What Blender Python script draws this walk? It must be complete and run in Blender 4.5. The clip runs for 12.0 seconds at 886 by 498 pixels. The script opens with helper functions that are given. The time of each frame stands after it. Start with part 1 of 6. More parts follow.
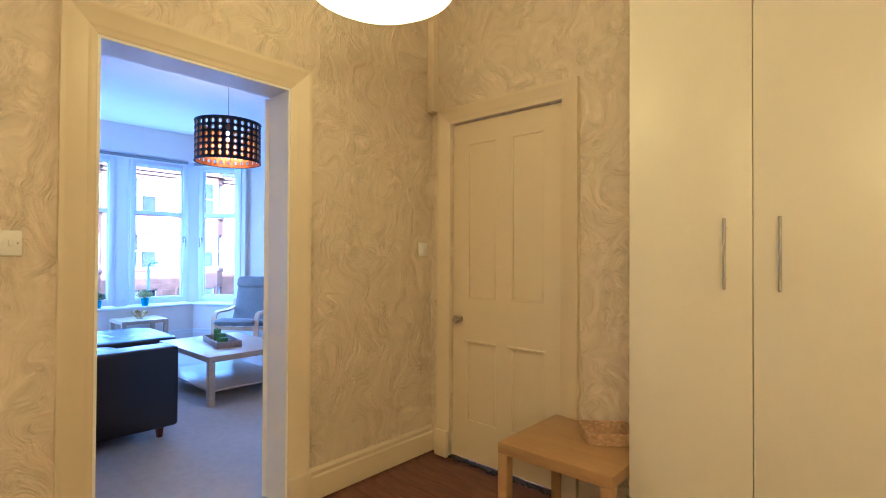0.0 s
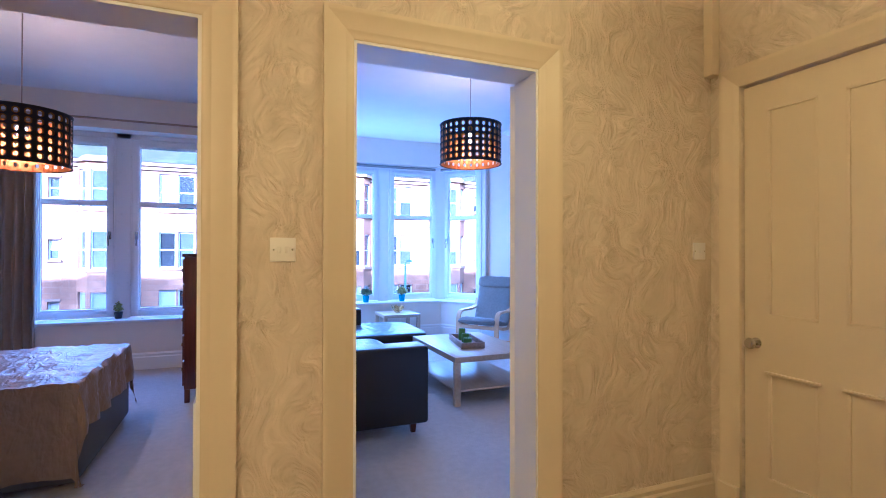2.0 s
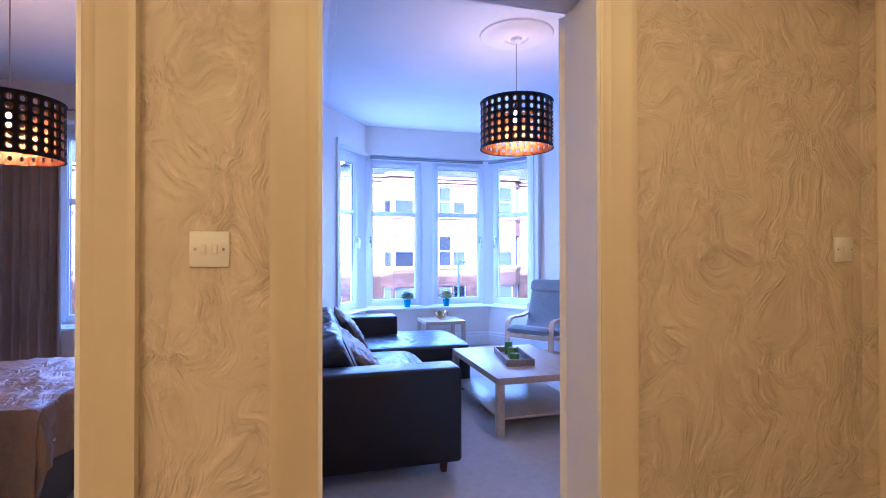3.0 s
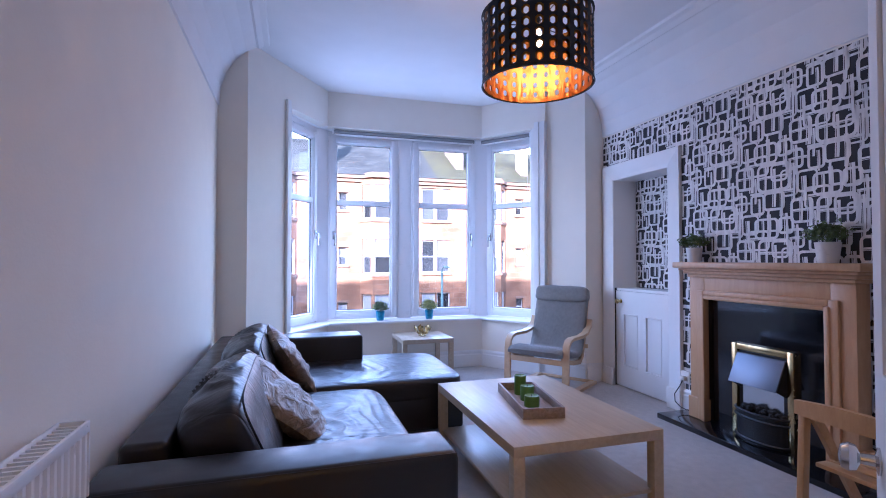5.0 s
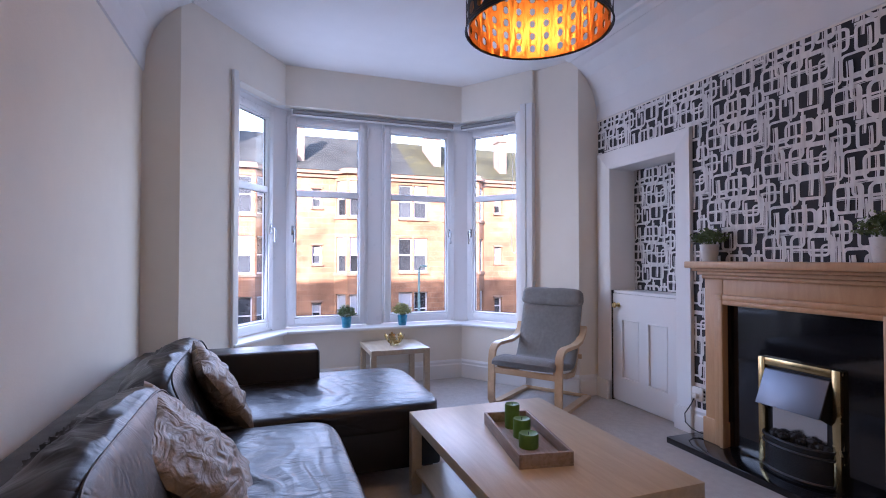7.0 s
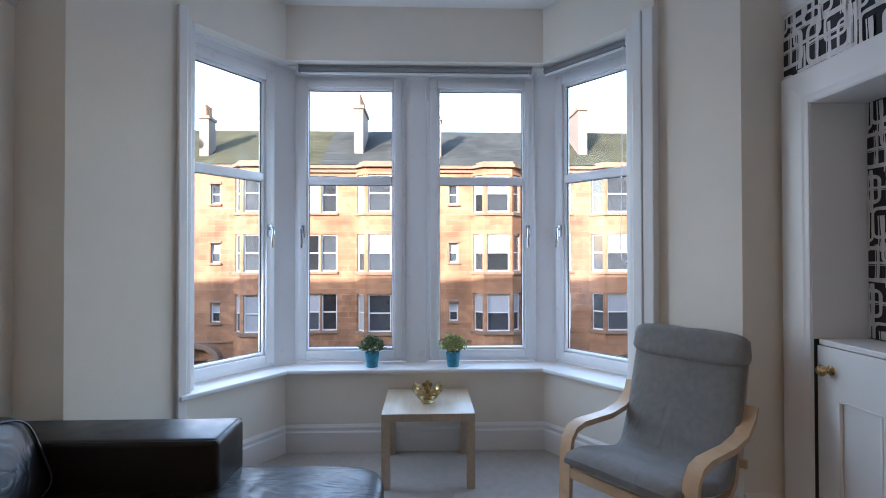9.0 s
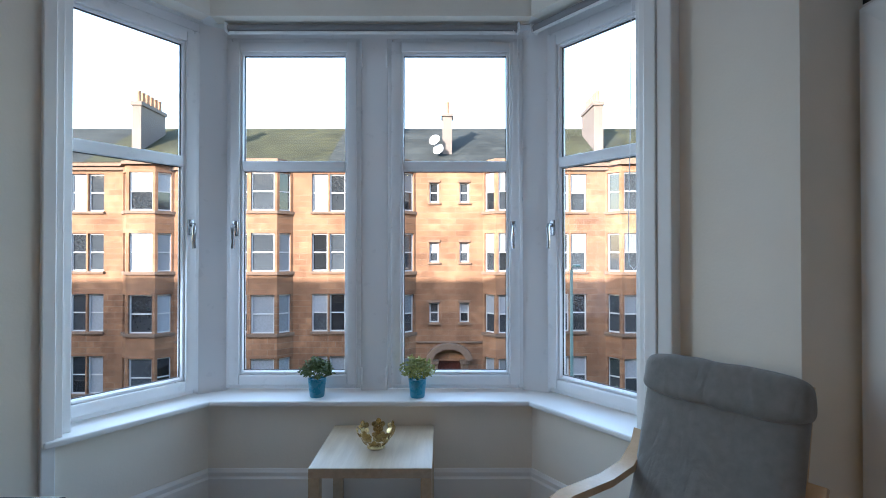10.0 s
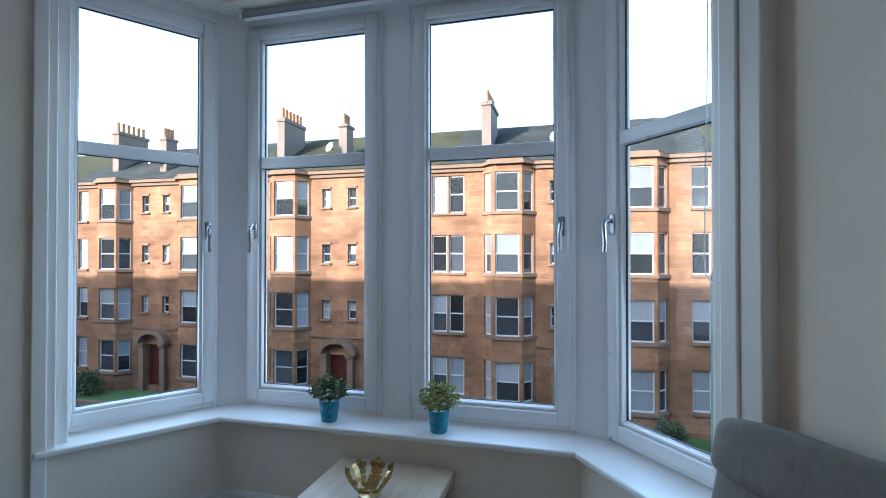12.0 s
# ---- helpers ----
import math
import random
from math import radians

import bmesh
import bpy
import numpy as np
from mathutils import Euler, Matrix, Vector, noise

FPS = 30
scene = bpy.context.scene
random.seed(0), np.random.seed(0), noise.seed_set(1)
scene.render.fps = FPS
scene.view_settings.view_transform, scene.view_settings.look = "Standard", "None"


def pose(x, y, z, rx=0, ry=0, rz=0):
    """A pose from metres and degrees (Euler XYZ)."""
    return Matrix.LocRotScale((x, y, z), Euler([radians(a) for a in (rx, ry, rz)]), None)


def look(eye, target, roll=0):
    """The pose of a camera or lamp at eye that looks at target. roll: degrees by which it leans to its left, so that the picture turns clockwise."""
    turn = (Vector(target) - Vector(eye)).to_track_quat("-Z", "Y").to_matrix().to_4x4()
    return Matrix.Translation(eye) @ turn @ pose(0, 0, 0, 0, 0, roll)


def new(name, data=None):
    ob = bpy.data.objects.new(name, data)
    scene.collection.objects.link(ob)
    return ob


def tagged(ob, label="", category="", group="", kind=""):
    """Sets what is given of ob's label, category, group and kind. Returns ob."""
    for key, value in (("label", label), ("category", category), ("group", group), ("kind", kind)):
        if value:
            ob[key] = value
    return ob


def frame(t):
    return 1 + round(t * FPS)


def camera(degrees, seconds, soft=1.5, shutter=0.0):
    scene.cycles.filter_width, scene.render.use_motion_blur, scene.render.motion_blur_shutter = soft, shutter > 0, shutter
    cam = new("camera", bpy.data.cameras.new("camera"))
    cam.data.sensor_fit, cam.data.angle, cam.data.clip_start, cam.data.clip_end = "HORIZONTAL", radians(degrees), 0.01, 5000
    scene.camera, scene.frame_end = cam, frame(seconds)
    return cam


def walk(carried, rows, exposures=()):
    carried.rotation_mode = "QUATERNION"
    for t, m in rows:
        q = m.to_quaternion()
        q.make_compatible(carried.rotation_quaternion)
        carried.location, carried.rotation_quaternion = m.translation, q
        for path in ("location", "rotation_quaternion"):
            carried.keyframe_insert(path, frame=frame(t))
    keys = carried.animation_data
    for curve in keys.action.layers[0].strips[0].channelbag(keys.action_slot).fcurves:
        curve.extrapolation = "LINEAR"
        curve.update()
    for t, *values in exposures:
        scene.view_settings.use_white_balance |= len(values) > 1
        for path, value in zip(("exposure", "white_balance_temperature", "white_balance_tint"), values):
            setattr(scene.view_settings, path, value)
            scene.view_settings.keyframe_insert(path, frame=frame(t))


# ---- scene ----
cam = camera(84.1, 12.0, 1.0)
PATH = [
    (0, (0.101, 0.075, 1.327), (-1.229, 1.569, 1.35), 0.3),
    (0.5, (0.078, 0.084, 1.326), (-1.433, 1.393, 1.35), 0.5),
    (1, (0.012, 0.115, 1.316), (-1.668, 1.199, 1.344), 0.7),
    (1.5, (-0.088, 0.135, 1.348), (-1.877, 1.029, 1.365), 0.2),
    (2, (-0.27, 0.217, 1.352), (-2.128, 0.957, 1.365), 0.1),
    (2.5, (-0.517, 0.372, 1.346), (-2.422, 0.981, 1.362), 0.1),
    (3, (-0.853, 0.583, 1.35), (-2.784, 1.105, 1.366), -0.1),
    (5, (-2.208, 0.956, 1.266), (-4.118, 1.545, 1.309), 0.0),
    (5.5, (-2.317, 0.944, 1.266), (-4.213, 1.581, 1.307), 0.1),
    (6, (-2.414, 0.951, 1.274), (-4.295, 1.628, 1.31), 0.0),
    (6.5, (-2.559, 1.007, 1.26), (-4.427, 1.721, 1.298), 0.0),
    (8.5, (-3.908, 2.034, 1.347), (-5.894, 2.271, 1.373), -0.1),
    (9, (-4.261, 2.311, 1.373), (-6.26, 2.379, 1.394), -0.1),
    (9.5, (-4.602, 2.501, 1.375), (-6.602, 2.511, 1.397), -0.0),
    (10, (-4.956, 2.643, 1.392), (-6.956, 2.645, 1.41), 0.0),
    (10.5, (-5.253, 2.746, 1.391), (-7.253, 2.731, 1.414), -0.0),
    (11, (-5.392, 2.851, 1.4), (-7.386, 2.699, 1.424), -0.1),
    (11.5, (-5.456, 2.988, 1.391), (-7.423, 2.625, 1.419), -0.1),
    (12, (-5.524, 3.118, 1.409), (-7.456, 2.603, 1.431), -0.0),
]
EXPOSURES = [(0.0, 4.97, 3700, 22), (1.5, 4.9, 3640, 23), (3.0, 4.75, 3880, 37), (5.0, 4.36, 4700, 34), (6.5, 4.16, 5300, 36), (8.5, 3.82, 5550, 22), (10.5, 3.36, 5300, 10), (12.0, 3.15, 5200, 9)]
walk(cam, [(t, look(eye, target, roll)) for t, eye, target, roll in PATH], EXPOSURES)

# ---- world and sun ----
world = bpy.data.worlds.new("sky")
scene.world = world
world.use_nodes = True
wn = world.node_tree.nodes
sky = wn.new("ShaderNodeTexSky")
sky.sky_type = "NISHITA"
sky.sun_disc = False
SUN_EL, SUN_AZ = radians(17), radians(-32)      # azimuth: 0 from +x, negative towards -y
sky.sun_elevation = SUN_EL
sky.sun_rotation = radians(90) - SUN_AZ
sky.air_density, sky.dust_density, sky.ozone_density = 1.4, 1.5, 1.0
world.node_tree.links.new(sky.outputs[0], wn["Background"].inputs[0])
wn["Background"].inputs[1].default_value = 0.10
sun_dir = Vector((math.cos(SUN_EL) * math.cos(SUN_AZ), math.cos(SUN_EL) * math.sin(SUN_AZ), math.sin(SUN_EL)))
sun = new("sun", bpy.data.lights.new("sun", "SUN"))
sun.data.energy, sun.data.angle, sun.data.color = 1.8, radians(0.5), (1.0, 0.86, 0.68)
sun.matrix_world = look(sun_dir * 60, (0, 0, 0))


def bulb_light(name, place, watts, colour, radius=0.04):
    ob = new(name, bpy.data.lights.new(name, "POINT"))
    ob.data.energy, ob.data.color, ob.data.shadow_soft_size = watts, colour, radius
    ob.location = place
    return ob


WARM = (1.0, 0.54, 0.19)
bulb_light("living_bulb_light", (-4.54, 2.20, 2.43), 2.4, WARM)
bulb_light("bedroom_bulb_light", (-4.588, -1.268, 2.19), 3.6, WARM)


def sky_light(name, x, y, z, toward, width, height, watts):
    """The sky's light that comes in by one window, from its opening."""
    ob = new(name, bpy.data.lights.new(name, "AREA"))
    ob.data.shape, ob.data.size, ob.data.size_y = "RECTANGLE", width, height
    ob.data.energy, ob.data.color = watts, (0.76, 0.90, 1.0)
    ob.matrix_world = look((x, y, z), (x + toward[0], y + toward[1], z - 0.12))


sky_light("window_middle_south_light", -7.865, 1.752, 1.65, (1, 0), 0.58, 1.85, 0.38)
sky_light("window_middle_north_light", -7.865, 2.719, 1.65, (1, 0), 0.58, 1.85, 0.38)
sky_light("window_side_south_light", -7.50, 1.05, 1.65, (0.562, 0.827), 0.50, 1.85, 0.72)
sky_light("window_side_north_light", -7.558, 3.45, 1.65, (0.615, -0.788), 0.49, 1.85, 0.27)


# ---- materials ----
def mat(name, colour, rough=0.6, metal=0.0, spec=0.5, noise_scale=6.0, vary=0.12, bump=0.0, bump_scale=120.0, stretch=(1, 1, 1), sheen=0.0, piece=0.0, coat=0.0, trans=0.0):
    """A plain surface with tone variation at two scales and fine relief."""
    m = bpy.data.materials.new(name)
    m.use_nodes = True
    nt = m.node_tree
    n, ln = nt.nodes, nt.links
    b = n["Principled BSDF"]
    b.inputs["Roughness"].default_value = rough
    b.inputs["Metallic"].default_value = metal
    b.inputs["Specular IOR Level"].default_value = spec
    b.inputs["Sheen Weight"].default_value = sheen
    b.inputs["Coat Weight"].default_value = coat
    b.inputs["Transmission Weight"].default_value = trans
    tc = n.new("ShaderNodeTexCoord")
    mp = n.new("ShaderNodeMapping")
    mp.inputs["Scale"].default_value = stretch
    ln.new(tc.outputs["Object"], mp.inputs[0])
    big, small = n.new("ShaderNodeTexNoise"), n.new("ShaderNodeTexNoise")
    big.inputs["Scale"].default_value, small.inputs["Scale"].default_value = noise_scale * 0.25, noise_scale * 4
    big.inputs["Detail"].default_value, small.inputs["Detail"].default_value = 4, 6
    for t in (big, small):
        ln.new(mp.outputs[0], t.inputs["Vector"])
    add = n.new("ShaderNodeMath")
    add.operation = "ADD"
    ln.new(big.outputs[0], add.inputs[0])
    ln.new(small.outputs[0], add.inputs[1])
    val = n.new("ShaderNodeMapRange")
    val.inputs[1].default_value, val.inputs[2].default_value = 0.6, 1.4
    val.inputs[3].default_value, val.inputs[4].default_value = 1 - vary, 1 + vary
    ln.new(add.outputs[0], val.inputs[0])
    hsv = n.new("ShaderNodeHueSaturation")
    hsv.inputs["Color"].default_value = (*colour, 1)
    last = val.outputs[0]
    if piece:
        oi = n.new("ShaderNodeObjectInfo")
        pr = n.new("ShaderNodeMapRange")
        pr.inputs[3].default_value, pr.inputs[4].default_value = 1 - piece, 1 + piece
        ln.new(oi.outputs["Random"], pr.inputs[0])
        mul = n.new("ShaderNodeMath")
        mul.operation = "MULTIPLY"
        ln.new(last, mul.inputs[0])
        ln.new(pr.outputs[0], mul.inputs[1])
        last = mul.outputs[0]
    ln.new(last, hsv.inputs["Value"])
    ln.new(hsv.outputs[0], b.inputs["Base Color"])
    rr = n.new("ShaderNodeMapRange")
    rr.inputs[1].default_value, rr.inputs[2].default_value = 0.3, 0.7
    rr.inputs[3].default_value, rr.inputs[4].default_value = max(0.02, rough - min(0.07, vary)), min(1, rough + min(0.07, vary))
    ln.new(small.outputs[0], rr.inputs[0])
    ln.new(rr.outputs[0], b.inputs["Roughness"])
    if bump:
        fine = n.new("ShaderNodeTexNoise")
        fine.inputs["Scale"].default_value, fine.inputs["Detail"].default_value = bump_scale, 5
        ln.new(mp.outputs[0], fine.inputs["Vector"])
        bp = n.new("ShaderNodeBump")
        bp.inputs["Strength"].default_value, bp.inputs["Distance"].default_value = bump, 0.01
        ln.new(fine.outputs[0], bp.inputs["Height"])
        ln.new(bp.outputs[0], b.inputs["Normal"])
    return m


def wood(name, light, dark, grain=(1, 14, 14), rough=0.45, rings=3.0):
    """Veneer or timber: long grain along the stretched axis."""
    m = bpy.data.materials.new(name)
    m.use_nodes = True
    n, ln = m.node_tree.nodes, m.node_tree.links
    b = n["Principled BSDF"]
    b.inputs["Roughness"].default_value = rough
    tc, mp = n.new("ShaderNodeTexCoord"), n.new("ShaderNodeMapping")
    mp.inputs["Scale"].default_value = grain
    ln.new(tc.outputs["Object"], mp.inputs[0])
    a, f = n.new("ShaderNodeTexNoise"), n.new("ShaderNodeTexNoise")
    a.inputs["Scale"].default_value, a.inputs["Detail"].default_value, a.inputs["Distortion"].default_value = rings, 5, 0.6
    f.inputs["Scale"].default_value, f.inputs["Detail"].default_value = rings * 9, 6
    ln.new(mp.outputs[0], a.inputs["Vector"])
    ln.new(mp.outputs[0], f.inputs["Vector"])
    mix = n.new("ShaderNodeMath")
    mix.operation = "MULTIPLY_ADD"
    mix.inputs[1].default_value = 0.35
    ln.new(f.outputs[0], mix.inputs[0])
    ln.new(a.outputs[0], mix.inputs[2])
    ramp = n.new("ShaderNodeValToRGB")
    ramp.color_ramp.elements[0].position, ramp.color_ramp.elements[1].position = 0.45, 0.85
    ramp.color_ramp.elements[0].color, ramp.color_ramp.elements[1].color = (*light, 1), (*dark, 1)
    ln.new(mix.outputs[0], ramp.inputs[0])
    ln.new(ramp.outputs[0], b.inputs["Base Color"])
    bp = n.new("ShaderNodeBump")
    bp.inputs["Strength"].default_value, bp.inputs["Distance"].default_value = 0.12, 0.004
    ln.new(f.outputs[0], bp.inputs["Height"])
    ln.new(bp.outputs[0], b.inputs["Normal"])
    return m


def swirl_paper(name, colour):
    """Heavy embossed wallpaper: fans of fine brushed lines that curl round one another."""
    m = bpy.data.materials.new(name)
    m.use_nodes = True
    n, ln = m.node_tree.nodes, m.node_tree.links
    b = n["Principled BSDF"]
    b.inputs["Roughness"].default_value = 0.5
    b.inputs["Specular IOR Level"].default_value = 0.35
    tc = n.new("ShaderNodeTexCoord")

    def nz(scale, detail, distortion=0.0):
        t = n.new("ShaderNodeTexNoise")
        t.inputs["Scale"].default_value, t.inputs["Detail"].default_value, t.inputs["Distortion"].default_value = scale, detail, distortion
        ln.new(tc.outputs["Object"], t.inputs["Vector"])
        return t.outputs[0]

    def op(kind, x, y):
        t = n.new("ShaderNodeMath")
        t.operation = kind
        for k, v in enumerate((x, y)):
            if isinstance(v, (int, float)):
                t.inputs[k].default_value = v
            elif v is not None:
                ln.new(v, t.inputs[k])
        return t.outputs[0]

    def ramped(x, lo, hi, a, c):
        t = n.new("ShaderNodeMapRange")
        t.inputs[1].default_value, t.inputs[2].default_value, t.inputs[3].default_value, t.inputs[4].default_value = lo, hi, a, c
        ln.new(x, t.inputs[0])
        return t.outputs[0]

    def vec(kind, x, y):
        t = n.new("ShaderNodeVectorMath")
        t.operation = kind
        for k, v in enumerate((x, y)):
            if isinstance(v, tuple):
                t.inputs[k].default_value = v
            else:
                ln.new(v, t.inputs[k])
        return t

    def bent(p, scale, reach):
        t = n.new("ShaderNodeTexNoise")
        t.inputs["Scale"].default_value, t.inputs["Detail"].default_value = scale, 1.0
        ln.new(p, t.inputs["Vector"])
        return vec("ADD", p, vec("MULTIPLY", vec("SUBTRACT", t.outputs["Color"], (0.5, 0.5, 0.5)).outputs[0], (reach, reach, reach)).outputs[0]).outputs[0]

    # brushed hairs that follow a twice-bent field, in fans of several widths
    q = bent(bent(tc.outputs["Object"], 2.6, 0.60), 5.5, 0.26)

    def hairs(across, along, detail):
        t = n.new("ShaderNodeTexNoise")
        t.inputs["Scale"].default_value, t.inputs["Detail"].default_value = 1.0, detail
        ln.new(vec("MULTIPLY", q, (across, across, along)).outputs[0], t.inputs["Vector"])
        return t.outputs[0]

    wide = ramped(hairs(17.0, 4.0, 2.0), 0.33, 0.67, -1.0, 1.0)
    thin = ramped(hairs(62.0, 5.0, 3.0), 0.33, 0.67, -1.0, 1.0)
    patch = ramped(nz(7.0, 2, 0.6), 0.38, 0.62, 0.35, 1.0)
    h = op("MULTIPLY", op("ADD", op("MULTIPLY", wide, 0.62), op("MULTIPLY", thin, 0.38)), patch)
    # shading painted in: ridges lightened, grooves darkened by relief height
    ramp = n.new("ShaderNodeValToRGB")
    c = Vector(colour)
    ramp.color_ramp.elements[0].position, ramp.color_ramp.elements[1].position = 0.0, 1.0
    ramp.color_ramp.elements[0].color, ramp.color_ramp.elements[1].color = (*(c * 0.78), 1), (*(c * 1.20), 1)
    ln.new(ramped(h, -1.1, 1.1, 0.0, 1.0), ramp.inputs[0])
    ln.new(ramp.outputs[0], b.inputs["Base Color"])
    bp = n.new("ShaderNodeBump")
    bp.inputs["Strength"].default_value, bp.inputs["Distance"].default_value = 0.65, 0.008
    ln.new(h, bp.inputs["Height"])
    ln.new(bp.outputs[0], b.inputs["Normal"])
    return m


def masonry(name, c1, c2, mortar, width=0.75, height=0.31):
    """Dressed sandstone in courses, weathered."""
    m = bpy.data.materials.new(name)
    m.use_nodes = True
    n, ln = m.node_tree.nodes, m.node_tree.links
    b = n["Principled BSDF"]
    b.inputs["Roughness"].default_value = 0.9
    b.inputs["Specular IOR Level"].default_value = 0.15
    tc, sep, comb = n.new("ShaderNodeTexCoord"), n.new("ShaderNodeSeparateXYZ"), n.new("ShaderNodeCombineXYZ")
    ln.new(tc.outputs["Object"], sep.inputs[0])
    ad = n.new("ShaderNodeMath")
    ad.operation = "ADD"
    ln.new(sep.outputs[0], ad.inputs[0])
    ln.new(sep.outputs[1], ad.inputs[1])
    ln.new(ad.outputs[0], comb.inputs[0])
    ln.new(sep.outputs[2], comb.inputs[1])
    br = n.new("ShaderNodeTexBrick")
    br.inputs["Color1"].default_value, br.inputs["Color2"].default_value, br.inputs["Mortar"].default_value = (*c1, 1), (*c2, 1), (*mortar, 1)
    br.inputs["Scale"].default_value, br.inputs["Mortar Size"].default_value = 1.0, 0.016
    br.inputs["Brick Width"].default_value, br.inputs["Row Height"].default_value = width, height
    ln.new(comb.outputs[0], br.inputs["Vector"])
    st, fine = n.new("ShaderNodeTexNoise"), n.new("ShaderNodeTexNoise")
    st.inputs["Scale"].default_value, st.inputs["Detail"].default_value = 0.5, 8
    fine.inputs["Scale"].default_value, fine.inputs["Detail"].default_value = 3.0, 6
    ln.new(tc.outputs["Object"], st.inputs["Vector"])
    ln.new(tc.outputs["Object"], fine.inputs["Vector"])
    mr = n.new("ShaderNodeMapRange")
    mr.inputs[1].default_value, mr.inputs[2].default_value, mr.inputs[3].default_value, mr.inputs[4].default_value = 0.3, 0.7, 0.62, 1.25
    ln.new(st.outputs[0], mr.inputs[0])
    m2 = n.new("ShaderNodeMapRange")
    m2.inputs[1].default_value, m2.inputs[2].default_value, m2.inputs[3].default_value, m2.inputs[4].default_value = 0.3, 0.7, 0.85, 1.15
    ln.new(fine.outputs[0], m2.inputs[0])
    mm = n.new("ShaderNodeMath")
    mm.operation = "MULTIPLY"
    ln.new(mr.outputs[0], mm.inputs[0])
    ln.new(m2.outputs[0], mm.inputs[1])
    hsv = n.new("ShaderNodeHueSaturation")
    ln.new(br.outputs[0], hsv.inputs["Color"])
    ln.new(mm.outputs[0], hsv.inputs["Value"])
    ln.new(hsv.outputs[0], b.inputs["Base Color"])
    bp = n.new("ShaderNodeBump")
    bp.inputs["Strength"].default_value, bp.inputs["Distance"].default_value = 0.5, 0.02
    ln.new(br.outputs["Fac"], bp.inputs["Height"])
    bp.invert = True
    ln.new(bp.outputs[0], b.inputs["Normal"])
    return m


def glow(name, colour, strength):
    m = bpy.data.materials.new(name)
    m.use_nodes = True
    b = m.node_tree.nodes["Principled BSDF"]
    b.inputs["Base Color"].default_value = (0.8, 0.8, 0.8, 1)
    b.inputs["Emission Color"].default_value = (*colour, 1)
    b.inputs["Emission Strength"].default_value = strength
    return m


def glass(name, tint=(1, 1, 1)):
    """A clear pane: light passes straight through, with a faint reflection."""
    m = bpy.data.materials.new(name)
    m.use_nodes = True
    n, ln = m.node_tree.nodes, m.node_tree.links
    n.remove(n["Principled BSDF"])
    tr, gl, mx, fr = n.new("ShaderNodeBsdfTransparent"), n.new("ShaderNodeBsdfGlossy"), n.new("ShaderNodeMixShader"), n.new("ShaderNodeFresnel")
    tr.inputs[0].default_value = (*tint, 1)
    gl.inputs["Roughness"].default_value = 0.02
    fr.inputs[0].default_value = 1.35
    ln.new(fr.outputs[0], mx.inputs[0])
    ln.new(tr.outputs[0], mx.inputs[1])
    ln.new(gl.outputs[0], mx.inputs[2])
    ln.new(mx.outputs[0], n["Material Output"].inputs[0])
    return m


WHITE = mat("white_gloss_paint", (0.82, 0.81, 0.79), 0.34, noise_scale=3, vary=0.012, bump=0.02, bump_scale=25)
WALL = mat("cream_wall_paint", (0.84, 0.785, 0.69), 0.75, noise_scale=2, vary=0.025, bump=0.08, bump_scale=90)
CEIL = mat("white_ceiling_paint", (0.80, 0.79, 0.78), 0.85, noise_scale=1.5, vary=0.03, bump=0.05, bump_scale=60)
UPVC = mat("white_window_frame", (0.86, 0.86, 0.87), 0.28, noise_scale=4, vary=0.008)
CREAM = mat("cream_gloss_paint", (0.68, 0.59, 0.38), 0.36, noise_scale=3, vary=0.015, bump=0.02, bump_scale=25)
CABINET = mat("white_melamine", (0.79, 0.74, 0.60), 0.36, noise_scale=3, vary=0.008)
STEEL = mat("smoked_steel_hood", (0.15, 0.16, 0.19), 0.42, metal=1.0, noise_scale=8, vary=0.05)
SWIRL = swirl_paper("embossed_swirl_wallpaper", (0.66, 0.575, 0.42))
CARPET = mat("beige_carpet", (0.53, 0.495, 0.46), 0.98, spec=0.1, noise_scale=5, vary=0.14, bump=0.7, bump_scale=420, sheen=0.2)
HALLFLOOR = wood("dark_red_floorboard", (0.17, 0.06, 0.025), (0.07, 0.022, 0.010), (1.2, 14, 14), 0.35)
LEATHER = mat("dark_brown_leather", (0.013, 0.011, 0.011), 0.37, spec=0.45, noise_scale=3, vary=0.06, bump=0.06, bump_scale=420)


def creased(m, scale, depth, stretch):
    """Adds long pulled creases under the fine grain of a soft cover."""
    n, ln = m.node_tree.nodes, m.node_tree.links
    b = n["Principled BSDF"]
    tc, mp, nz, off, ab, bp = (n.new(k) for k in ("ShaderNodeTexCoord", "ShaderNodeMapping", "ShaderNodeTexNoise", "ShaderNodeMath", "ShaderNodeMath", "ShaderNodeBump"))
    mp.inputs["Scale"].default_value = stretch
    ln.new(tc.outputs["Object"], mp.inputs[0])
    ln.new(mp.outputs[0], nz.inputs["Vector"])
    nz.inputs["Scale"].default_value, nz.inputs["Detail"].default_value, nz.inputs["Distortion"].default_value = scale, 2.5, 1.2
    off.operation, ab.operation = "SUBTRACT", "ABSOLUTE"
    off.inputs[1].default_value = 0.5
    ln.new(nz.outputs[0], off.inputs[0])
    ln.new(off.outputs[0], ab.inputs[0])
    bp.inputs["Strength"].default_value, bp.inputs["Distance"].default_value = 1.0, depth
    ln.new(ab.outputs[0], bp.inputs["Height"])
    if b.inputs["Normal"].is_linked:
        ln.new(b.inputs["Normal"].links[0].from_socket, bp.inputs["Normal"])
    ln.new(bp.outputs[0], b.inputs["Normal"])
    return m


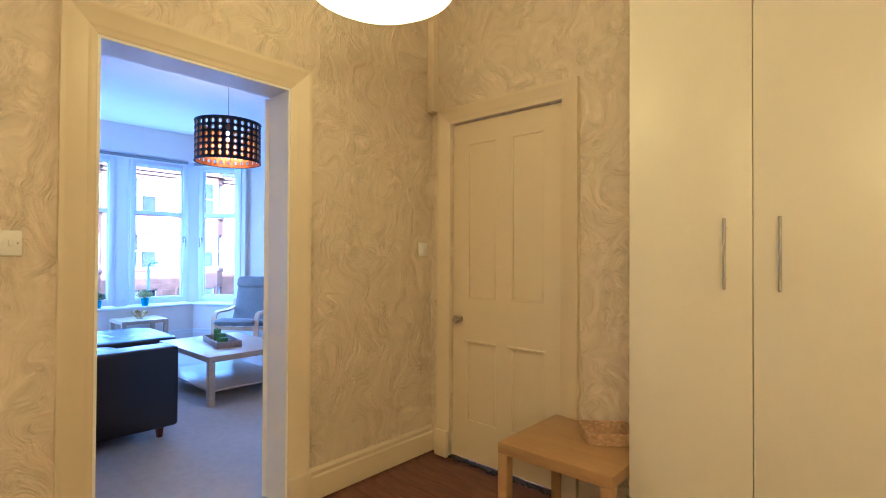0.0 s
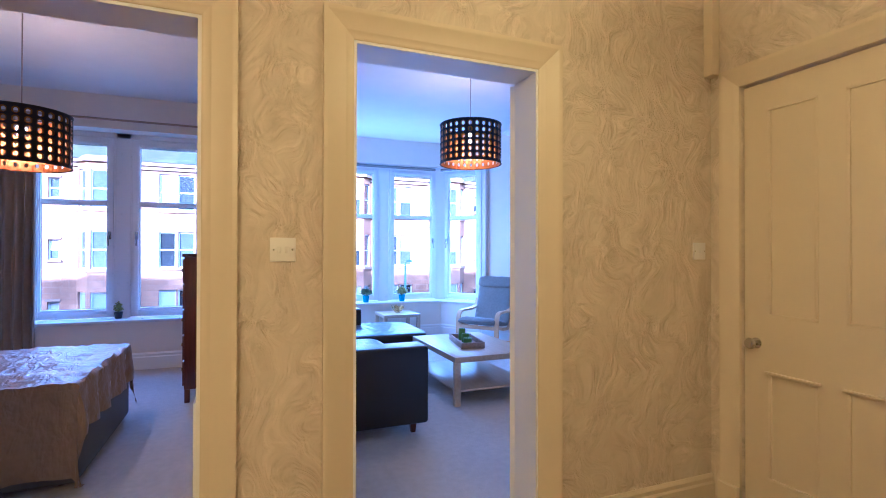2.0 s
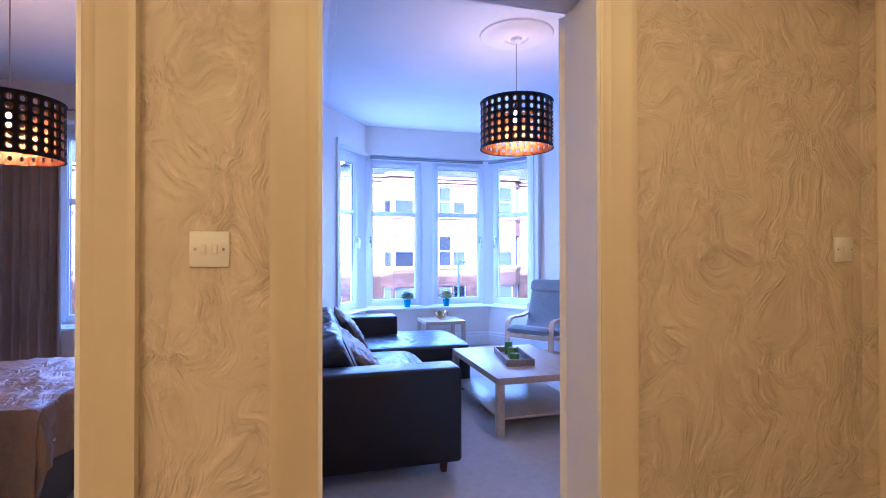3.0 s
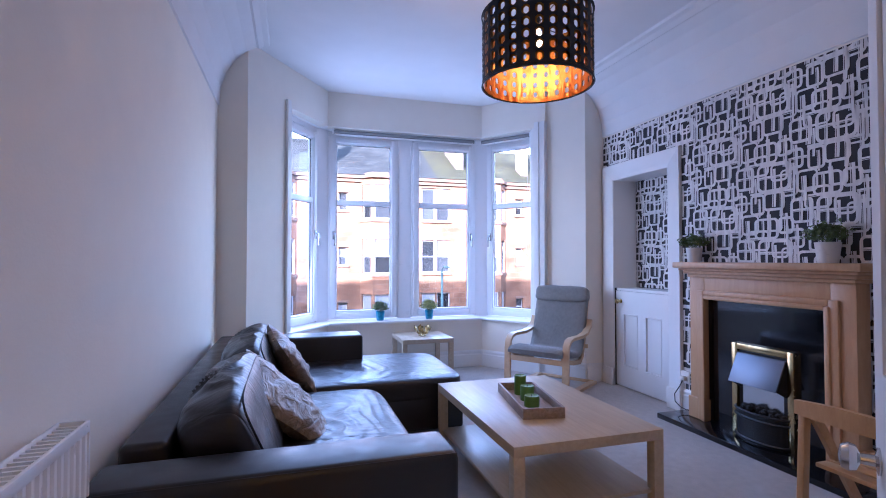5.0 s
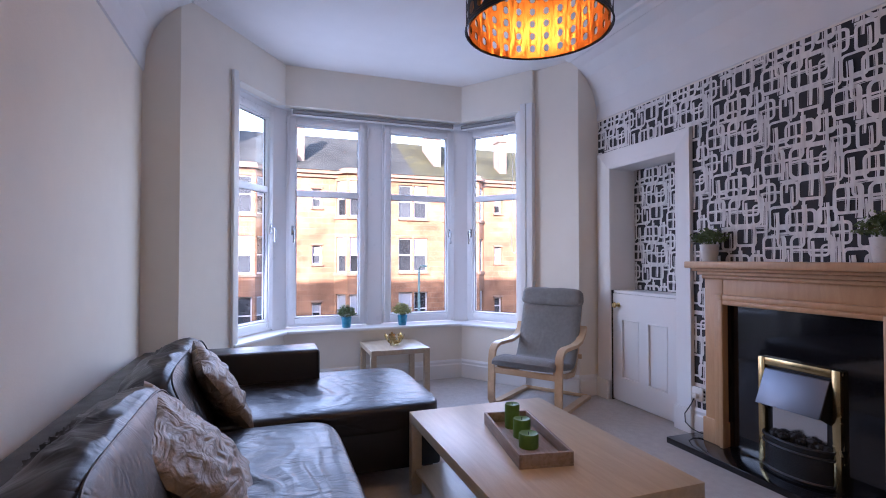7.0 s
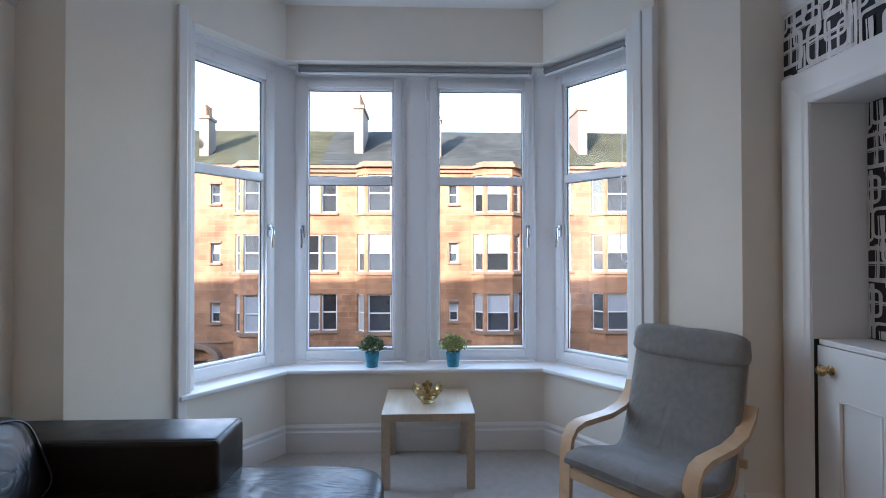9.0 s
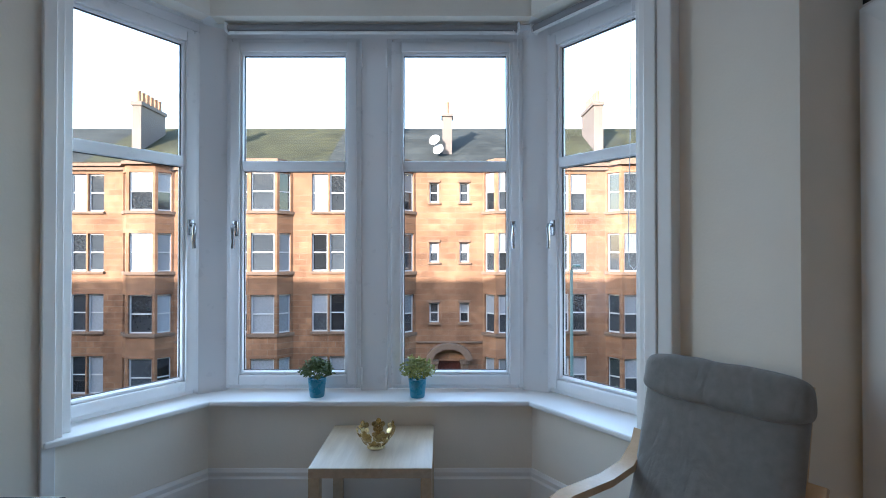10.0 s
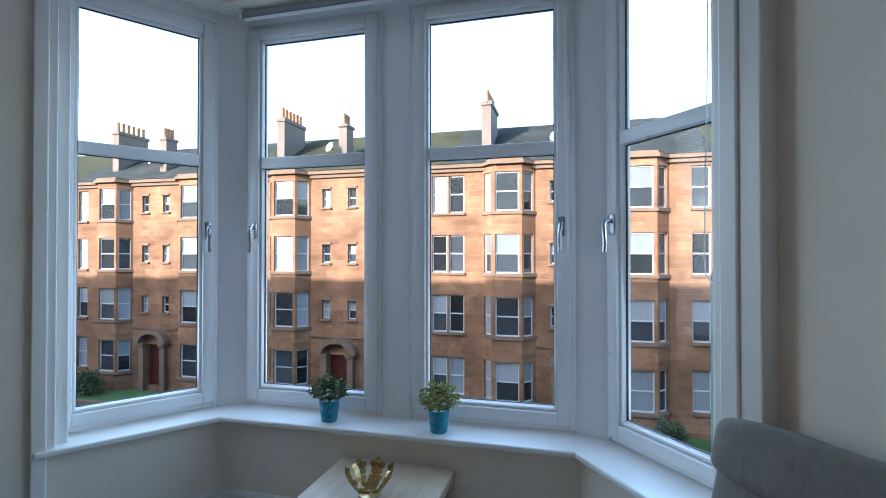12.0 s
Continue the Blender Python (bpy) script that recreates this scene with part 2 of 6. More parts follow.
SOFTLEATHER = creased(mat("creased_brown_leather", (0.013, 0.011, 0.011), 0.34, spec=0.42, noise_scale=3, vary=0.06, bump=0.05, bump_scale=420), 3.4, 0.010, (2.4, 0.9, 2.0))
OAK = wood("pale_oak_surround", (0.58, 0.35, 0.175), (0.51, 0.295, 0.14), (8, 8, 1.5), 0.42, 4)
BIRCH = wood("birch_effect_foil", (0.53, 0.43, 0.30), (0.45, 0.355, 0.245), (1.2, 12, 12), 0.35, 3)
BENT = wood("bent_birch_veneer", (0.66, 0.46, 0.27), (0.55, 0.37, 0.21), (4, 4, 4), 0.35, 3)
OAKFOIL = wood("oak_effect_foil", (0.42, 0.26, 0.042), (0.36, 0.215, 0.033), (1.2, 10, 10), 0.4, 3)
BEECH = wood("honey_beech", (0.56, 0.34, 0.15), (0.46, 0.26, 0.10), (6, 6, 2), 0.4, 3)
MAHOGANY = wood("dark_mahogany", (0.11, 0.028, 0.016), (0.055, 0.014, 0.009), (8, 8, 1), 0.3, 3)
GREYFAB = creased(mat("grey_cotton_cover", (0.235, 0.225, 0.212), 0.92, spec=0.15, noise_scale=9, vary=0.14, bump=0.35, bump_scale=500, sheen=0.25), 5.0, 0.012, (1.6, 1.0, 0.7))
THROW = mat("brown_satin_cushion", (0.235, 0.18, 0.125), 0.45, noise_scale=9, vary=0.25, bump=0.25, bump_scale=60)
creased(THROW, 7.0, 0.03, (1, 1.7, 1))
GRANITE = mat("polished_black_granite", (0.008, 0.008, 0.010), 0.06, spec=0.6, noise_scale=30, vary=0.5)
BRASS = mat("polished_brass", (0.60, 0.47, 0.23), 0.22, metal=1.0, noise_scale=6, vary=0.06)
CHROME = mat("brushed_chrome", (0.62, 0.62, 0.62), 0.2, metal=1.0, noise_scale=8, vary=0.05)
IRON = mat("black_cast_iron", (0.012, 0.012, 0.013), 0.45, noise_scale=10, vary=0.2, bump=0.2)
COAL = mat("coal_effect", (0.02, 0.018, 0.017), 0.8, noise_scale=20, vary=0.5, bump=0.8, bump_scale=60)
BLACKSHADE = mat("black_shade_card", (0.010, 0.009, 0.009), 0.6, noise_scale=8, vary=0.1)
GOLD = mat("gold_foil_lining", (0.34, 0.135, 0.014), 0.42, metal=1.0, noise_scale=14, vary=0.12, bump=0.9, bump_scale=42, stretch=(1, 1, 0.22))
FLEX = mat("lamp_flex", (0.35, 0.30, 0.26), 0.5, vary=0.05)
PLASTIC = mat("white_plastic", (0.78, 0.76, 0.72), 0.35, noise_scale=6, vary=0.03)
BLUEPOT = mat("turquoise_glazed_pot", (0.035, 0.25, 0.38), 0.3, noise_scale=8, vary=0.08)
WHITEPOT = mat("white_ceramic_pot", (0.75, 0.74, 0.72), 0.3, noise_scale=8, vary=0.04)
LEAF = mat("small_green_leaf", (0.12, 0.17, 0.055), 0.55, noise_scale=30, vary=0.45)
LEAFLIGHT = mat("yellow_green_leaf", (0.34, 0.36, 0.10), 0.55, noise_scale=30, vary=0.4)
CANDLE = mat("green_candle_wax", (0.10, 0.22, 0.03), 0.45, noise_scale=12, vary=0.12)
TRAYWOOD = wood("limed_tray_wood", (0.36, 0.29, 0.25), (0.24, 0.18, 0.15), (2, 12, 12), 0.6, 4)
CURTAIN = mat("taupe_curtain", (0.36, 0.285, 0.22), 0.85, noise_scale=8, vary=0.12, bump=0.25, bump_scale=300, sheen=0.2)
BEDSPREAD = creased(mat("taupe_satin_bedspread", (0.30, 0.195, 0.115), 0.38, noise_scale=8, vary=0.16, bump=0.6, bump_scale=26, sheen=0.15), 6.0, 0.02, (1.0, 1.6, 0.7))
DIVAN = mat("grey_divan_fabric", (0.12, 0.12, 0.13), 0.9, vary=0.1, bump=0.2, bump_scale=300)
WICKER = mat("woven_seagrass", (0.52, 0.34, 0.13), 0.8, noise_scale=14, vary=0.4, bump=0.3)
HANDLE = mat("chromed_window_handle", (0.42, 0.43, 0.45), 0.22, metal=1.0, noise_scale=8, vary=0.05)
BLIND = mat("grey_roller_blind", (0.27, 0.27, 0.28), 0.8, noise_scale=6, vary=0.05)
GLASS = glass("window_glass")
DARKGLASS = mat("far_window_glass", (0.03, 0.035, 0.04), 0.04, spec=0.9, noise_scale=1.5, vary=0.5, piece=0.6)
NETCURTAIN = mat("net_curtain_behind_glass", (0.22, 0.235, 0.255), 0.35, noise_scale=2, vary=0.2, piece=0.35)
FARFRAME = mat("weathered_white_sash_paint", (0.46, 0.46, 0.46), 0.5, noise_scale=2, vary=0.06)
STONE = masonry("red_sandstone", (0.245, 0.132, 0.072), (0.180, 0.094, 0.053), (0.22, 0.145, 0.095))
TRIMSTONE = mat("weathered_sandstone_dressing", (0.145, 0.095, 0.063), 0.9, noise_scale=1.2, vary=0.3, bump=0.3, bump_scale=12)
CHIMNEYSTONE = mat("smoke_stained_chimney_stone", (0.14, 0.112, 0.095), 0.9, noise_scale=1.5, vary=0.3, bump=0.3, bump_scale=10)
SLATE = masonry("grey_slate", (0.042, 0.045, 0.042), (0.030, 0.033, 0.031), (0.020, 0.022, 0.021), 0.30, 0.22)
MOSS = masonry("mossy_roof_tile", (0.050, 0.049, 0.024), (0.038, 0.039, 0.024), (0.022, 0.022, 0.014), 0.30, 0.30)
POTCLAY = mat("clay_chimney_pot", (0.30, 0.17, 0.10), 0.9, noise_scale=3, vary=0.2)
ASPHALT = mat("asphalt", (0.05, 0.05, 0.052), 0.9, noise_scale=2, vary=0.2, bump=0.4, bump_scale=60)
PAVING = masonry("concrete_paving", (0.24, 0.23, 0.22), (0.21, 0.20, 0.19), (0.12, 0.12, 0.11), 0.6, 0.6)
GRASS = mat("lawn", (0.06, 0.11, 0.025), 0.95, noise_scale=4, vary=0.35, bump=0.8, bump_scale=50)
BUSH = mat("dark_hedge_leaf", (0.05, 0.075, 0.03), 0.7, noise_scale=12, vary=0.5)
LAMPWHITE = glow("lit_white_shade", (1.0, 0.56, 0.075), 0.27)
# strong glow for the added, unseen hall pendant only
LAMPFILL = glow("unseen_fill_shade", (1.0, 0.56, 0.085), 1.85)
BULB = glow("lit_bulb", (1.0, 0.66, 0.28), 2.0)
WPDARK = mat("charcoal_wallpaper", (0.024, 0.023, 0.028), 0.7, noise_scale=6, vary=0.15, bump=0.05)
PAPERGREY = mat("silver_brush_motif", (0.72, 0.70, 0.68), 0.5, noise_scale=10, vary=0.28, stretch=(1, 1, 0.25))


# ---- mesh helpers ----
def quad(bm, pts):
    return bm.faces.new([bm.verts.new(p) for p in pts])


def box(bm, x0, x1, y0, y1, z0, z1, bevel=0.0, seg=2, m=None):
    """One box, its edges rounded by bevel, moved by m."""
    vs = [bm.verts.new((x, y, z)) for z in (z0, z1) for y in (y0, y1) for x in (x0, x1)]
    fs = [bm.faces.new([vs[i] for i in f]) for f in ((0, 2, 3, 1), (4, 5, 7, 6), (0, 1, 5, 4), (2, 6, 7, 3), (0, 4, 6, 2), (1, 3, 7, 5))]
    if bevel:
        es = list({e for f in fs for e in f.edges})
        r = bmesh.ops.bevel(bm, geom=es, offset=bevel, segments=seg, profile=0.5, affect="EDGES")
        vs = list({v for f in r["faces"] for v in f.verts} | {v for v in vs if v.is_valid})
    if m is not None:
        for v in vs:
            v.co = m @ v.co
    return vs


def prism(bm, poly, z0, z1):
    """An upright prism on a plan outline, given counter-clockwise."""
    lo, hi = [bm.verts.new((x, y, z0)) for x, y in poly], [bm.verts.new((x, y, z1)) for x, y in poly]
    bm.faces.new(hi)
    bm.faces.new(lo[::-1])
    for i in range(len(poly)):
        j = (i + 1) % len(poly)
        bm.faces.new((lo[i], lo[j], hi[j], hi[i]))


def lathe(bm, profile, seg=24, m=None, cap=True):
    """A turned body round z from (radius, height) rows."""
    m = m or Matrix()
    rings = [[bm.verts.new(m @ Vector((r * math.cos(2 * math.pi * i / seg), r * math.sin(2 * math.pi * i / seg), z))) for i in range(seg)] for r, z in profile]
    for a, b in zip(rings, rings[1:]):
        for i in range(seg):
            j = (i + 1) % seg
            bm.faces.new((a[i], a[j], b[j], b[i]))
    if cap:
        bm.faces.new(rings[0][::-1])
        bm.faces.new(rings[-1])


def tube(bm, pts, r, seg=8):
    """A round rod along points."""
    pts = [Vector(p) for p in pts]
    rings = []
    for i, p in enumerate(pts):
        d = (pts[min(i + 1, len(pts) - 1)] - pts[max(i - 1, 0)]).normalized()
        a = d.orthogonal().normalized() if not rings else (rings_axis - d * rings_axis.dot(d)).normalized()
        rings_axis = a
        b = d.cross(a)
        rings.append([bm.verts.new(p + (a * math.cos(2 * math.pi * k / seg) + b * math.sin(2 * math.pi * k / seg)) * r) for k in range(seg)])
    for a, b in zip(rings, rings[1:]):
        for k in range(seg):
            j = (k + 1) % seg
            bm.faces.new((a[k], a[j], b[j], b[k]))
    bm.faces.new(rings[0][::-1])
    bm.faces.new(rings[-1])


def strap(bm, pts, width, thick, axis):
    """A flat bent lath along points, its width along axis."""
    pts, axis = [Vector(p) for p in pts], Vector(axis).normalized()
    rings = []
    for i, p in enumerate(pts):
        d = (pts[min(i + 1, len(pts) - 1)] - pts[max(i - 1, 0)]).normalized()
        nrm = d.cross(axis).normalized()
        rings.append([bm.verts.new(p + axis * (sx * width / 2) + nrm * (sn * thick / 2)) for sx, sn in ((-1, -1), (1, -1), (1, 1), (-1, 1))])
    for a, b in zip(rings, rings[1:]):
        for k in range(4):
            j = (k + 1) % 4
            bm.faces.new((a[k], a[j], b[j], b[k]))
    bm.faces.new(rings[0][::-1])
    bm.faces.new(rings[-1])
    bmesh.ops.recalc_face_normals(bm, faces=bm.faces)


def pillow(bm, sx, sy, sz, m=None, n=14, puff=0.25, round_=0.3, crease=0.006, freq=9.0, seed=0.0, folds=False):
    """A stuffed block of size sx, sy, sz about its middle: rounded edges, swollen faces, creases."""
    m = m or Matrix()
    cube = bmesh.ops.create_grid(bm, x_segments=1, y_segments=1, size=0.001)
    bmesh.ops.delete(bm, geom=cube["verts"], context="VERTS")
    made = {}

    def vert(i, j, k):
        if (i, j, k) in made:
            return made[i, j, k]
        p = Vector((2 * i / n - 1, 2 * j / n - 1, 2 * k / n - 1))
        e = 2 + 6 * (1 - round_)
        q = Vector([math.copysign(abs(c), c) for c in p])
        length = (sum(abs(c) ** e for c in q)) ** (1 / e)
        q = q / max(length, 1e-6) * max(abs(c) for c in q)
        sw = 1 + puff * (1 - p.x * p.x) * (1 - p.y * p.y)
        s = Vector((q.x * sx / 2, q.y * sy / 2, q.z * sz / 2 * sw))
        w = noise.noise(Vector((s.x * freq + seed, s.y * freq * 0.5, s.z * freq))) + 0.6 * noise.noise(Vector((s.x * freq * 1.1, s.y * freq * 2.3 + seed, s.z * freq)))
        if folds:
            warp = noise.noise(Vector((s.x * 3 + seed, s.y * 3, 2)))
            edge = (1 - abs(p.x) ** 5) * (1 - abs(p.y) ** 5)
            line = abs(noise.noise(Vector((s.x * freq * 0.45 + warp + seed, s.y * freq * 2.0 + warp * 2.2, s.z * freq * 2.0))))
            w = 0.25 * w + edge * (0.8 - 3.6 * line ** 0.75)
        s += s.normalized() * crease * w
        made[i, j, k] = bm.verts.new(m @ s)
        return made[i, j, k]

    for a in range(n):
        for b in range(n):
            for f in ((0, 1), (1, 1)):
                hi = n if f[0] else 0
                for order in (lambda u, v: (u, v, hi), lambda u, v: (hi, u, v), lambda u, v: (v, hi, u)):
                    ring = [vert(*order(a, b)), vert(*order(a + 1, b)), vert(*order(a + 1, b + 1)), vert(*order(a, b + 1))]
                    bm.faces.new(ring if f[0] else ring[::-1])


def finish(name, bm, material, smooth=False):
    me = bpy.data.meshes.new(name)
    bm.to_mesh(me)
    bm.free()
    me.materials.append(material)
    if smooth:
        for p in me.polygons:
            p.use_smooth = True
        me.set_sharp_from_angle(angle=radians(42 if smooth is True else smooth))
    return me


def part(name, bm, material, parent, label="", smooth=True):
    """One mesh under a thing or under a part, in the thing's own space."""
    ob = new(name, finish(name, bm, material, smooth))
    ob.parent = parent
    return tagged(ob, label)


def again(ob, m, parent=None):
    """Another piece on the same mesh."""
    o = new(ob.name.split(".")[0], ob.data)
    o.parent = parent or ob.parent
    o.matrix_local = m
    return o


def thing(name, m, label, category, group="", kind=""):
    ob = new(name)
    ob.empty_display_size = 0.1
    ob.matrix_world = m
    return tagged(ob, label, category, group, kind)


def setting(name, bm, material, label, category, smooth=False):
    return tagged(new(name, finish(name, bm, material, smooth)), label, category, "", "structure")


def plane_of(p, q, z=0.0):
    """The space of an upright plane from p to q: u along it, v up, w out of it, to the right of the way from p to q."""
    u = Vector((q[0] - p[0], q[1] - p[1], 0))
    length = u.length
    u.normalize()
    w = u.cross(Vector((0, 0, 1)))
    m = Matrix(((u.x, 0, w.x, p[0]), (u.y, 0, w.y, p[1]), (0, 1, 0, z), (0, 0, 0, 1)))
    return m, length


def holed(bm, m, width, height, openings, thick):
    """A wall from w = 0 back to w = -thick with openings (u0, u1, v0, v1) that go through."""
    us = sorted({0, width, *[c for o in openings for c in o[:2] if 0 < c < width]})
    vs = sorted({0, height, *[c for o in openings for c in o[2:] if 0 < c < height]})

    def solid(i, j):
        if not (0 <= i < len(us) - 1 and 0 <= j < len(vs) - 1):
            return False
        u, v = (us[i] + us[i + 1]) / 2, (vs[j] + vs[j + 1]) / 2
        return not any(o[0] < u < o[1] and o[2] < v < o[3] for o in openings)

    pts = {}

    def pt(u, v, w):
        key = (round(u, 5), round(v, 5), w)
        if key not in pts:
            pts[key] = bm.verts.new(m @ Vector((u, v, w)))
        return pts[key]

    t = -thick
    for i in range(len(us) - 1):
        for j in range(len(vs) - 1):
            if not solid(i, j):
                continue
            a, b, c, d = us[i], us[i + 1], vs[j], vs[j + 1]
            bm.faces.new((pt(a, c, 0), pt(b, c, 0), pt(b, d, 0), pt(a, d, 0)))
            bm.faces.new((pt(a, c, t), pt(a, d, t), pt(b, d, t), pt(b, c, t)))
            if not solid(i - 1, j):
                bm.faces.new((pt(a, c, t), pt(a, c, 0), pt(a, d, 0), pt(a, d, t)))
            if not solid(i + 1, j):
                bm.faces.new((pt(b, c, 0), pt(b, c, t), pt(b, d, t), pt(b, d, 0)))
            if not solid(i, j - 1):
                bm.faces.new((pt(a, c, t), pt(b, c, t), pt(b, c, 0), pt(a, c, 0)))
            if not solid(i, j + 1):
                bm.faces.new((pt(a, d, 0), pt(b, d, 0), pt(b, d, t), pt(a, d, t)))


def moulded(bm, m, length, profile):
    """A strip along u with a cross-section of (v, w) rows."""
    ends = [[bm.verts.new(m @ Vector((u, v, w))) for v, w in profile] for u in (0, length)]
    k = len(profile)
    for i in range(k):
        j = (i + 1) % k
        bm.faces.new((ends[0][i], ends[0][j], ends[1][j], ends[1][i]))
    bm.faces.new(ends[0][::-1])
    bm.faces.new(ends[1])
    bmesh.ops.recalc_face_normals(bm, faces=bm.faces)


# ---- the plan ----
CZ = 3.12                     # ceiling
HX, LX = -2.196, -2.36        # the hall's and the rooms' faces of the dividing wall
LY0, LY1 = 0.36, 4.10         # living room's side walls
EX = -6.65                    # living room's end wall
A, C = (EX, 0.595), (-7.72, 1.33)      # bay
D, E = (-7.72, 3.145), (EX, 3.88)
SILL = 0.575
HEAD = 2.735

# ---- floors and ceilings ----
bm = bmesh.new()
prism(bm, [(-8.2, LY0 - 0.2), (LX + 0.08, LY0 - 0.2), (LX + 0.08, 4.6), (-8.2, 4.6)], -0.2, 0.0)
setting("floor_living", bm, CARPET, "short-pile grey-beige fitted carpet", "floor")
bm = bmesh.new()
prism(bm, [(-7.4, -4.2), (LX + 0.08, -4.2), (LX + 0.08, LY0 - 0.2), (-7.4, LY0 - 0.2)], -0.2, 0.0)
setting("floor_bedroom", bm, CARPET, "short-pile grey-beige fitted carpet", "floor")
floor_hall = bmesh.new()
prism(floor_hall, [(LX + 0.08, -2.3), (1.9, -2.3), (1.9, 3.0), (LX + 0.08, 3.0)], -0.2, -0.008)
floor_hall = setting("floor_hall", floor_hall, HALLFLOOR, "dark red-brown varnished floorboards", "floor")
for nm, x0, x1, y0, y1 in (("ceiling_living", -8.2, LX + 0.1, LY0 - 0.2, 4.6), ("ceiling_bedroom", -7.4, LX + 0.1, -4.2, LY0 - 0.2), ("ceiling_hall", LX + 0.1, 1.9, -2.3, 3.0)):
    bm = bmesh.new()
    prism(bm, [(x0, y0), (x1, y0), (x1, y1), (x0, y1)], CZ, CZ + 0.25)
    setting(nm, bm, CEIL, "white painted plaster ceiling", "ceiling")

# ---- hall walls ----
m, w = plane_of((HX, -2.2), (HX, 2.54))
LR0, LR1, DOORH = 0.602, 1.445, 2.185
BR0, BR1 = -0.78, 0.065
openings = [(BR0 + 2.2, BR1 + 2.2, -1, DOORH), (LR0 + 2.2, LR1 + 2.2, -1, DOORH)]
bm = bmesh.new()
holed(bm, m, w, CZ, openings, 0.05)
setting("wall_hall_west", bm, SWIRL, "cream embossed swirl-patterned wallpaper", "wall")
bm = bmesh.new()
m2, w2 = plane_of((HX - 0.05, -4.2), (HX - 0.05, 4.4))
holed(bm, m2, w2, CZ, [(BR0 + 4.2, BR1 + 4.2, -1, DOORH), (LR0 + 4.2, LR1 + 4.2, -1, DOORH)], HX - 0.05 - LX)
setting("wall_dividing", bm, WALL, "cream painted plaster wall", "wall")
CUP0, CUP1, CUPH = -2.02, -1.208, 2.19
bm = bmesh.new()
m, w = plane_of((HX, 2.54), (1.7, 2.54))
holed(bm, m, w, CZ, [(CUP0 - HX, CUP1 - HX, -1, CUPH)], 0.12)
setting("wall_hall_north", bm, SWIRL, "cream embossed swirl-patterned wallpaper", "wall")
bm = bmesh.new()
m, w = plane_of((1.7, 2.54), (1.7, -2.2))
holed(bm, m, w, CZ, [], 0.15)
m, w = plane_of((1.7, -2.2), (HX, -2.2))
holed(bm, m, w, CZ, [], 0.15)
setting("wall_hall_east", bm, SWIRL, "cream embossed swirl-patterned wallpaper", "wall")


def casing(name, m, u0, u1, top, width=0.118, label="cream gloss-painted door architrave", paint=None):
    """Moulded architrave round an opening, with plinths, in the wall's plane."""
    paint = paint or CREAM
    ob = thing(name, Matrix(), label, "door frame", "", "structure")
    prof = lambda s: [(0, 0), (0, 0.016), (s * 0.010, 0.021), (s * 0.03, 0.023), (s * 0.034, 0.026), (s * (width - 0.02), 0.028), (s * (width - 0.012), 0.033), (s * width, 0.033), (s * width, 0)]
    for s, u in ((-1, u0), (1, u1)):
        bm = bmesh.new()
        lo = [bm.verts.new(m @ Vector((u + a, 0, b))) for a, b in prof(s)]
        hi = [bm.verts.new(m @ Vector((u + a, top + abs(a), b))) for a, b in prof(s)]
        for i in range(len(lo)):
            j = (i + 1) % len(lo)
            bm.faces.new((lo[i], lo[j], hi[j], hi[i]))
        bm.faces.new(lo)
        bm.faces.new(hi)
        bmesh.ops.recalc_face_normals(bm, faces=bm.faces)
        part("jamb_moulding", bm, paint, ob)
        bm = bmesh.new()
        box(bm, min(u - 0.001, u + s * (width + 0.004)), max(u, u + s * (width + 0.004)), 0, 0.17, 0, 0.046, 0.004, m=m)
        bmesh.ops.recalc_face_normals(bm, faces=bm.faces)
        part("plinth_block", bm, paint, ob)
    bm = bmesh.new()
    a = [bm.verts.new(m @ Vector((u0 - v, top + v, b))) for v, b in prof(1)]
    c = [bm.verts.new(m @ Vector((u1 + v, top + v, b))) for v, b in prof(1)]
    for i in range(len(a)):
        j = (i + 1) % len(a)
        bm.faces.new((a[i], a[j], c[j], c[i]))
    bmesh.ops.recalc_face_normals(bm, faces=bm.faces)
    part("head_moulding", bm, paint, ob)
    return ob


def lining(name, m, u0, u1, top, depth):
    """White boards that line an opening through the wall."""
    bm = bmesh.new()
    t = 0.012
    box(bm, u0, u0 + t, 0, top, -depth - 0.012, 0.012, m=m)
    box(bm, u1 - t, u1, 0, top, -depth - 0.012, 0.012, m=m)
    box(bm, u0 + t, u1 - t, top - t, top, -depth - 0.012, 0.012, m=m)
    bmesh.ops.recalc_face_normals(bm, faces=bm.faces)
    return setting(name, bm, WHITE, "white painted door lining", "door frame")


mh, _ = plane_of((HX, 0), (HX, 1))
casing("trim_door_living", mh, LR0, LR1, DOORH)
casing("trim_door_bedroom", mh, BR0, BR1, DOORH)
lining("trim_lining_living", mh, LR0, LR1, DOORH, HX - LX)
lining("trim_lining_bedroom", mh, BR0, BR1, DOORH, HX - LX)
mn, _ = plane_of((0, 2.54), (1, 2.54))
casing("trim_door_store", mn, CUP0, CUP1, CUPH, 0.10)


def skirting(name, runs, height=0.16, label="white moulded timber skirting board", paint=None):
    bm = bmesh.new()
    for p, q in runs:
        m, w = plane_of(p, q)
        moulded(bm, m, w, [(0, 0), (0, 0.02), (height * 0.72, 0.02), (height * 0.78, 0.013), (height * 0.9, 0.015), (height, 0.006), (height, 0)])
    return setting(name, bm, paint or WHITE, label, "skirting")


skirting("baseboard_hall", [((HX, LR1 + 0.122), (HX, 2.54)), ((HX, BR1 + 0.122), (HX, LR0 - 0.122)), ((CUP1 + 0.105, 2.54), (1.7, 2.54))], 0.17, "cream moulded timber skirting board", CREAM)

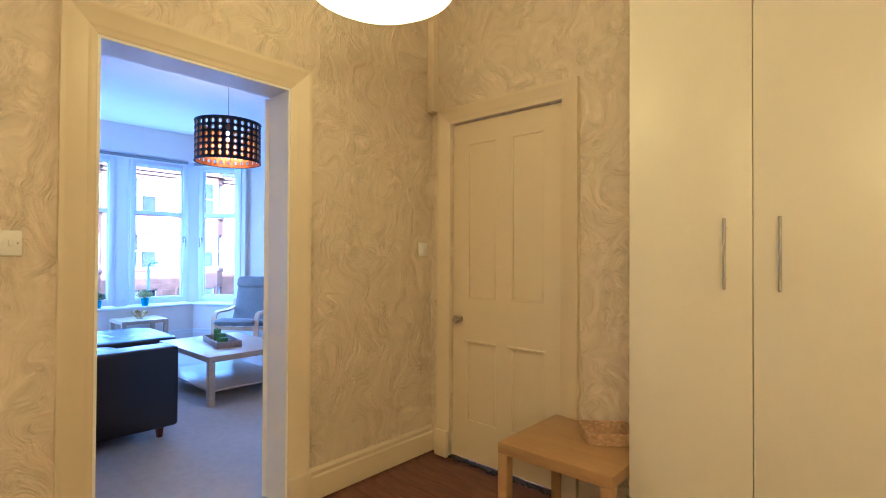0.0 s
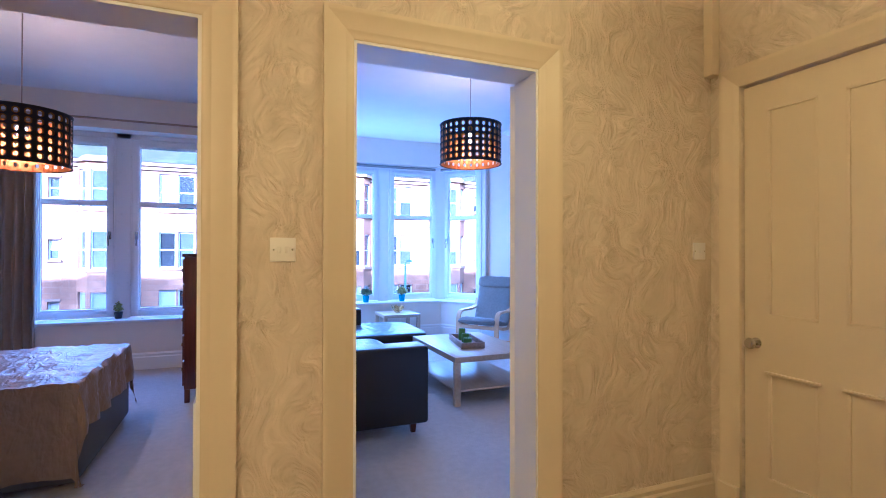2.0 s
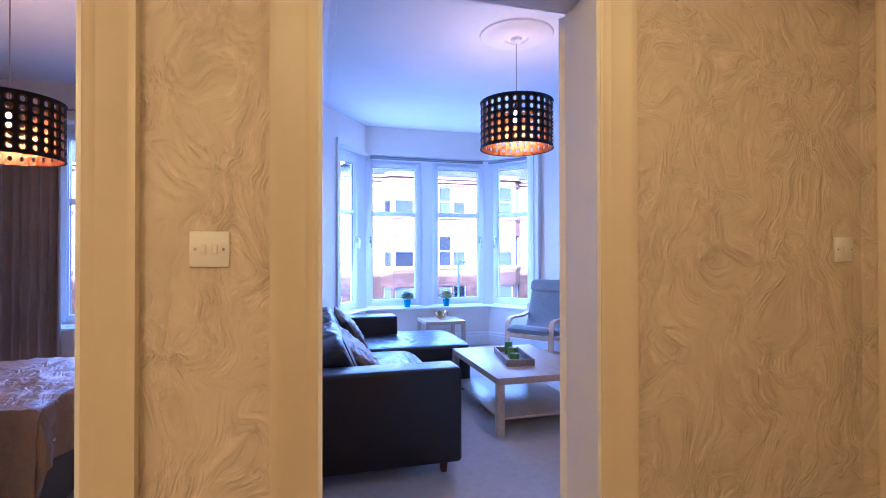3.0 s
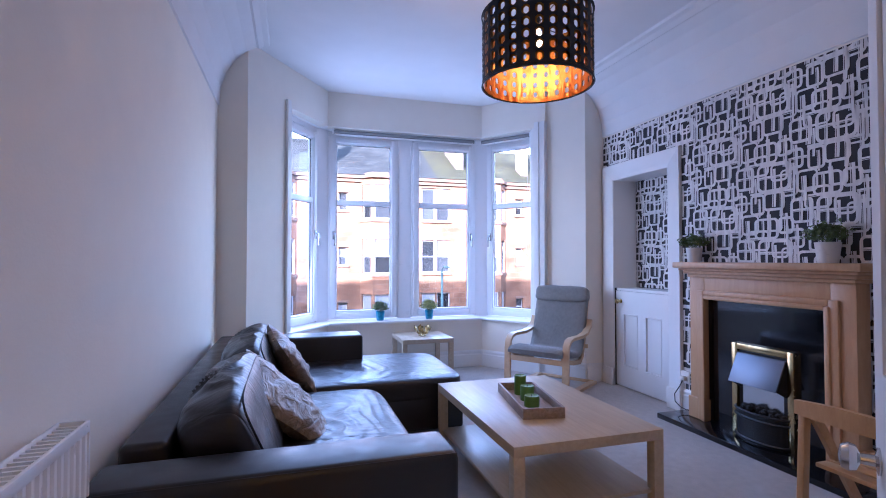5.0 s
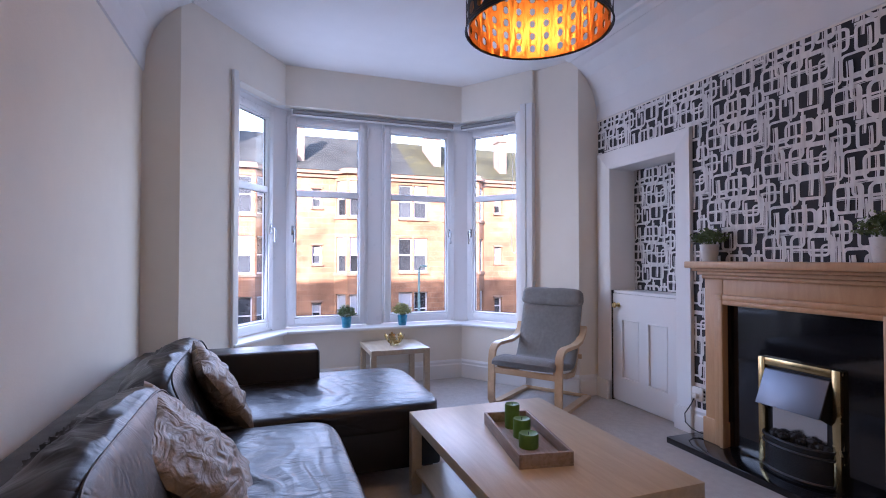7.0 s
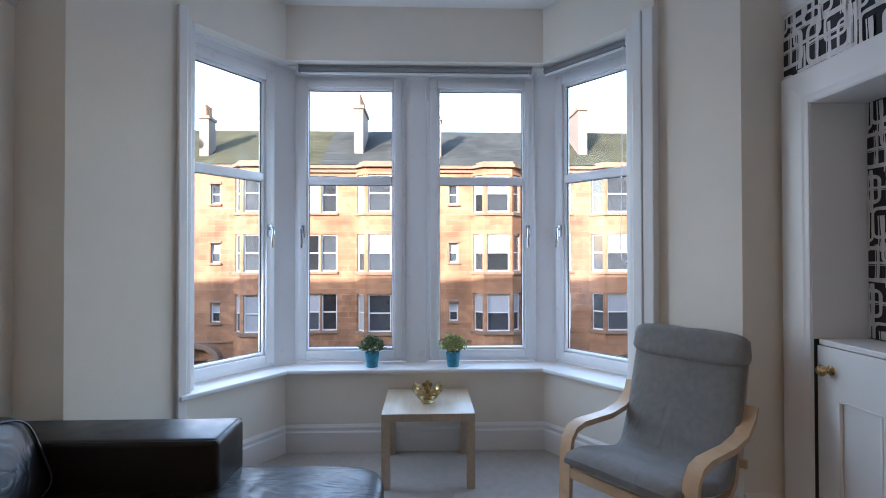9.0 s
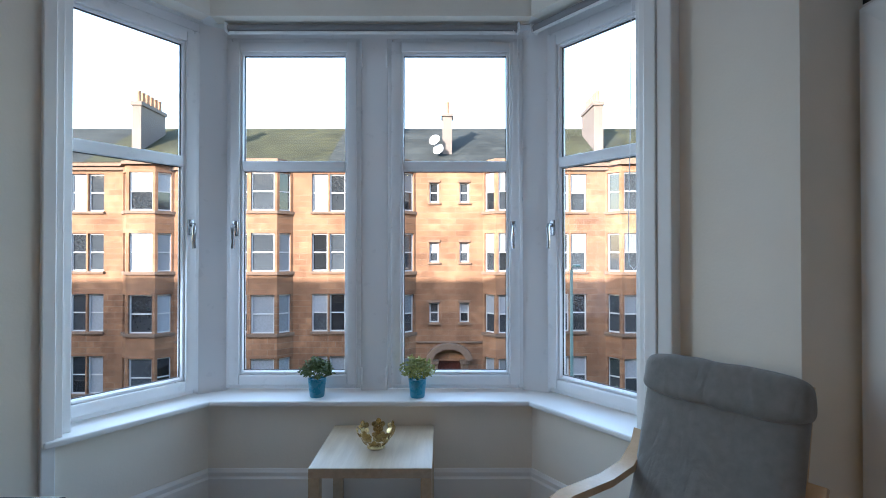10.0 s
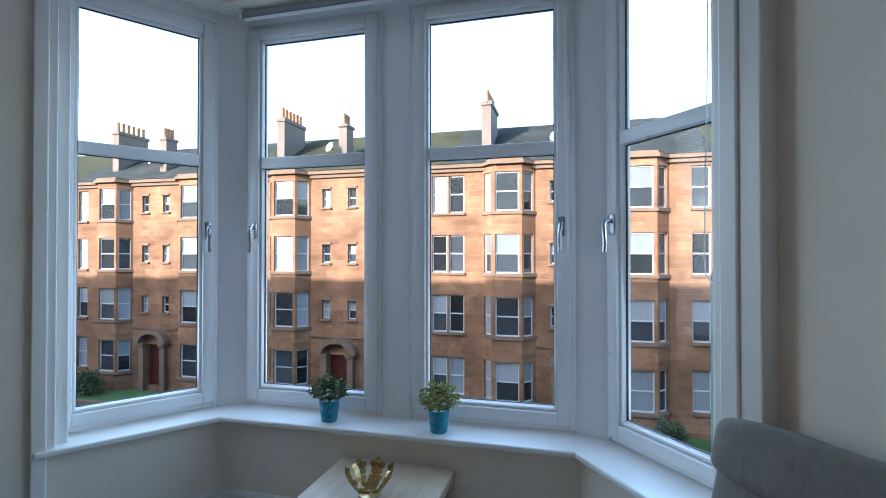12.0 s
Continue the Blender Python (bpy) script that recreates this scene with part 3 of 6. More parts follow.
# ---- living room walls ----
bm = bmesh.new()
box(bm, EX - 0.6, LX, LY0 - 0.16, LY0, 0, CZ)
setting("wall_living_south", bm, WALL, "cream painted plaster wall", "wall")
PR0, PR1, PRH = -6.475, -5.715, 2.075
WPZ = 2.54
mw, ww = plane_of((EX, LY1), (LX, LY1))       # faces the room, u from the end wall
bm = bmesh.new()
holed(bm, mw, ww, WPZ, [(PR0 - EX, PR1 - EX, -1, PRH)], 0.10)
wall_paper = setting("wall_living_north", bm, WPDARK, "charcoal wallpaper with silver brushed loop pattern", "wall")
bm = bmesh.new()
box(bm, EX, LX, LY1 - 0.002, LY1 + 0.1, WPZ, CZ)
box(bm, EX - 0.5, EX, E[1], LY1 + 0.1, 0, CZ)
setting("wall_living_frieze", bm, WALL, "cream painted plaster wall", "wall")
bm = bmesh.new()
box(bm, EX - 0.5, EX, LY0, A[1], 0, CZ)
setting("wall_living_end", bm, WALL, "cream painted plaster wall", "wall")
# press recess
bm = bmesh.new()
box(bm, PR0 - 0.05, PR0, LY1 + 0.1, LY1 + 0.26, 0, PRH + 0.1)
box(bm, PR1, PR1 + 0.05, LY1 + 0.1, LY1 + 0.26, 0, PRH + 0.1)
box(bm, PR0, PR1, LY1 + 0.1, LY1 + 0.26, PRH, PRH + 0.1)
box(bm, PR0, PR0 + 0.004, LY1 - 0.01, LY1 + 0.26, 0.98, PRH)
box(bm, PR1 - 0.004, PR1, LY1 - 0.01, LY1 + 0.26, 0.98, PRH)
box(bm, PR0 + 0.004, PR1 - 0.004, LY1 - 0.01, LY1 + 0.26, PRH - 0.004, PRH)
setting("wall_press_lining", bm, WHITE, "white painted lining of a shallow recess", "wall")
bm = bmesh.new()
box(bm, PR0 - 0.05, PR1 + 0.05, LY1 + 0.26, LY1 + 0.34, 0, PRH + 0.1)
press_back = setting("wall_press_back", bm, WPDARK, "charcoal wallpaper with silver brushed loop pattern", "wall")
bm = bmesh.new()
box(bm, PR0 + 0.004, PR1 - 0.004, LY1 + 0.02, LY1 + 0.26, 0.955, 0.98, 0.004)
setting("trim_press_shelf", bm, WHITE, "white painted shelf of the recess", "shelf")
mp_, _ = plane_of((0, LY1), (1, LY1))
casing("trim_press", mp_, PR0, PR1, PRH, 0.15, "white moulded architrave round the wall recess", WHITE)

# ---- bay ----
bay_frames = []
for nm, p, q in (("wall_bay_south", A, C), ("wall_bay_west", C, D), ("wall_bay_north", D, E)):
    m, w = plane_of(p, q)
    bay_frames.append((m, w))
# windows sit 0.2 m behind the bay's inner face
SASH = 0.085
GZ0, GZ1 = 0.69, 2.585
ms, ws = bay_frames[0]
mm_, wm = bay_frames[1]
mr, wr = bay_frames[2]
for k, (nm, (m, w)) in enumerate(zip(("wall_bay_south", "wall_bay_west", "wall_bay_north"), bay_frames)):
    op = [((0.56, w + 0.01), (-0.01, w + 0.01), (-0.01, w - 0.56))[k] + (SILL - 0.03, HEAD)]
    bm = bmesh.new()
    if k == 2:
        holed(bm, m, w - 0.46, CZ, [op[0][:1] + (w - 0.56,) + op[0][2:]], 0.10)
        foot = m @ Vector((w - 0.47, 0, -0.045))
        mset, wset = plane_of((foot.x, foot.y), E)
        holed(bm, mset, wset, CZ, [], 0.10)
    else:
        holed(bm, m, w, CZ, op, 0.10)
    setting(nm, bm, WALL, "cream painted plaster of the bay window", "wall")
    bm = bmesh.new()
    box(bm, op[0][0] - 0.01, op[0][1] + 0.01, HEAD - 0.003, HEAD + 0.012, -0.42, -0.101, m=m)
    bmesh.ops.recalc_face_normals(bm, faces=bm.faces)
    setting(nm.replace("wall_bay", "trim_soffit"), bm, WHITE, "white painted board over the window recess", "window frame")

# the boards over the window recess close up at the two corners of the bay
bm = bmesh.new()
for corner, (m1, _), (m2, _) in ((C, bay_frames[0], bay_frames[1]), (D, bay_frames[1], bay_frames[2])):
    p0, n1, n2 = Vector(corner), Vector((m1[0][2], m1[1][2])), Vector((m2[0][2], m2[1][2]))
    tip = (n1 + n2) / (1 + n1.dot(n2))
    prism(bm, [tuple(p0 - k * 0.43) for k in (Vector((0, 0)), n1, tip, n2)], HEAD + 0.001, HEAD + 0.0105)
bmesh.ops.recalc_face_normals(bm, faces=bm.faces)
setting("trim_soffit_corners", bm, WHITE, "white painted corner boards over the window recess", "window frame")


def window(name, m, gu0, gu1, hinge_left, handle_left):
    """A white casement: sash rails and transom round two panes; m is the plane of the glass."""
    ob = thing(name, Matrix(), "white-framed casement window with a fixed upper light", "window", "bay windows", "structure")
    u0, u1 = gu0 - SASH, gu1 + SASH
    z0, z1 = GZ0 - 0.10, GZ1 + 0.085
    t0, t1 = 1.885, 1.945

    def rails(a, b, c, d, w0, w1, s):
        bm = bmesh.new()
        box(bm, a, a + s, c, d, w0, w1, 0.006, m=m)
        box(bm, b - s, b, c, d, w0, w1, 0.006, m=m)
        box(bm, a + s, b - s, d - s, d, w0, w1 - 0.001, 0.006, m=m)
        box(bm, a + s, b - s, c, c + s, w0, w1 - 0.001, 0.006, m=m)
        bmesh.ops.recalc_face_normals(bm, faces=bm.faces)
        return bm

    part("outer_frame", rails(u0 - 0.012, u1 + 0.012, z0 - 0.004, z1 + 0.012, -0.04, 0.03, 0.03), UPVC, ob)
    sash = part("sash", rails(u0 + 0.012, u1 - 0.012, z0 + 0.02, z1 - 0.012, -0.03, 0.045, 0.058), UPVC, ob)
    bm = rails(gu0 - 0.016, gu1 + 0.016, GZ0 - 0.02, GZ1 + 0.016, -0.025, 0.030, 0.016)
    part("glazing_bead", bm, UPVC, ob)
    bm = bmesh.new()
    box(bm, u0 - 0.04, u1 + 0.04, z1 + 0.013, HEAD + 0.03, -0.05, 0.026, m=m)
    bmesh.ops.recalc_face_normals(bm, faces=bm.faces)
    part("head_board", bm, UPVC, ob)
    bm = bmesh.new()
    box(bm, gu0, gu1, t0, t1, -0.03, 0.036, 0.008, m=m)
    bmesh.ops.recalc_face_normals(bm, faces=bm.faces)
    part("transom", bm, UPVC, ob)
    for a, b in ((GZ0, t0), (t1, GZ1)):
        bm = bmesh.new()
        quad(bm, [m @ Vector(p) for p in ((gu0, a, 0), (gu1, a, 0), (gu1, b, 0), (gu0, b, 0))])
        pane = part("pane", bm, GLASS, ob, smooth=False)
        pane.visible_shadow = False
        bm = bmesh.new()
        g = 0.004
        for r in ((gu0, gu1, a, a + g), (gu0, gu1, b - g, b), (gu0, gu0 + g, a + g, b - g), (gu1 - g, gu1, a + g, b - g)):
            box(bm, *r, -0.004, 0.004, m=m)
        bmesh.ops.recalc_face_normals(bm, faces=bm.faces)
        part("gasket", bm, IRON, ob, smooth=False)
    hu = gu0 - 0.036 if handle_left else gu1 + 0.036
    bm = bmesh.new()
    box(bm, hu - 0.016, hu + 0.016, 1.495, 1.585, 0.044, 0.056, 0.005, m=m)
    bmesh.ops.recalc_face_normals(bm, faces=bm.faces)
    h = part("handle_plate", bm, HANDLE, ob, "chrome handle plate")
    bm = bmesh.new()
    s = 1 if handle_left else -1
    tube(bm, [m @ Vector(p) for p in ((hu, 1.555, 0.05), (hu, 1.555, 0.085), (hu + s * 0.004, 1.54, 0.097), (hu + s * 0.008, 1.50, 0.10), (hu + s * 0.008, 1.46, 0.095), (hu + s * 0.006, 1.42, 0.098))], 0.0105)
    part("handle", bm, HANDLE, ob, "chrome lever handle")
    xu = gu1 + SASH + 0.016 if handle_left else gu0 - SASH - 0.016
    for z in (0.66, 2.56):
        bm = bmesh.new()
        tube(bm, [m @ Vector((xu, z - 0.05, 0.034)), m @ Vector((xu, z + 0.05, 0.034))], 0.007)
        part("hinge", bm, UPVC, ob)
    return ob


X_WIN = -7.925
mwin, _ = plane_of((X_WIN, 0), (X_WIN, 1))
window("window_middle_south", mwin, 1.447, 2.058, False, True)
window("window_middle_north", mwin, 2.411, 3.028, True, False)
msl, _ = plane_of((-7.317, 0.85), (-7.754, 1.147))
window("window_side_south", msl, 0.0, 0.528, True, False)
mnl, _ = plane_of((-7.797, 3.340), (-7.392, 3.656))
window("window_side_north", mnl, 0.0, 0.515, False, True)

# posts between the windows, lintel and outer stone
bm = bmesh.new()
box(bm, X_WIN - 0.12, X_WIN + 0.025, 2.058 + SASH + 0.012, 2.411 - SASH - 0.012, SILL - 0.05, HEAD + 0.1, 0.004)
for sgn in (0, 1):
    if sgn == 0:
        poly = [(X_WIN + 0.025, 1.350), (X_WIN - 0.14, 1.350), (-8.06, 1.20), (-7.90, 1.13), (-7.815, 1.222)]
        prism(bm, poly, SILL - 0.05, HEAD + 0.1)
    else:
        poly = [(X_WIN + 0.025, 3.125), (-7.846, 3.268), (-7.93, 3.36), (-8.06, 3.28), (X_WIN - 0.14, 3.125)]
        prism(bm, poly, SILL - 0.05, HEAD + 0.1)
bmesh.ops.recalc_face_normals(bm, faces=bm.faces)
setting("trim_window_posts", bm, UPVC, "white painted posts between the bay windows", "window frame")
# casings at the outer ends of the side windows, running down to the skirting
for nm, m, u0, s in (("trim_casing_south", ms, 0.585, 1), ("trim_casing_north", mr, wr - 0.585, -1)):
    bm = bmesh.new()
    if s > 0:
        box(bm, u0 - 0.055, u0, 0.0, HEAD + 0.06, 0.0, 0.028, 0.006, m=m)
    else:
        box(bm, u0, u0 + 0.06, 0.0, HEAD + 0.06, 0.0, 0.028, 0.006, m=m)
        box(bm, u0 + 0.06, u0 + 0.128, 0.0, HEAD + 0.06, -0.09, 0.020, 0.006, m=m)
    a, b = sorted((u0, u0 + s * 0.03))
    box(bm, a, b, SILL, HEAD, -0.10, 0.014, 0.004, m=m)
    a, b = sorted((u0 + s * 0.03, u0 + s * 0.075))
    box(bm, a, b, SILL, HEAD, -0.22, -0.03, 0.004, m=m)
    bmesh.ops.recalc_face_normals(bm, faces=bm.faces)
    setting(nm, bm, WHITE, "white moulded casing beside the bay window", "window frame")


def offset_line(d):
    """The bay's inner outline moved into the room by d (outwards if negative)."""
    def line(p, q):
        m, w = plane_of(p, q)
        n = Vector((m[0][2], m[1][2]))
        return Vector(p) + n * d, (Vector(q) - Vector(p)).normalized()
    l1, l2, l3 = line(A, C), line(C, D), line(D, E)

    def meet(a, b):
        k = a[1].x * b[1].y - a[1].y * b[1].x
        t = ((b[0].x - a[0].x) * b[1].y - (b[0].y - a[0].y) * b[1].x) / k
        return a[0] + a[1] * t
    return l1, meet(l1, l2), meet(l2, l3), l3


l1, c1, d1, l3 = offset_line(0.045)
l1b, c2, d2, l3b = offset_line(-0.30)
bm = bmesh.new()
s0, s1 = 0.54, 0.54
pl = [l1[0] + l1[1] * s0, c1, d1, Vector(E) + (l3[0] - Vector(D)) - l3[1] * s1, Vector(E) + (l3b[0] - Vector(D)) - l3b[1] * s1, d2, c2, l1b[0] + l1b[1] * s0]
for i0, i1, i2, i3 in ((0, 1, 6, 7), (1, 2, 5, 6), (2, 3, 4, 5)):
    prism(bm, [tuple(pl[i]) for i in (i0, i1, i2, i3)], SILL - 0.03, SILL)
bmesh.ops.remove_doubles(bm, verts=bm.verts, dist=0.0005)
bmesh.ops.recalc_face_normals(bm, faces=bm.faces)
sill_ob = setting("window_sill", bm, WHITE, "white gloss-painted sill board of the bay", "window sill")
bv = sill_ob.modifiers.new("round", "BEVEL")
bv.width, bv.segments, bv.limit_method = 0.01, 3, "ANGLE"
# apron wall behind and lintel infill
l1, c1, d1, l3 = offset_line(-0.10)
l1o, c2, d2, l3o = offset_line(-0.42)
Eo = lambda l: Vector(E) + (l[0] - Vector(D))
for nm, z0, z1, mt in (("wall_bay_outer_low", -7.2, SILL - 0.03, STONE), ("wall_bay_outer_high", HEAD + 0.013, CZ + 0.6, STONE)):
    bm = bmesh.new()
    for quad4 in ((l1[0], c1, c2, l1o[0]), (c1, d1, d2, c2), (d1, Eo(l3), Eo(l3o), d2)):
        prism(bm, [tuple(p) for p in quad4], z0, z1)
    bmesh.ops.recalc_face_normals(bm, faces=bm.faces)
    setting(nm, bm, mt, "red sandstone outer wall of the bay", "wall")
skirting("baseboard_living", [((LX, LY0), (EX, LY0)), (A, C), (C, D), (D, E), (E, (EX, LY1)), ((EX, LY0), A), ((PR1 + 0.155, LY1), (-5.44, LY1)), ((-4.17, LY1), (LX, LY1))], 0.19)
# cornice: a broad cove along walls, and a plaster ridge on the ceiling
bm = bmesh.new()
cove = [(2.55, 0.0), (2.556, 0.012), (2.70, 0.022), (2.84, 0.065), (2.95, 0.135), (3.03, 0.22), (3.075, 0.30), (3.068, 0.32), (3.08, 0.34), (3.095, 0.36), (3.10, 0.40), (CZ, 0.41), (CZ, 0.0)]
for p, q in (((LX, LY0), (EX, LY0)), ((EX, LY1), (LX, LY1)), ((LX, LY1), (LX, LY0))):
    mq, wq = plane_of(p, q)
    moulded(bm, mq, wq, cove)
setting("trim_cornice_living", bm, CEIL, "white plaster cove cornice", "cornice")

# ---- bedroom walls ----
bm = bmesh.new()
box(bm, -7.2, LX, -4.2, -4.0, 0, CZ)
setting("wall_bedroom_south", bm, WALL, "cream painted plaster wall", "wall")
bm = bmesh.new()
box(bm, -7.25, LX, LY0 - 0.20, LY0 - 0.161, 0, CZ)
setting("wall_bedroom_north", bm, WALL, "cream painted plaster wall", "wall")
mb, _ = plane_of((-6.80, -4.0), (-6.80, LY0 - 0.2))
bm = bmesh.new()
BW0, BW1 = 4.0 - 2.03, 4.0 - 0.26
holed(bm, mb, LY0 - 0.2 + 4.0, CZ, [(BW0, BW1, SILL, 2.74)], 0.30)
setting("wall_bedroom_west", bm, WALL, "cream painted plaster wall with a wide window recess", "wall")
mbw, _ = plane_of((-7.055, 0), (-7.055, 1))
window("window_bedroom_south", mbw, -1.93, -1.307, False, False)
window("window_bedroom_north", mbw, -0.966, -0.37, True, True)
bm = bmesh.new()
box(bm, -7.12, -7.02, -1.307 + SASH + 0.012, -0.966 - SASH - 0.012, SILL, 2.74)
box(bm, -7.12, -7.02, -2.03, -1.93 - SASH - 0.012, SILL, 2.74)
box(bm, -7.12, -7.02, -0.37 + SASH + 0.012, -0.26, SILL, 2.74)
box(bm, -7.12, -7.02, -2.03, -0.26, 2.685, 2.74)
box(bm, -7.05, -6.76, -2.06, -0.23, SILL - 0.028, SILL + 0.002, 0.006)
setting("trim_window_bedroom", bm, UPVC, "white painted window posts and sill board", "window frame")
skirting("baseboard_bedroom", [((-6.80, -4.0), (-6.80, LY0 - 0.2))], 0.19)


# ---- coffee tables and side tables ----
def lack(name, x0, x1, y0, y1, h, top, leg, shelf_z, material, label, group=""):
    ob = thing(name, pose((x0 + x1) / 2, (y0 + y1) / 2, 0), label, "table", group)
    a, b = (x1 - x0) / 2, (y1 - y0) / 2
    bm = bmesh.new()
    box(bm, -a, a, -b, b, h - top, h, 0.002)
    part("tabletop", bm, material, ob)
    for sx in (-1, 1):
        for sy in (-1, 1):
            bm = bmesh.new()
            box(bm, min(sx * a, sx * (a - leg)), max(sx * a, sx * (a - leg)), min(sy * b, sy * (b - leg)), max(sy * b, sy * (b - leg)), 0, h - top, 0.002)
            part("leg", bm, material, ob)
    if shelf_z:
        bm = bmesh.new()
        box(bm, -a + leg * 0.4, a - leg * 0.4, -b + leg * 0.4, b - leg * 0.4, shelf_z - 0.018, shelf_z, 0.002)
        part("shelf", bm, BIRCH, ob)
    return ob


lack("coffee_table", -5.41, -4.22, 1.907, 2.715, 0.43, 0.05, 0.055, 0.135, BIRCH, "low birch-effect rectangular coffee table with a lower shelf")
lack("side_table", -7.69, -7.14, 2.047, 2.596, 0.44, 0.045, 0.05, 0, BIRCH, "small square birch-effect side table under the window", "square side tables")
lack("side_table", -1.24, -0.69, 1.975, 2.525, 0.45, 0.05, 0.05, 0, OAKFOIL, "small square oak-effect side table beside the white wardrobe", "square side tables")


# ---- sofa ----
def sofa():
    ob = thing("corner_sofa", pose(-3.70, 0.42, 0), "dark brown leather corner sofa with a chaise end", "sofa")
    # local: x runs back along the wall (negative), y out from the wall
    L = 2.77
    bm = bmesh.new()
    box(bm, -L + 0.2, -0.2, 0.05, 0.88, 0.10, 0.30, 0.012)
    part("base", bm, LEATHER, ob)
    for x0, x1, front in ((-0.21, 0.012, 1.05), (-L + 0.01, -L + 0.285, 1.09)):
        bm = bmesh.new()
        box(bm, x0, x1, 0.0, front, 0.09, 0.66, 0.026, 4)
        arm = part("armrest", bm, LEATHER, ob)
        bm = bmesh.new()
        tube(bm, [(x0 + 0.010, 0.03, 0.651), (x0 + 0.010, front - 0.010, 0.651), (x1 - 0.010, front - 0.010, 0.651), (x1 - 0.010, 0.03, 0.651)], 0.0035, 6)
        part("piping", bm, LEATHER, arm)
    bm = bmesh.new()
    box(bm, -L + 0.286, -0.27, 0.02, 0.165, 0.10, 0.685, 0.022, 3)
    part("back", bm, LEATHER, ob)
    bm = bmesh.new()
    pillow(bm, 1.52, 0.86, 0.20, pose(-0.985, 0.66, 0.35), 72, 0.14, 0.12, 0.007, 8, 0.0, True)
    part("seat_cushion", bm, SOFTLEATHER, ob)
    bm = bmesh.new()
    box(bm, -L + 0.01, -1.76, 0.3, 1.69, 0.10, 0.335, 0.02)
    part("chaise_base", bm, LEATHER, ob)
    bm = bmesh.new()
    pillow(bm, 1.01, 1.50, 0.17, pose(-2.26, 0.97, 0.375), 72, 0.10, 0.10, 0.009, 7, 7.0, True)
    part("chaise_cushion", bm, SOFTLEATHER, ob, "creased leather seat pad")
    for k, (x, w) in enumerate(((-0.80, 1.04), (-1.93, 1.16))):
        m = pose(x, 0.33, 0.585, 24)
        bm = bmesh.new()
        pillow(bm, w, 0.26, 0.41, m, 56, 0.12, 0.5, 0.010, 8, 11.0 + k, True)
        cushion = part("back_cushion", bm, SOFTLEATHER, ob, "plump creased back cushion")
        bm = bmesh.new()
        ring = [(math.copysign(abs(math.cos(t)) ** 0.35, math.cos(t)) * (w / 2 - 0.035), math.copysign(abs(math.sin(t)) ** 0.35, math.sin(t)) * 0.165) for t in [2 * math.pi * i / 64 for i in range(65)]]
        tube(bm, [m @ Vector((u, 0.118, v)) for u, v in ring], 0.0045, 6)
        part("stitched_seam", bm, LEATHER, cushion)
    for x, y in ((-0.10, 0.96), (-0.10, 0.12), (-1.80, 1.62), (-L + 0.08, 1.62), (-L + 0.10, 0.12)):
        bm = bmesh.new()
        lathe(bm, [(0.022, 0), (0.036, 0.105)], 4, pose(x, y, 0, 0, 0, 45))
        part("foot", bm, MAHOGANY, ob, "short tapered wooden foot", smooth=False)
    return ob


sofa()


def throw_cushion(x, y, z, rx, ry, rz, s):
    ob = thing("throw_cushion", pose(x, y, z, rx, ry, rz), "brown satin scatter cushion leaning on the sofa back", "cushion", "scatter cushions")
    bm = bmesh.new()
    n, rows = 36, {}
    for side in (1, -1):
        for i in range(n + 1):
            for j in range(n + 1):
                u, v = 2 * i / n - 1, 2 * j / n - 1
                rim = i in (0, n) or j in (0, n)
                if rim and side < 0:
                    continue
                full = (max(0, 1 - u * u) * max(0, 1 - v * v)) ** 0.42
                wave = noise.noise(Vector((u * 2.2 + s * 30, v * 4.5, side))) * 0.022 * full
                pull = noise.noise(Vector((u * 5 + v * 3, v * 7 - u * 2, s * 9 + side))) * 0.009 * full
                pinch = 1 - 0.07 * (1 - min(u * u, v * v))
                rows[side, i, j] = bm.verts.new((u * s / 2 * pinch, v * s / 2 * pinch, side * (0.078 * full + wave + pull) + 0.02 * u * v))
    for side in (1, -1):
        for i in range(n):
            for j in range(n):
                ring = [rows.get((side, a, b)) or rows[1, a, b] for a, b in ((i, j), (i + 1, j), (i + 1, j + 1), (i, j + 1))]
                bm.faces.new(ring if side > 0 else ring[::-1])
    part("cover", bm, THROW, ob)


throw_cushion(-4.74, 0.945, 0.555, -44, 8, 6, 0.56)
throw_cushion(-5.58, 0.945, 0.605, -60, 10, 18, 0.43)


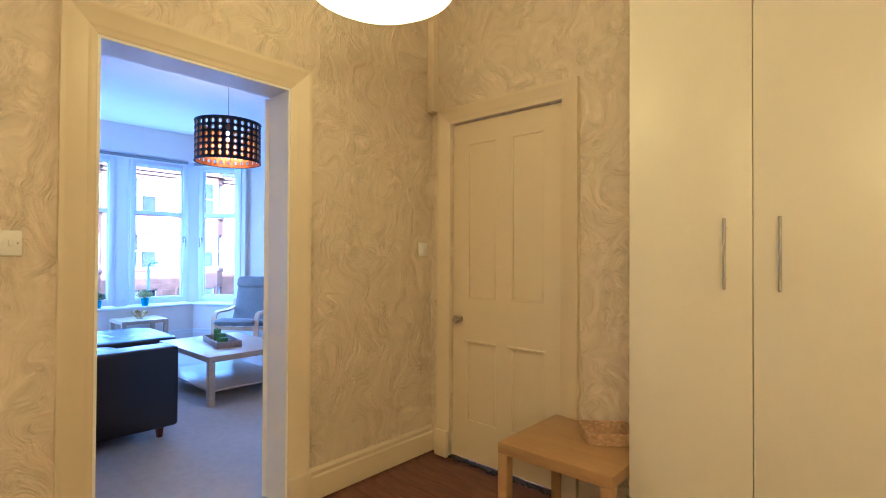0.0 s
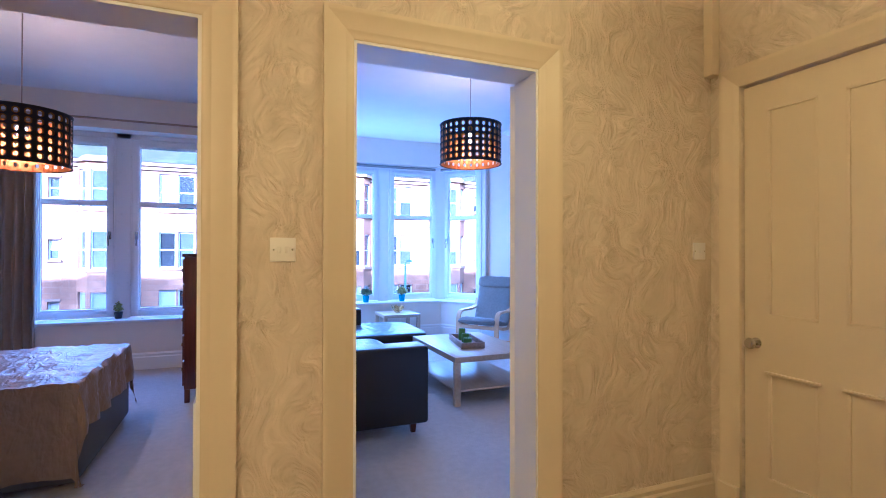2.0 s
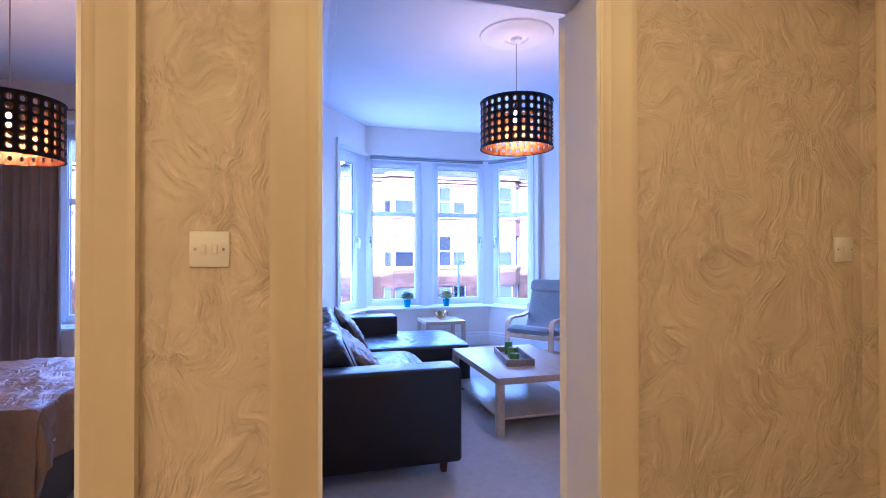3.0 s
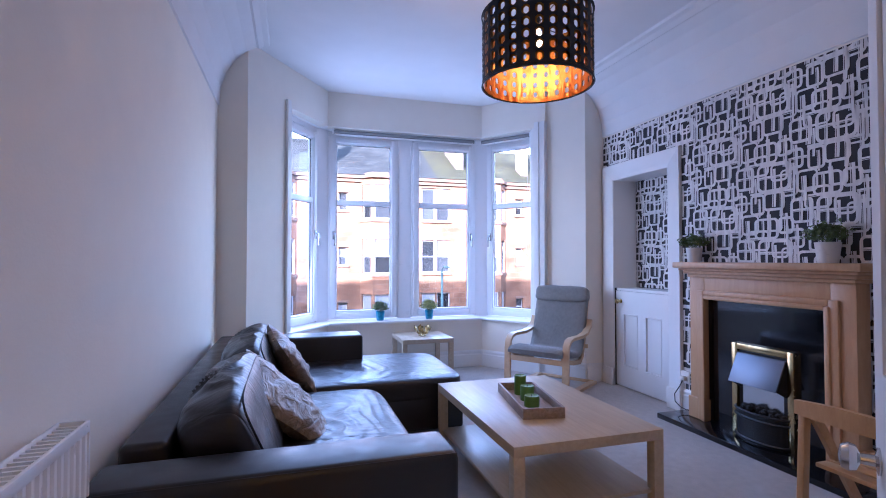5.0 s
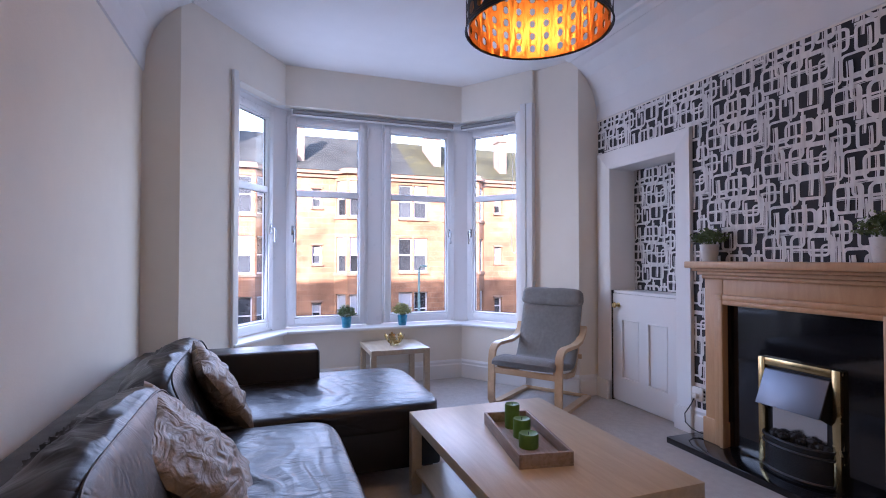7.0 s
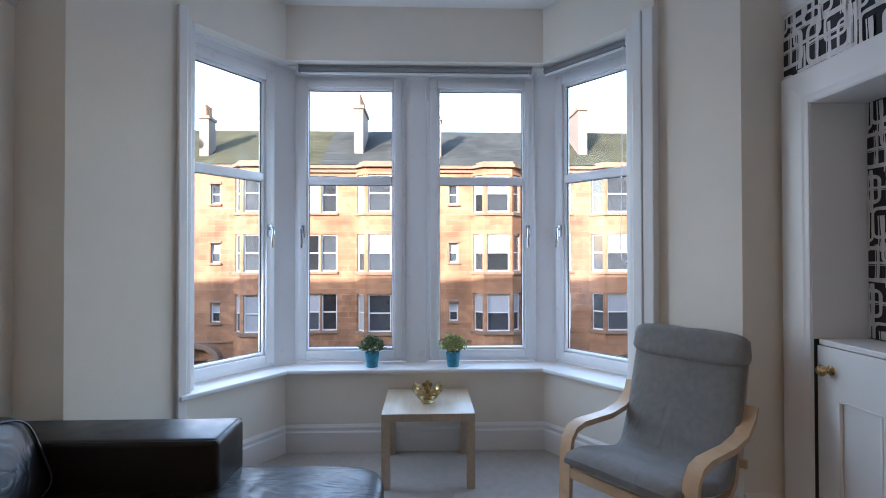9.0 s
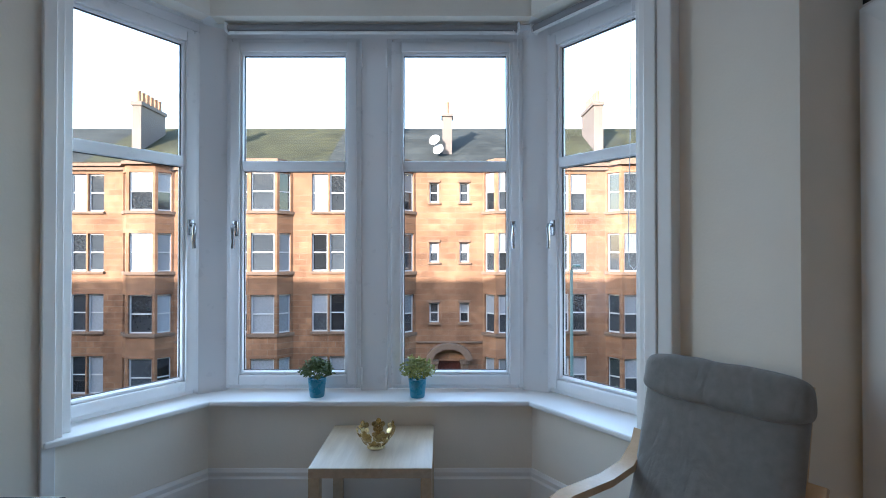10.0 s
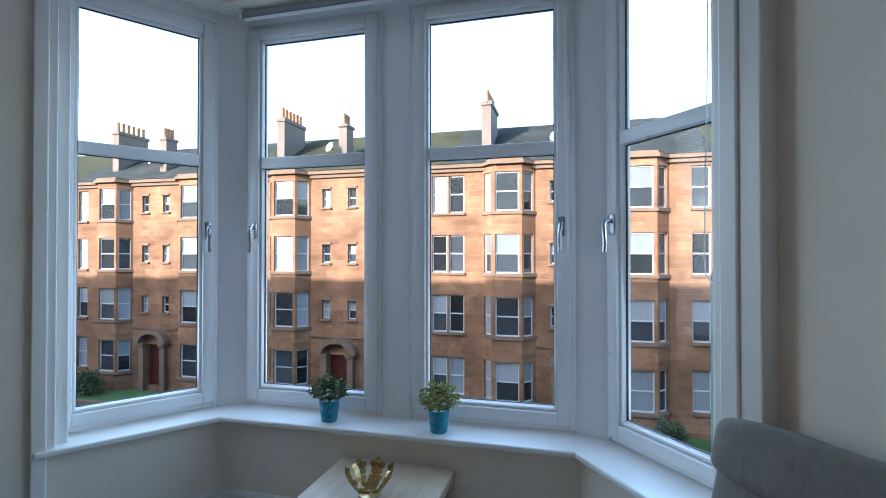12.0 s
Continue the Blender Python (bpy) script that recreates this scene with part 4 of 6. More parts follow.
# ---- fireplace ----
def fireplace():
    ob = thing("fireplace", pose(-4.752, LY1, 0), "pale oak fire surround with black granite insert and hearth", "fireplace")
    W = 0.60
    for s in (-1, 1):
        bm = bmesh.new()
        a, b = sorted((s * (W - 0.14), s * W))
        box(bm, a, b, -0.13, -0.02, 0.04, 1.14, 0.004)
        part("pilaster", bm, OAK, ob)
    for s in (-1, 1):
        bm = bmesh.new()
        a, b = sorted((s * (W - 0.15), s * (W + 0.012)))
        box(bm, a, b, -0.145, -0.02, 0.04, 0.20, 0.006)
        part("plinth", bm, OAK, ob)
    bm = bmesh.new()
    box(bm, -W + 0.14, W - 0.14, -0.128, -0.02, 0.985, 1.14, 0.003)
    part("frieze", bm, OAK, ob)
    bm = bmesh.new()
    for s in (-1, 1):
        a, b = sorted((s * 0.455, s * 0.515))
        box(bm, a, b, -0.150, -0.126, 0.04, 1.03, 0.008)
        a, b = sorted((s * 0.440, s * 0.470))
        box(bm, a, b, -0.163, -0.120, 0.04, 0.99, 0.006)
    box(bm, -0.455, 0.455, -0.150, -0.126, 0.99, 1.03, 0.008)
    box(bm, -0.44, 0.44, -0.163, -0.121, 0.965, 0.993, 0.006)
    part("moulding", bm, OAK, ob)
    bm = bmesh.new()
    for d, z0, z1 in ((0.15, 1.13, 1.155), (0.17, 1.155, 1.18), (0.195, 1.18, 1.20), (0.225, 1.20, 1.245)):
        e = d - 0.142
        box(bm, -W - e, W + e, -d, -0.005, z0, z1, 0.006)
    part("mantelshelf", bm, OAK, ob)
    bm = bmesh.new()
    box(bm, -0.47, 0.47, -0.09, -0.012, 0.04, 0.985)
    part("back_panel", bm, GRANITE, ob, "polished black granite back panel", smooth=False)
    bm = bmesh.new()
    box(bm, -0.74, 0.72, -0.335, -0.01, 0.0, 0.04, 0.004)
    part("hearth", bm, GRANITE, ob, "polished black granite hearth slab")
    return ob


fireplace()


def fire():
    ob = thing("electric_fire", pose(-4.752, LY1 - 0.09, 0.04), "inset electric fire with a brass frame and coal basket", "fireplace")
    bm = bmesh.new()
    for a, b, c, d in ((-0.228, -0.184, 0, 0.637), (0.184, 0.228, 0, 0.637), (-0.184, 0.184, 0.593, 0.637)):
        box(bm, a, b, -0.035, -0.001, c, d, 0.006)
    part("frame", bm, BRASS, ob, "polished brass frame")
    bm = bmesh.new()
    box(bm, -0.185, 0.185, -0.012, -0.001, 0.0, 0.585)
    part("fire_back", bm, IRON, ob)
    bm = bmesh.new()
    vs = box(bm, -0.178, 0.178, -0.125, -0.112, 0.38, 0.575, 0.003, m=Matrix())
    for v in vs:
        v.co.y += (v.co.z - 0.38) / 0.195 * 0.085
    hood = part("hood", bm, STEEL, ob, "sloping polished metal hood")
    for x0 in (-0.176, 0.172):
        bm = bmesh.new()
        cheek = [[bm.verts.new((x, y, z)) for y, z in ((-0.112, 0.382), (-0.013, 0.33), (-0.013, 0.57), (-0.028, 0.572))] for x in (x0, x0 + 0.004)]
        bm.faces.new(cheek[0])
        bm.faces.new(cheek[1][::-1])
        for i in range(4):
            j = (i + 1) % 4
            bm.faces.new((cheek[0][i], cheek[1][i], cheek[1][j], cheek[0][j]))
        bmesh.ops.recalc_face_normals(bm, faces=bm.faces)
        part("hood_cheek", bm, IRON, hood, smooth=False)
    bm = bmesh.new()
    box(bm, -0.15, 0.15, -0.017, -0.0125, 0.20, 0.40)
    part("reflector", bm, CHROME, ob, "dull metal reflector plate", smooth=False)
    bm = bmesh.new()
    seg = 14
    ring = [(0.19 * math.cos(math.pi + math.pi * i / seg), -0.012 + 0.10 * math.sin(math.pi + math.pi * i / seg)) for i in range(seg + 1)]
    prism(bm, ring, 0.0, 0.19)
    for z in (0.20, 0.16, 0.02):
        tube(bm, [(x * 1.04, y * 1.04, z) for x, y in ring], 0.009, 6)
    bmesh.ops.recalc_face_normals(bm, faces=bm.faces)
    part("coal_basket", bm, IRON, ob)
    rnd = random.Random(4)
    bm = bmesh.new()
    for i in range(40):
        a, r = rnd.uniform(math.pi, 2 * math.pi), rnd.uniform(0.0, 0.9)
        bmesh.ops.create_icosphere(bm, subdivisions=1, radius=rnd.uniform(0.018, 0.03), matrix=pose(0.18 * r * math.cos(a), -0.02 + 0.085 * r * math.sin(a), 0.20 + rnd.uniform(0, 0.02), rnd.uniform(0, 90), rnd.uniform(0, 90)))
    tagged(part("coal_heap", bm, COAL, ob, smooth=False), kind="stuff")


fire()


def press_door():
    ob = thing("press_door", pose(PR0 + 0.006, LY1 + 0.012, 0.012), "white panelled lower cupboard door with a brass knob", "cupboard door", "", "structure")
    W, H = PR1 - PR0 - 0.012, 0.94
    m, _ = plane_of((0, 0), (1, 0))
    panels = [(0.11, W / 2 - 0.05, 0.20, H - 0.22), (W / 2 + 0.05, W - 0.11, 0.20, H - 0.22)]
    bm = bmesh.new()
    holed(bm, m, W, H, panels, 0.03)
    for a, b, c, d in panels:
        box(bm, a - 0.01, b + 0.01, c - 0.01, d + 0.01, -0.026, -0.014, m=m)
    bmesh.ops.recalc_face_normals(bm, faces=bm.faces)
    leaf = part("door_leaf", bm, WHITE, ob)
    for a, b, c, d in panels:
        bm = bmesh.new()
        for q in ((a, b, c, c + 0.012), (a, b, d - 0.012, d), (a, a + 0.012, c + 0.012, d - 0.012), (b - 0.012, b, c + 0.012, d - 0.012)):
            box(bm, *q, -0.014, 0.004, 0.003, m=m)
        bmesh.ops.recalc_face_normals(bm, faces=bm.faces)
        part("panel_bead", bm, WHITE, ob)
    bm = bmesh.new()
    lathe(bm, [(0.022, 0), (0.022, 0.004), (0.008, 0.008), (0.008, 0.025), (0.022, 0.034), (0.026, 0.046), (0.018, 0.058), (0.004, 0.061)], 20, pose(0.075, 0, H - 0.10, 90))
    part("knob", bm, BRASS, ob, "round polished brass knob")


press_door()


# ---- armchair ----
def bent_armchair():
    # local: x to the sitter's left... width, -y is the front
    ob = thing("bentwood_armchair", pose(-6.61, 3.45, 0, 0, 0, 36), "cantilevered bentwood armchair with a grey padded cover", "armchair")
    for s in (-1, 1):
        x = s * 0.30
        bm = bmesh.new()
        pts = [(x, 0.40, 0.015), (x, 0.20, 0.018), (x, -0.30, 0.018), (x, -0.365, 0.03), (x, -0.395, 0.07), (x, -0.395, 0.15), (x, -0.385, 0.40), (x, -0.37, 0.47), (x, -0.33, 0.51), (x, -0.26, 0.525), (x, 0.0, 0.52), (x, 0.15, 0.54), (x, 0.24, 0.60), (x, 0.27, 0.66)]
        strap(bm, pts, 0.062, 0.028, (1, 0, 0))
        part("side_frame", bm, BENT, ob)
        bm = bmesh.new()
        strap(bm, [(s * 0.255, -0.36, 0.335), (s * 0.255, -0.10, 0.275), (s * 0.255, 0.10, 0.26), (s * 0.255, 0.17, 0.31), (s * 0.255, 0.24, 0.50), (s * 0.255, 0.32, 0.80), (s * 0.255, 0.36, 0.95)], 0.028, 0.04, (1, 0, 0))
        part("seat_rail", bm, BENT, ob)
    for y, z, h in ((-0.385, 0.315, 0.05), (0.22, 0.40, 0.04), (0.385, 0.02, 0.03)):
        bm = bmesh.new()
        box(bm, -0.30, 0.30, y - 0.012, y + 0.012, z - h / 2, z + h / 2, 0.004)
        part("cross_rail", bm, BENT, ob)
    bm = bmesh.new()
    # one long pad bent from seat to back
    path = [(-0.43, 0.375), (-0.40, 0.405), (-0.30, 0.405), (-0.10, 0.355), (0.03, 0.335), (0.10, 0.36), (0.155, 0.44), (0.22, 0.62), (0.285, 0.82), (0.325, 0.95)]
    n = 40
    sp = []
    for i in range(n + 1):
        t = i / n * (len(path) - 1)
        k = min(int(t), len(path) - 2)
        sp.append(Vector(path[k]).lerp(Vector(path[k + 1]), t - k))
    for _ in range(2):
        sp = [sp[0]] + [(sp[i - 1] + sp[i] * 2 + sp[i + 1]) / 4 for i in range(1, n)] + [sp[-1]]
    cols = 22
    rings = []
    for i, p in enumerate(sp):
        d = (sp[min(i + 1, n)] - sp[max(i - 1, 0)]).normalized()
        nr = Vector((-d.y, d.x))
        ring = []
        for c in range(cols):
            a = 2 * math.pi * c / cols
            cx, cz = math.cos(a), math.sin(a)
            x = math.copysign(abs(cx) ** 0.35, cx) * 0.282
            th = math.copysign(abs(cz) ** 0.7, cz) * 0.042 * (0.45 if i in (0, n) else 1)
            w = 0.005 * noise.noise(Vector((x * 9, i * 0.25, th * 8))) + 0.005 * noise.noise(Vector((x * 16, i * 0.12, 3)))
            q = p + nr * (th + w)
            ring.append(bm.verts.new((x, q.x, q.y)))
        rings.append(ring)
    for a, b in zip(rings, rings[1:]):
        for c in range(cols):
            e = (c + 1) % cols
            bm.faces.new((a[c], a[e], b[e], b[c]))
    bm.faces.new(rings[0])
    bm.faces.new(rings[-1])
    bmesh.ops.recalc_face_normals(bm, faces=bm.faces)
    part("seat_pad", bm, GREYFAB, ob)
    bm = bmesh.new()
    pillow(bm, 0.575, 0.115, 0.165, pose(0, 0.295, 0.905, -15), 20, 0.05, 0.5, 0.006, 14, 2.0)
    part("head_pad", bm, GREYFAB, ob, "grey padded head cushion")
    for o in ob.children:
        for v in o.data.vertices:
            v.co.y *= 0.9
    return ob


bent_armchair()


# ---- pendant lamps ----
def drum_pendant(x, y, z0, ceiling, label):
    ob = thing("pendant_lamp", pose(x, y, z0), label, "pendant lamp", "drum pendants")
    R, H, cols, rows = 0.292, 0.375, 28, 6
    bm = bmesh.new()
    ch, cw = (H - 0.03) / rows, 2 * math.pi / cols
    inner = bmesh.new()
    LINE = R - 0.011

    def cell(b, r, a0, z0c, half_w, half_h):
        """One square of the sheet with an upright, long-sided hexagon cut out of it."""
        at = lambda u, v: b.verts.new((r * math.cos(a0 + u * cw / 2), r * math.sin(a0 + u * cw / 2), z0c + v * ch / 2))
        o = [at(u, v) for u, v in ((-1, -0.6), (-0.4, -1), (0.4, -1), (1, -0.6), (1, 0.6), (0.4, 1), (-0.4, 1), (-1, 0.6))]
        i = [at(u * half_w, v * half_h) for u, v in ((-1, -0.55), (-0.35, -1), (0.35, -1), (1, -0.55), (1, 0.55), (0.35, 1), (-0.35, 1), (-1, 0.55))]
        for k in range(8):
            j = (k + 1) % 8
            b.faces.new((o[k], o[j], i[j], i[k]))
        for k, (u, v) in ((0, (-1, -1)), (2, (1, -1)), (4, (1, 1)), (6, (-1, 1))):
            b.faces.new((o[k], at(u, v), o[k + 1]))

    for c in range(cols):
        for r in range(rows):
            a, zc = c * cw, 0.015 + (r + 0.5) * ch
            cell(bm, R, a, zc, 0.62, 0.80)
            cell(inner, LINE, a, zc, 0.38, 0.58)
        for za, zb in ((0, 0.015), (H - 0.015, H)):
            for b, rr in ((bm, R), (inner, LINE)):
                quad(b, [(rr * math.cos(c * cw - cw / 2), rr * math.sin(c * cw - cw / 2), za), (rr * math.cos(c * cw + cw / 2), rr * math.sin(c * cw + cw / 2), za), (rr * math.cos(c * cw + cw / 2), rr * math.sin(c * cw + cw / 2), zb), (rr * math.cos(c * cw - cw / 2), rr * math.sin(c * cw - cw / 2), zb)])
    for b in (bm, inner):
        bmesh.ops.remove_doubles(b, verts=b.verts, dist=0.0003)
    shade = part("shade", bm, BLACKSHADE, ob, "black drum shade with cut-out hexagons", smooth=False)
    part("lining", inner, GOLD, ob, "gold foil inner lining", smooth=False)
    for z in (0.0, H):
        bm = bmesh.new()
        tube(bm, [((R + 0.001) * math.cos(2 * math.pi * i / 48), (R + 0.001) * math.sin(2 * math.pi * i / 48), z) for i in range(49)], 0.004, 6)
        part("rim", bm, BLACKSHADE, ob)
    bm = bmesh.new()
    lathe(bm, [(0.02, H - 0.06), (0.022, H - 0.03), (0.012, H)], 14)
    for k in range(3):
        a = k * 2 * math.pi / 3
        tube(bm, [(0.02 * math.cos(a), 0.02 * math.sin(a), H - 0.05), (R * math.cos(a), R * math.sin(a), H - 0.01)], 0.003, 5)
    part("lamp_holder", bm, IRON, ob)
    bm = bmesh.new()
    lathe(bm, [(0.012, H - 0.06), (0.016, H - 0.08), (0.03, H - 0.11), (0.032, H - 0.135), (0.022, H - 0.16), (0.004, H - 0.167)], 16)
    part("bulb", bm, BULB, ob, "lit bulb")
    bm = bmesh.new()
    tube(bm, [(0, 0, H - 0.01), (0, 0, ceiling - z0 - 0.04)], 0.004, 6)
    part("flex", bm, FLEX, ob)
    bm = bmesh.new()
    lathe(bm, [(0.014, ceiling - z0 - 0.075), (0.045, ceiling - z0 - 0.055), (0.052, ceiling - z0 - 0.0)], 20)
    part("ceiling_cup", bm, WHITEPOT, ob)
    return ob


drum_pendant(-4.54, 2.20, 2.192, CZ, "black and gold drum pendant lamp hanging in the living room")
drum_pendant(-4.588, -1.268, 1.955, CZ, "black and gold drum pendant lamp hanging over the bed")
bm = bmesh.new()
lathe(bm, [(0.30, CZ - 0.0), (0.29, CZ - 0.012), (0.24, CZ - 0.015), (0.22, CZ - 0.03), (0.10, CZ - 0.035), (0.09, CZ - 0.02), (0.05, CZ - 0.03)][::-1], 40, pose(-4.54, 2.20, 0))
setting("trim_ceiling_rose", bm, CEIL, "white plaster ceiling rose", "ceiling rose", True)


def hall_lamp(x, y, label, lit):
    ob = thing("hall_pendant", pose(x, y, 2.262), label, "ceiling lamp", "hall pendants")
    bm = bmesh.new()
    lathe(bm, [(0.02, 0.0), (0.14, 0.004), (0.22, 0.014), (0.27, 0.04), (0.292, 0.085), (0.285, 0.14), (0.25, 0.20), (0.16, 0.25), (0.03, 0.27)], 40)
    part("shade", bm, lit, ob, "glowing white shade")
    bm = bmesh.new()
    tube(bm, [(0, 0, 0.26), (0, 0, CZ - 2.262)], 0.005, 6)
    part("flex", bm, PLASTIC, ob)


hall_lamp(-1.27, 1.265, "round white glowing ceiling lampshade in the hall", LAMPWHITE)
# added fill pendant, out of view, that brightens the hall's lower walls
hall_lamp(0.75, -0.95, "unseen glowing lampshade added behind the camera to even the hall light", LAMPFILL)


# ---- across the street ----
FX, GROUND, EAVES = -31.0, -7.3, 6.2
STOREYS = (-5.05, -1.75, 1.45, 4.62)      # middle height of each row of windows


def far_window(name, w, h):
    """Meshes of one sash window: frame, upper and lower glass; local u, v, w about its middle."""
    bm = bmesh.new()
    f = 0.07
    for a, b, c, d in ((-w / 2, -w / 2 + f, -h / 2, h / 2), (w / 2 - f, w / 2, -h / 2, h / 2), (-w / 2 + f, w / 2 - f, h / 2 - f, h / 2), (-w / 2 + f, w / 2 - f, -h / 2, -h / 2 + f), (-w / 2 + f, w / 2 - f, -0.03, 0.03)):
        box(bm, a, b, c, d, -0.05, 0.03)
    frame_me = finish("window_frame", bm, FARFRAME)
    panes = []
    for mt in (DARKGLASS, NETCURTAIN):
        bm = bmesh.new()
        quad(bm, [(-w / 2 + f, -h / 2 + f, -0.02), (w / 2 - f, -h / 2 + f, -0.02), (w / 2 - f, h / 2 - f, -0.02), (-w / 2 + f, h / 2 - f, -0.02)])
        panes.append(finish("pane", bm, mt))
    # half-drawn blind
    bm = bmesh.new()
    quad(bm, [(-w / 2 + f, 0.03, -0.012), (w / 2 - f, 0.03, -0.012), (w / 2 - f, h / 2 - f, -0.012), (-w / 2 + f, h / 2 - f, -0.012)])
    blind = finish("blind", bm, NETCURTAIN)
    return frame_me, panes, blind


KINDS = {"small": far_window("small", 0.50, 1.05), "wide": far_window("wide", 1.22, 2.0), "slim": far_window("slim", 0.72, 2.0), "pair": far_window("pair", 0.84, 2.0)}
win_rnd = random.Random(11)


def put_window(parent, kind, m):
    fr, panes, blind = KINDS[kind]
    o = new("window", fr)
    o.parent = parent
    o.matrix_local = m
    r = win_rnd.random()
    p = new("pane", panes[1 if r < 0.26 else 0])
    p.parent = o
    if r > 0.70:
        b = new("blind", blind)
        b.parent = o


PERIOD, BAYW, BAYF, BAYD = 12.8, 2.75, 1.50, 0.68


def tenement(yc, k):
    """One close: a stair with its door, a canted bay on each side and a pair of windows beyond; u runs along y."""
    ob = thing("tenement_building", pose(FX, yc - PERIOD / 2, GROUND), "four-storey red sandstone tenement with canted bay windows", "building", "tenement row")
    H = EAVES - GROUND
    m, _ = plane_of((0, 0), (0, 1))
    mid = PERIOD / 2
    rows = [z - GROUND for z in STOREYS]
    # flat wall with openings
    ops = []
    for r, z in enumerate(rows):
        for s in (-0.80, 0.80):
            if r > 0:
                ops.append((mid + s - 0.25, mid + s + 0.25, z - 0.52, z + 0.52))
        ops.append((0.05, 0.05 + 0.84, z - 1.0, z + 1.0))
        ops.append((PERIOD - 0.89, PERIOD - 0.05, z - 1.0, z + 1.0))
    ops.append((mid - 0.6, mid + 0.6, 0.4, 3.0))
    for s in (-1, 1):
        c = mid + s * 3.15
        ops.append((c - BAYW / 2, c + BAYW / 2, -1, H - 0.5))
    bm = bmesh.new()
    holed(bm, m, PERIOD, H, ops, 0.35)
    for s in (-1, 1):
        c = mid + s * 3.15
        pts = [(0, c - BAYW / 2), (BAYD, c - BAYF / 2), (BAYD, c + BAYF / 2), (0, c + BAYW / 2)]
        for i, (p, q) in enumerate(zip(pts, pts[1:])):
            mb, wb = plane_of(p, q)
            ww = 1.22 if i == 1 else 0.66
            holed(bm, mb, wb, H, [(wb / 2 - ww / 2, wb / 2 + ww / 2, z - 1.0, z + 1.0) for z in rows], 0.25)
    wall = part("wall", bm, STONE, ob, smooth=False)
    # windows
    for r, z in enumerate(rows):
        for s in (-0.80, 0.80):
            if r > 0:
                put_window(ob, "small", m @ Matrix.Translation((mid + s, z, -0.18)))
        put_window(ob, "pair", m @ Matrix.Translation((0.47, z, -0.16)))
        put_window(ob, "pair", m @ Matrix.Translation((PERIOD - 0.47, z, -0.16)))
        for s in (-1, 1):
            c = mid + s * 3.15
            pts = [(0, c - BAYW / 2), (BAYD, c - BAYF / 2), (BAYD, c + BAYF / 2), (0, c + BAYW / 2)]
            for i, (p, q) in enumerate(zip(pts, pts[1:])):
                mb, wb = plane_of(p, q)
                put_window(ob, "wide" if i == 1 else "slim", mb @ Matrix.Translation((wb / 2, z, -0.14)))
    # string courses, sills, cornice
    bm = bmesh.new()
    for s in (-1, 1):
        c = mid + s * 3.15
        for z in [r - 1.08 for r in rows] + [H - 0.12]:
            g = 0.10 if z < H - 0.2 else 0.22
            prism(bm, [(-0.02, c - BAYW / 2 - g), (BAYD + g, c - BAYF / 2 - g * 0.5), (BAYD + g, c + BAYF / 2 + g * 0.5), (-0.02, c + BAYW / 2 + g)], z - 0.09, z + 0.07)
        prism(bm, [(-0.3, c - BAYW / 2 - 0.1), (BAYD + 0.1, c - BAYF / 2 - 0.05), (BAYD + 0.1, c + BAYF / 2 + 0.05), (-0.3, c + BAYW / 2 + 0.1)], H - 0.05, H + 0.10)
    for r, z in enumerate(rows):
        if r > 0:
            for s in (-0.80, 0.80):
                box(bm, 0.003, 0.12, mid + s - 0.34, mid + s + 0.34, z - 0.64, z - 0.53, 0.01)
                box(bm, 0.003, 0.07, mid + s - 0.32, mid + s + 0.32, z + 0.53, z + 0.66, 0.01)
        for u in (0.0, PERIOD - 0.94):
            box(bm, 0.003, 0.12, u, u + 0.94, z - 1.13, z - 1.0, 0.01)
    box(bm, 0.004, 0.30, 0, PERIOD, H - 0.22, H - 0.02, 0.02)
    box(bm, 0.004, 0.16, 0, PERIOD, H - 0.42, H - 0.24, 0.02)
    for z in (rows[1] - 1.5,):
        box(bm, 0.004, 0.08, mid - 1.75, mid + 1.75, z - 0.10, z, 0.01)
    tagged(part("stone_dressings", bm, TRIMSTONE, ob, "weathered sandstone sills and cornice", smooth=False), kind="stuff")
    # door with arched hood
    bm = bmesh.new()
    for s in (-1, 1):
        a, b = sorted((mid + s * 0.62, mid + s * 1.0))
        box(bm, 0.003, 0.30, a, b, 0.0, 2.9, 0.03)
        box(bm, 0.003, 0.40, a - 0.06, b + 0.06, 2.9, 3.1, 0.02)
    n = 14
    for i in range(n):
        a0, a1 = math.pi * i / n, math.pi * (i + 1) / n
        vs = []
        for x in (0.003, 0.5):
            for rr, aa in ((0.85, a0), (1.22, a0), (1.22, a1), (0.85, a1)):
                vs.append(bm.verts.new((x, mid + rr * math.cos(aa), 3.1 + rr * 0.72 * math.sin(aa))))
        for f in ((4, 5, 6, 7), (0, 3, 2, 1), (0, 4, 7, 3), (1, 2, 6, 5), (0, 1, 5, 4), (3, 7, 6, 2)):
            bm.faces.new([vs[j] for j in f])
    bmesh.ops.recalc_face_normals(bm, faces=bm.faces)
    part("door_surround", bm, TRIMSTONE, ob, "carved stone arched doorway", smooth=False)
    bm = bmesh.new()
    box(bm, -0.30, -0.24, mid - 0.6, mid + 0.6, 0.4, 3.0)
    part("door", bm, MAHOGANY, ob, "dark close door", smooth=False)
    # roof
    bm = bmesh.new()
    prof = [(0.35, H - 0.02), (-4.6, H + 3.0), (-9.0, H + 0.4), (-9.0, H - 0.1)]
    lo = [bm.verts.new((x, 0, z)) for x, z in prof]
    hi = [bm.verts.new((x, PERIOD, z)) for x, z in prof]
    for i in range(len(prof)):
        j = (i + 1) % len(prof)
        bm.faces.new((lo[i], lo[j], hi[j], hi[i]))
    bm.faces.new(lo)
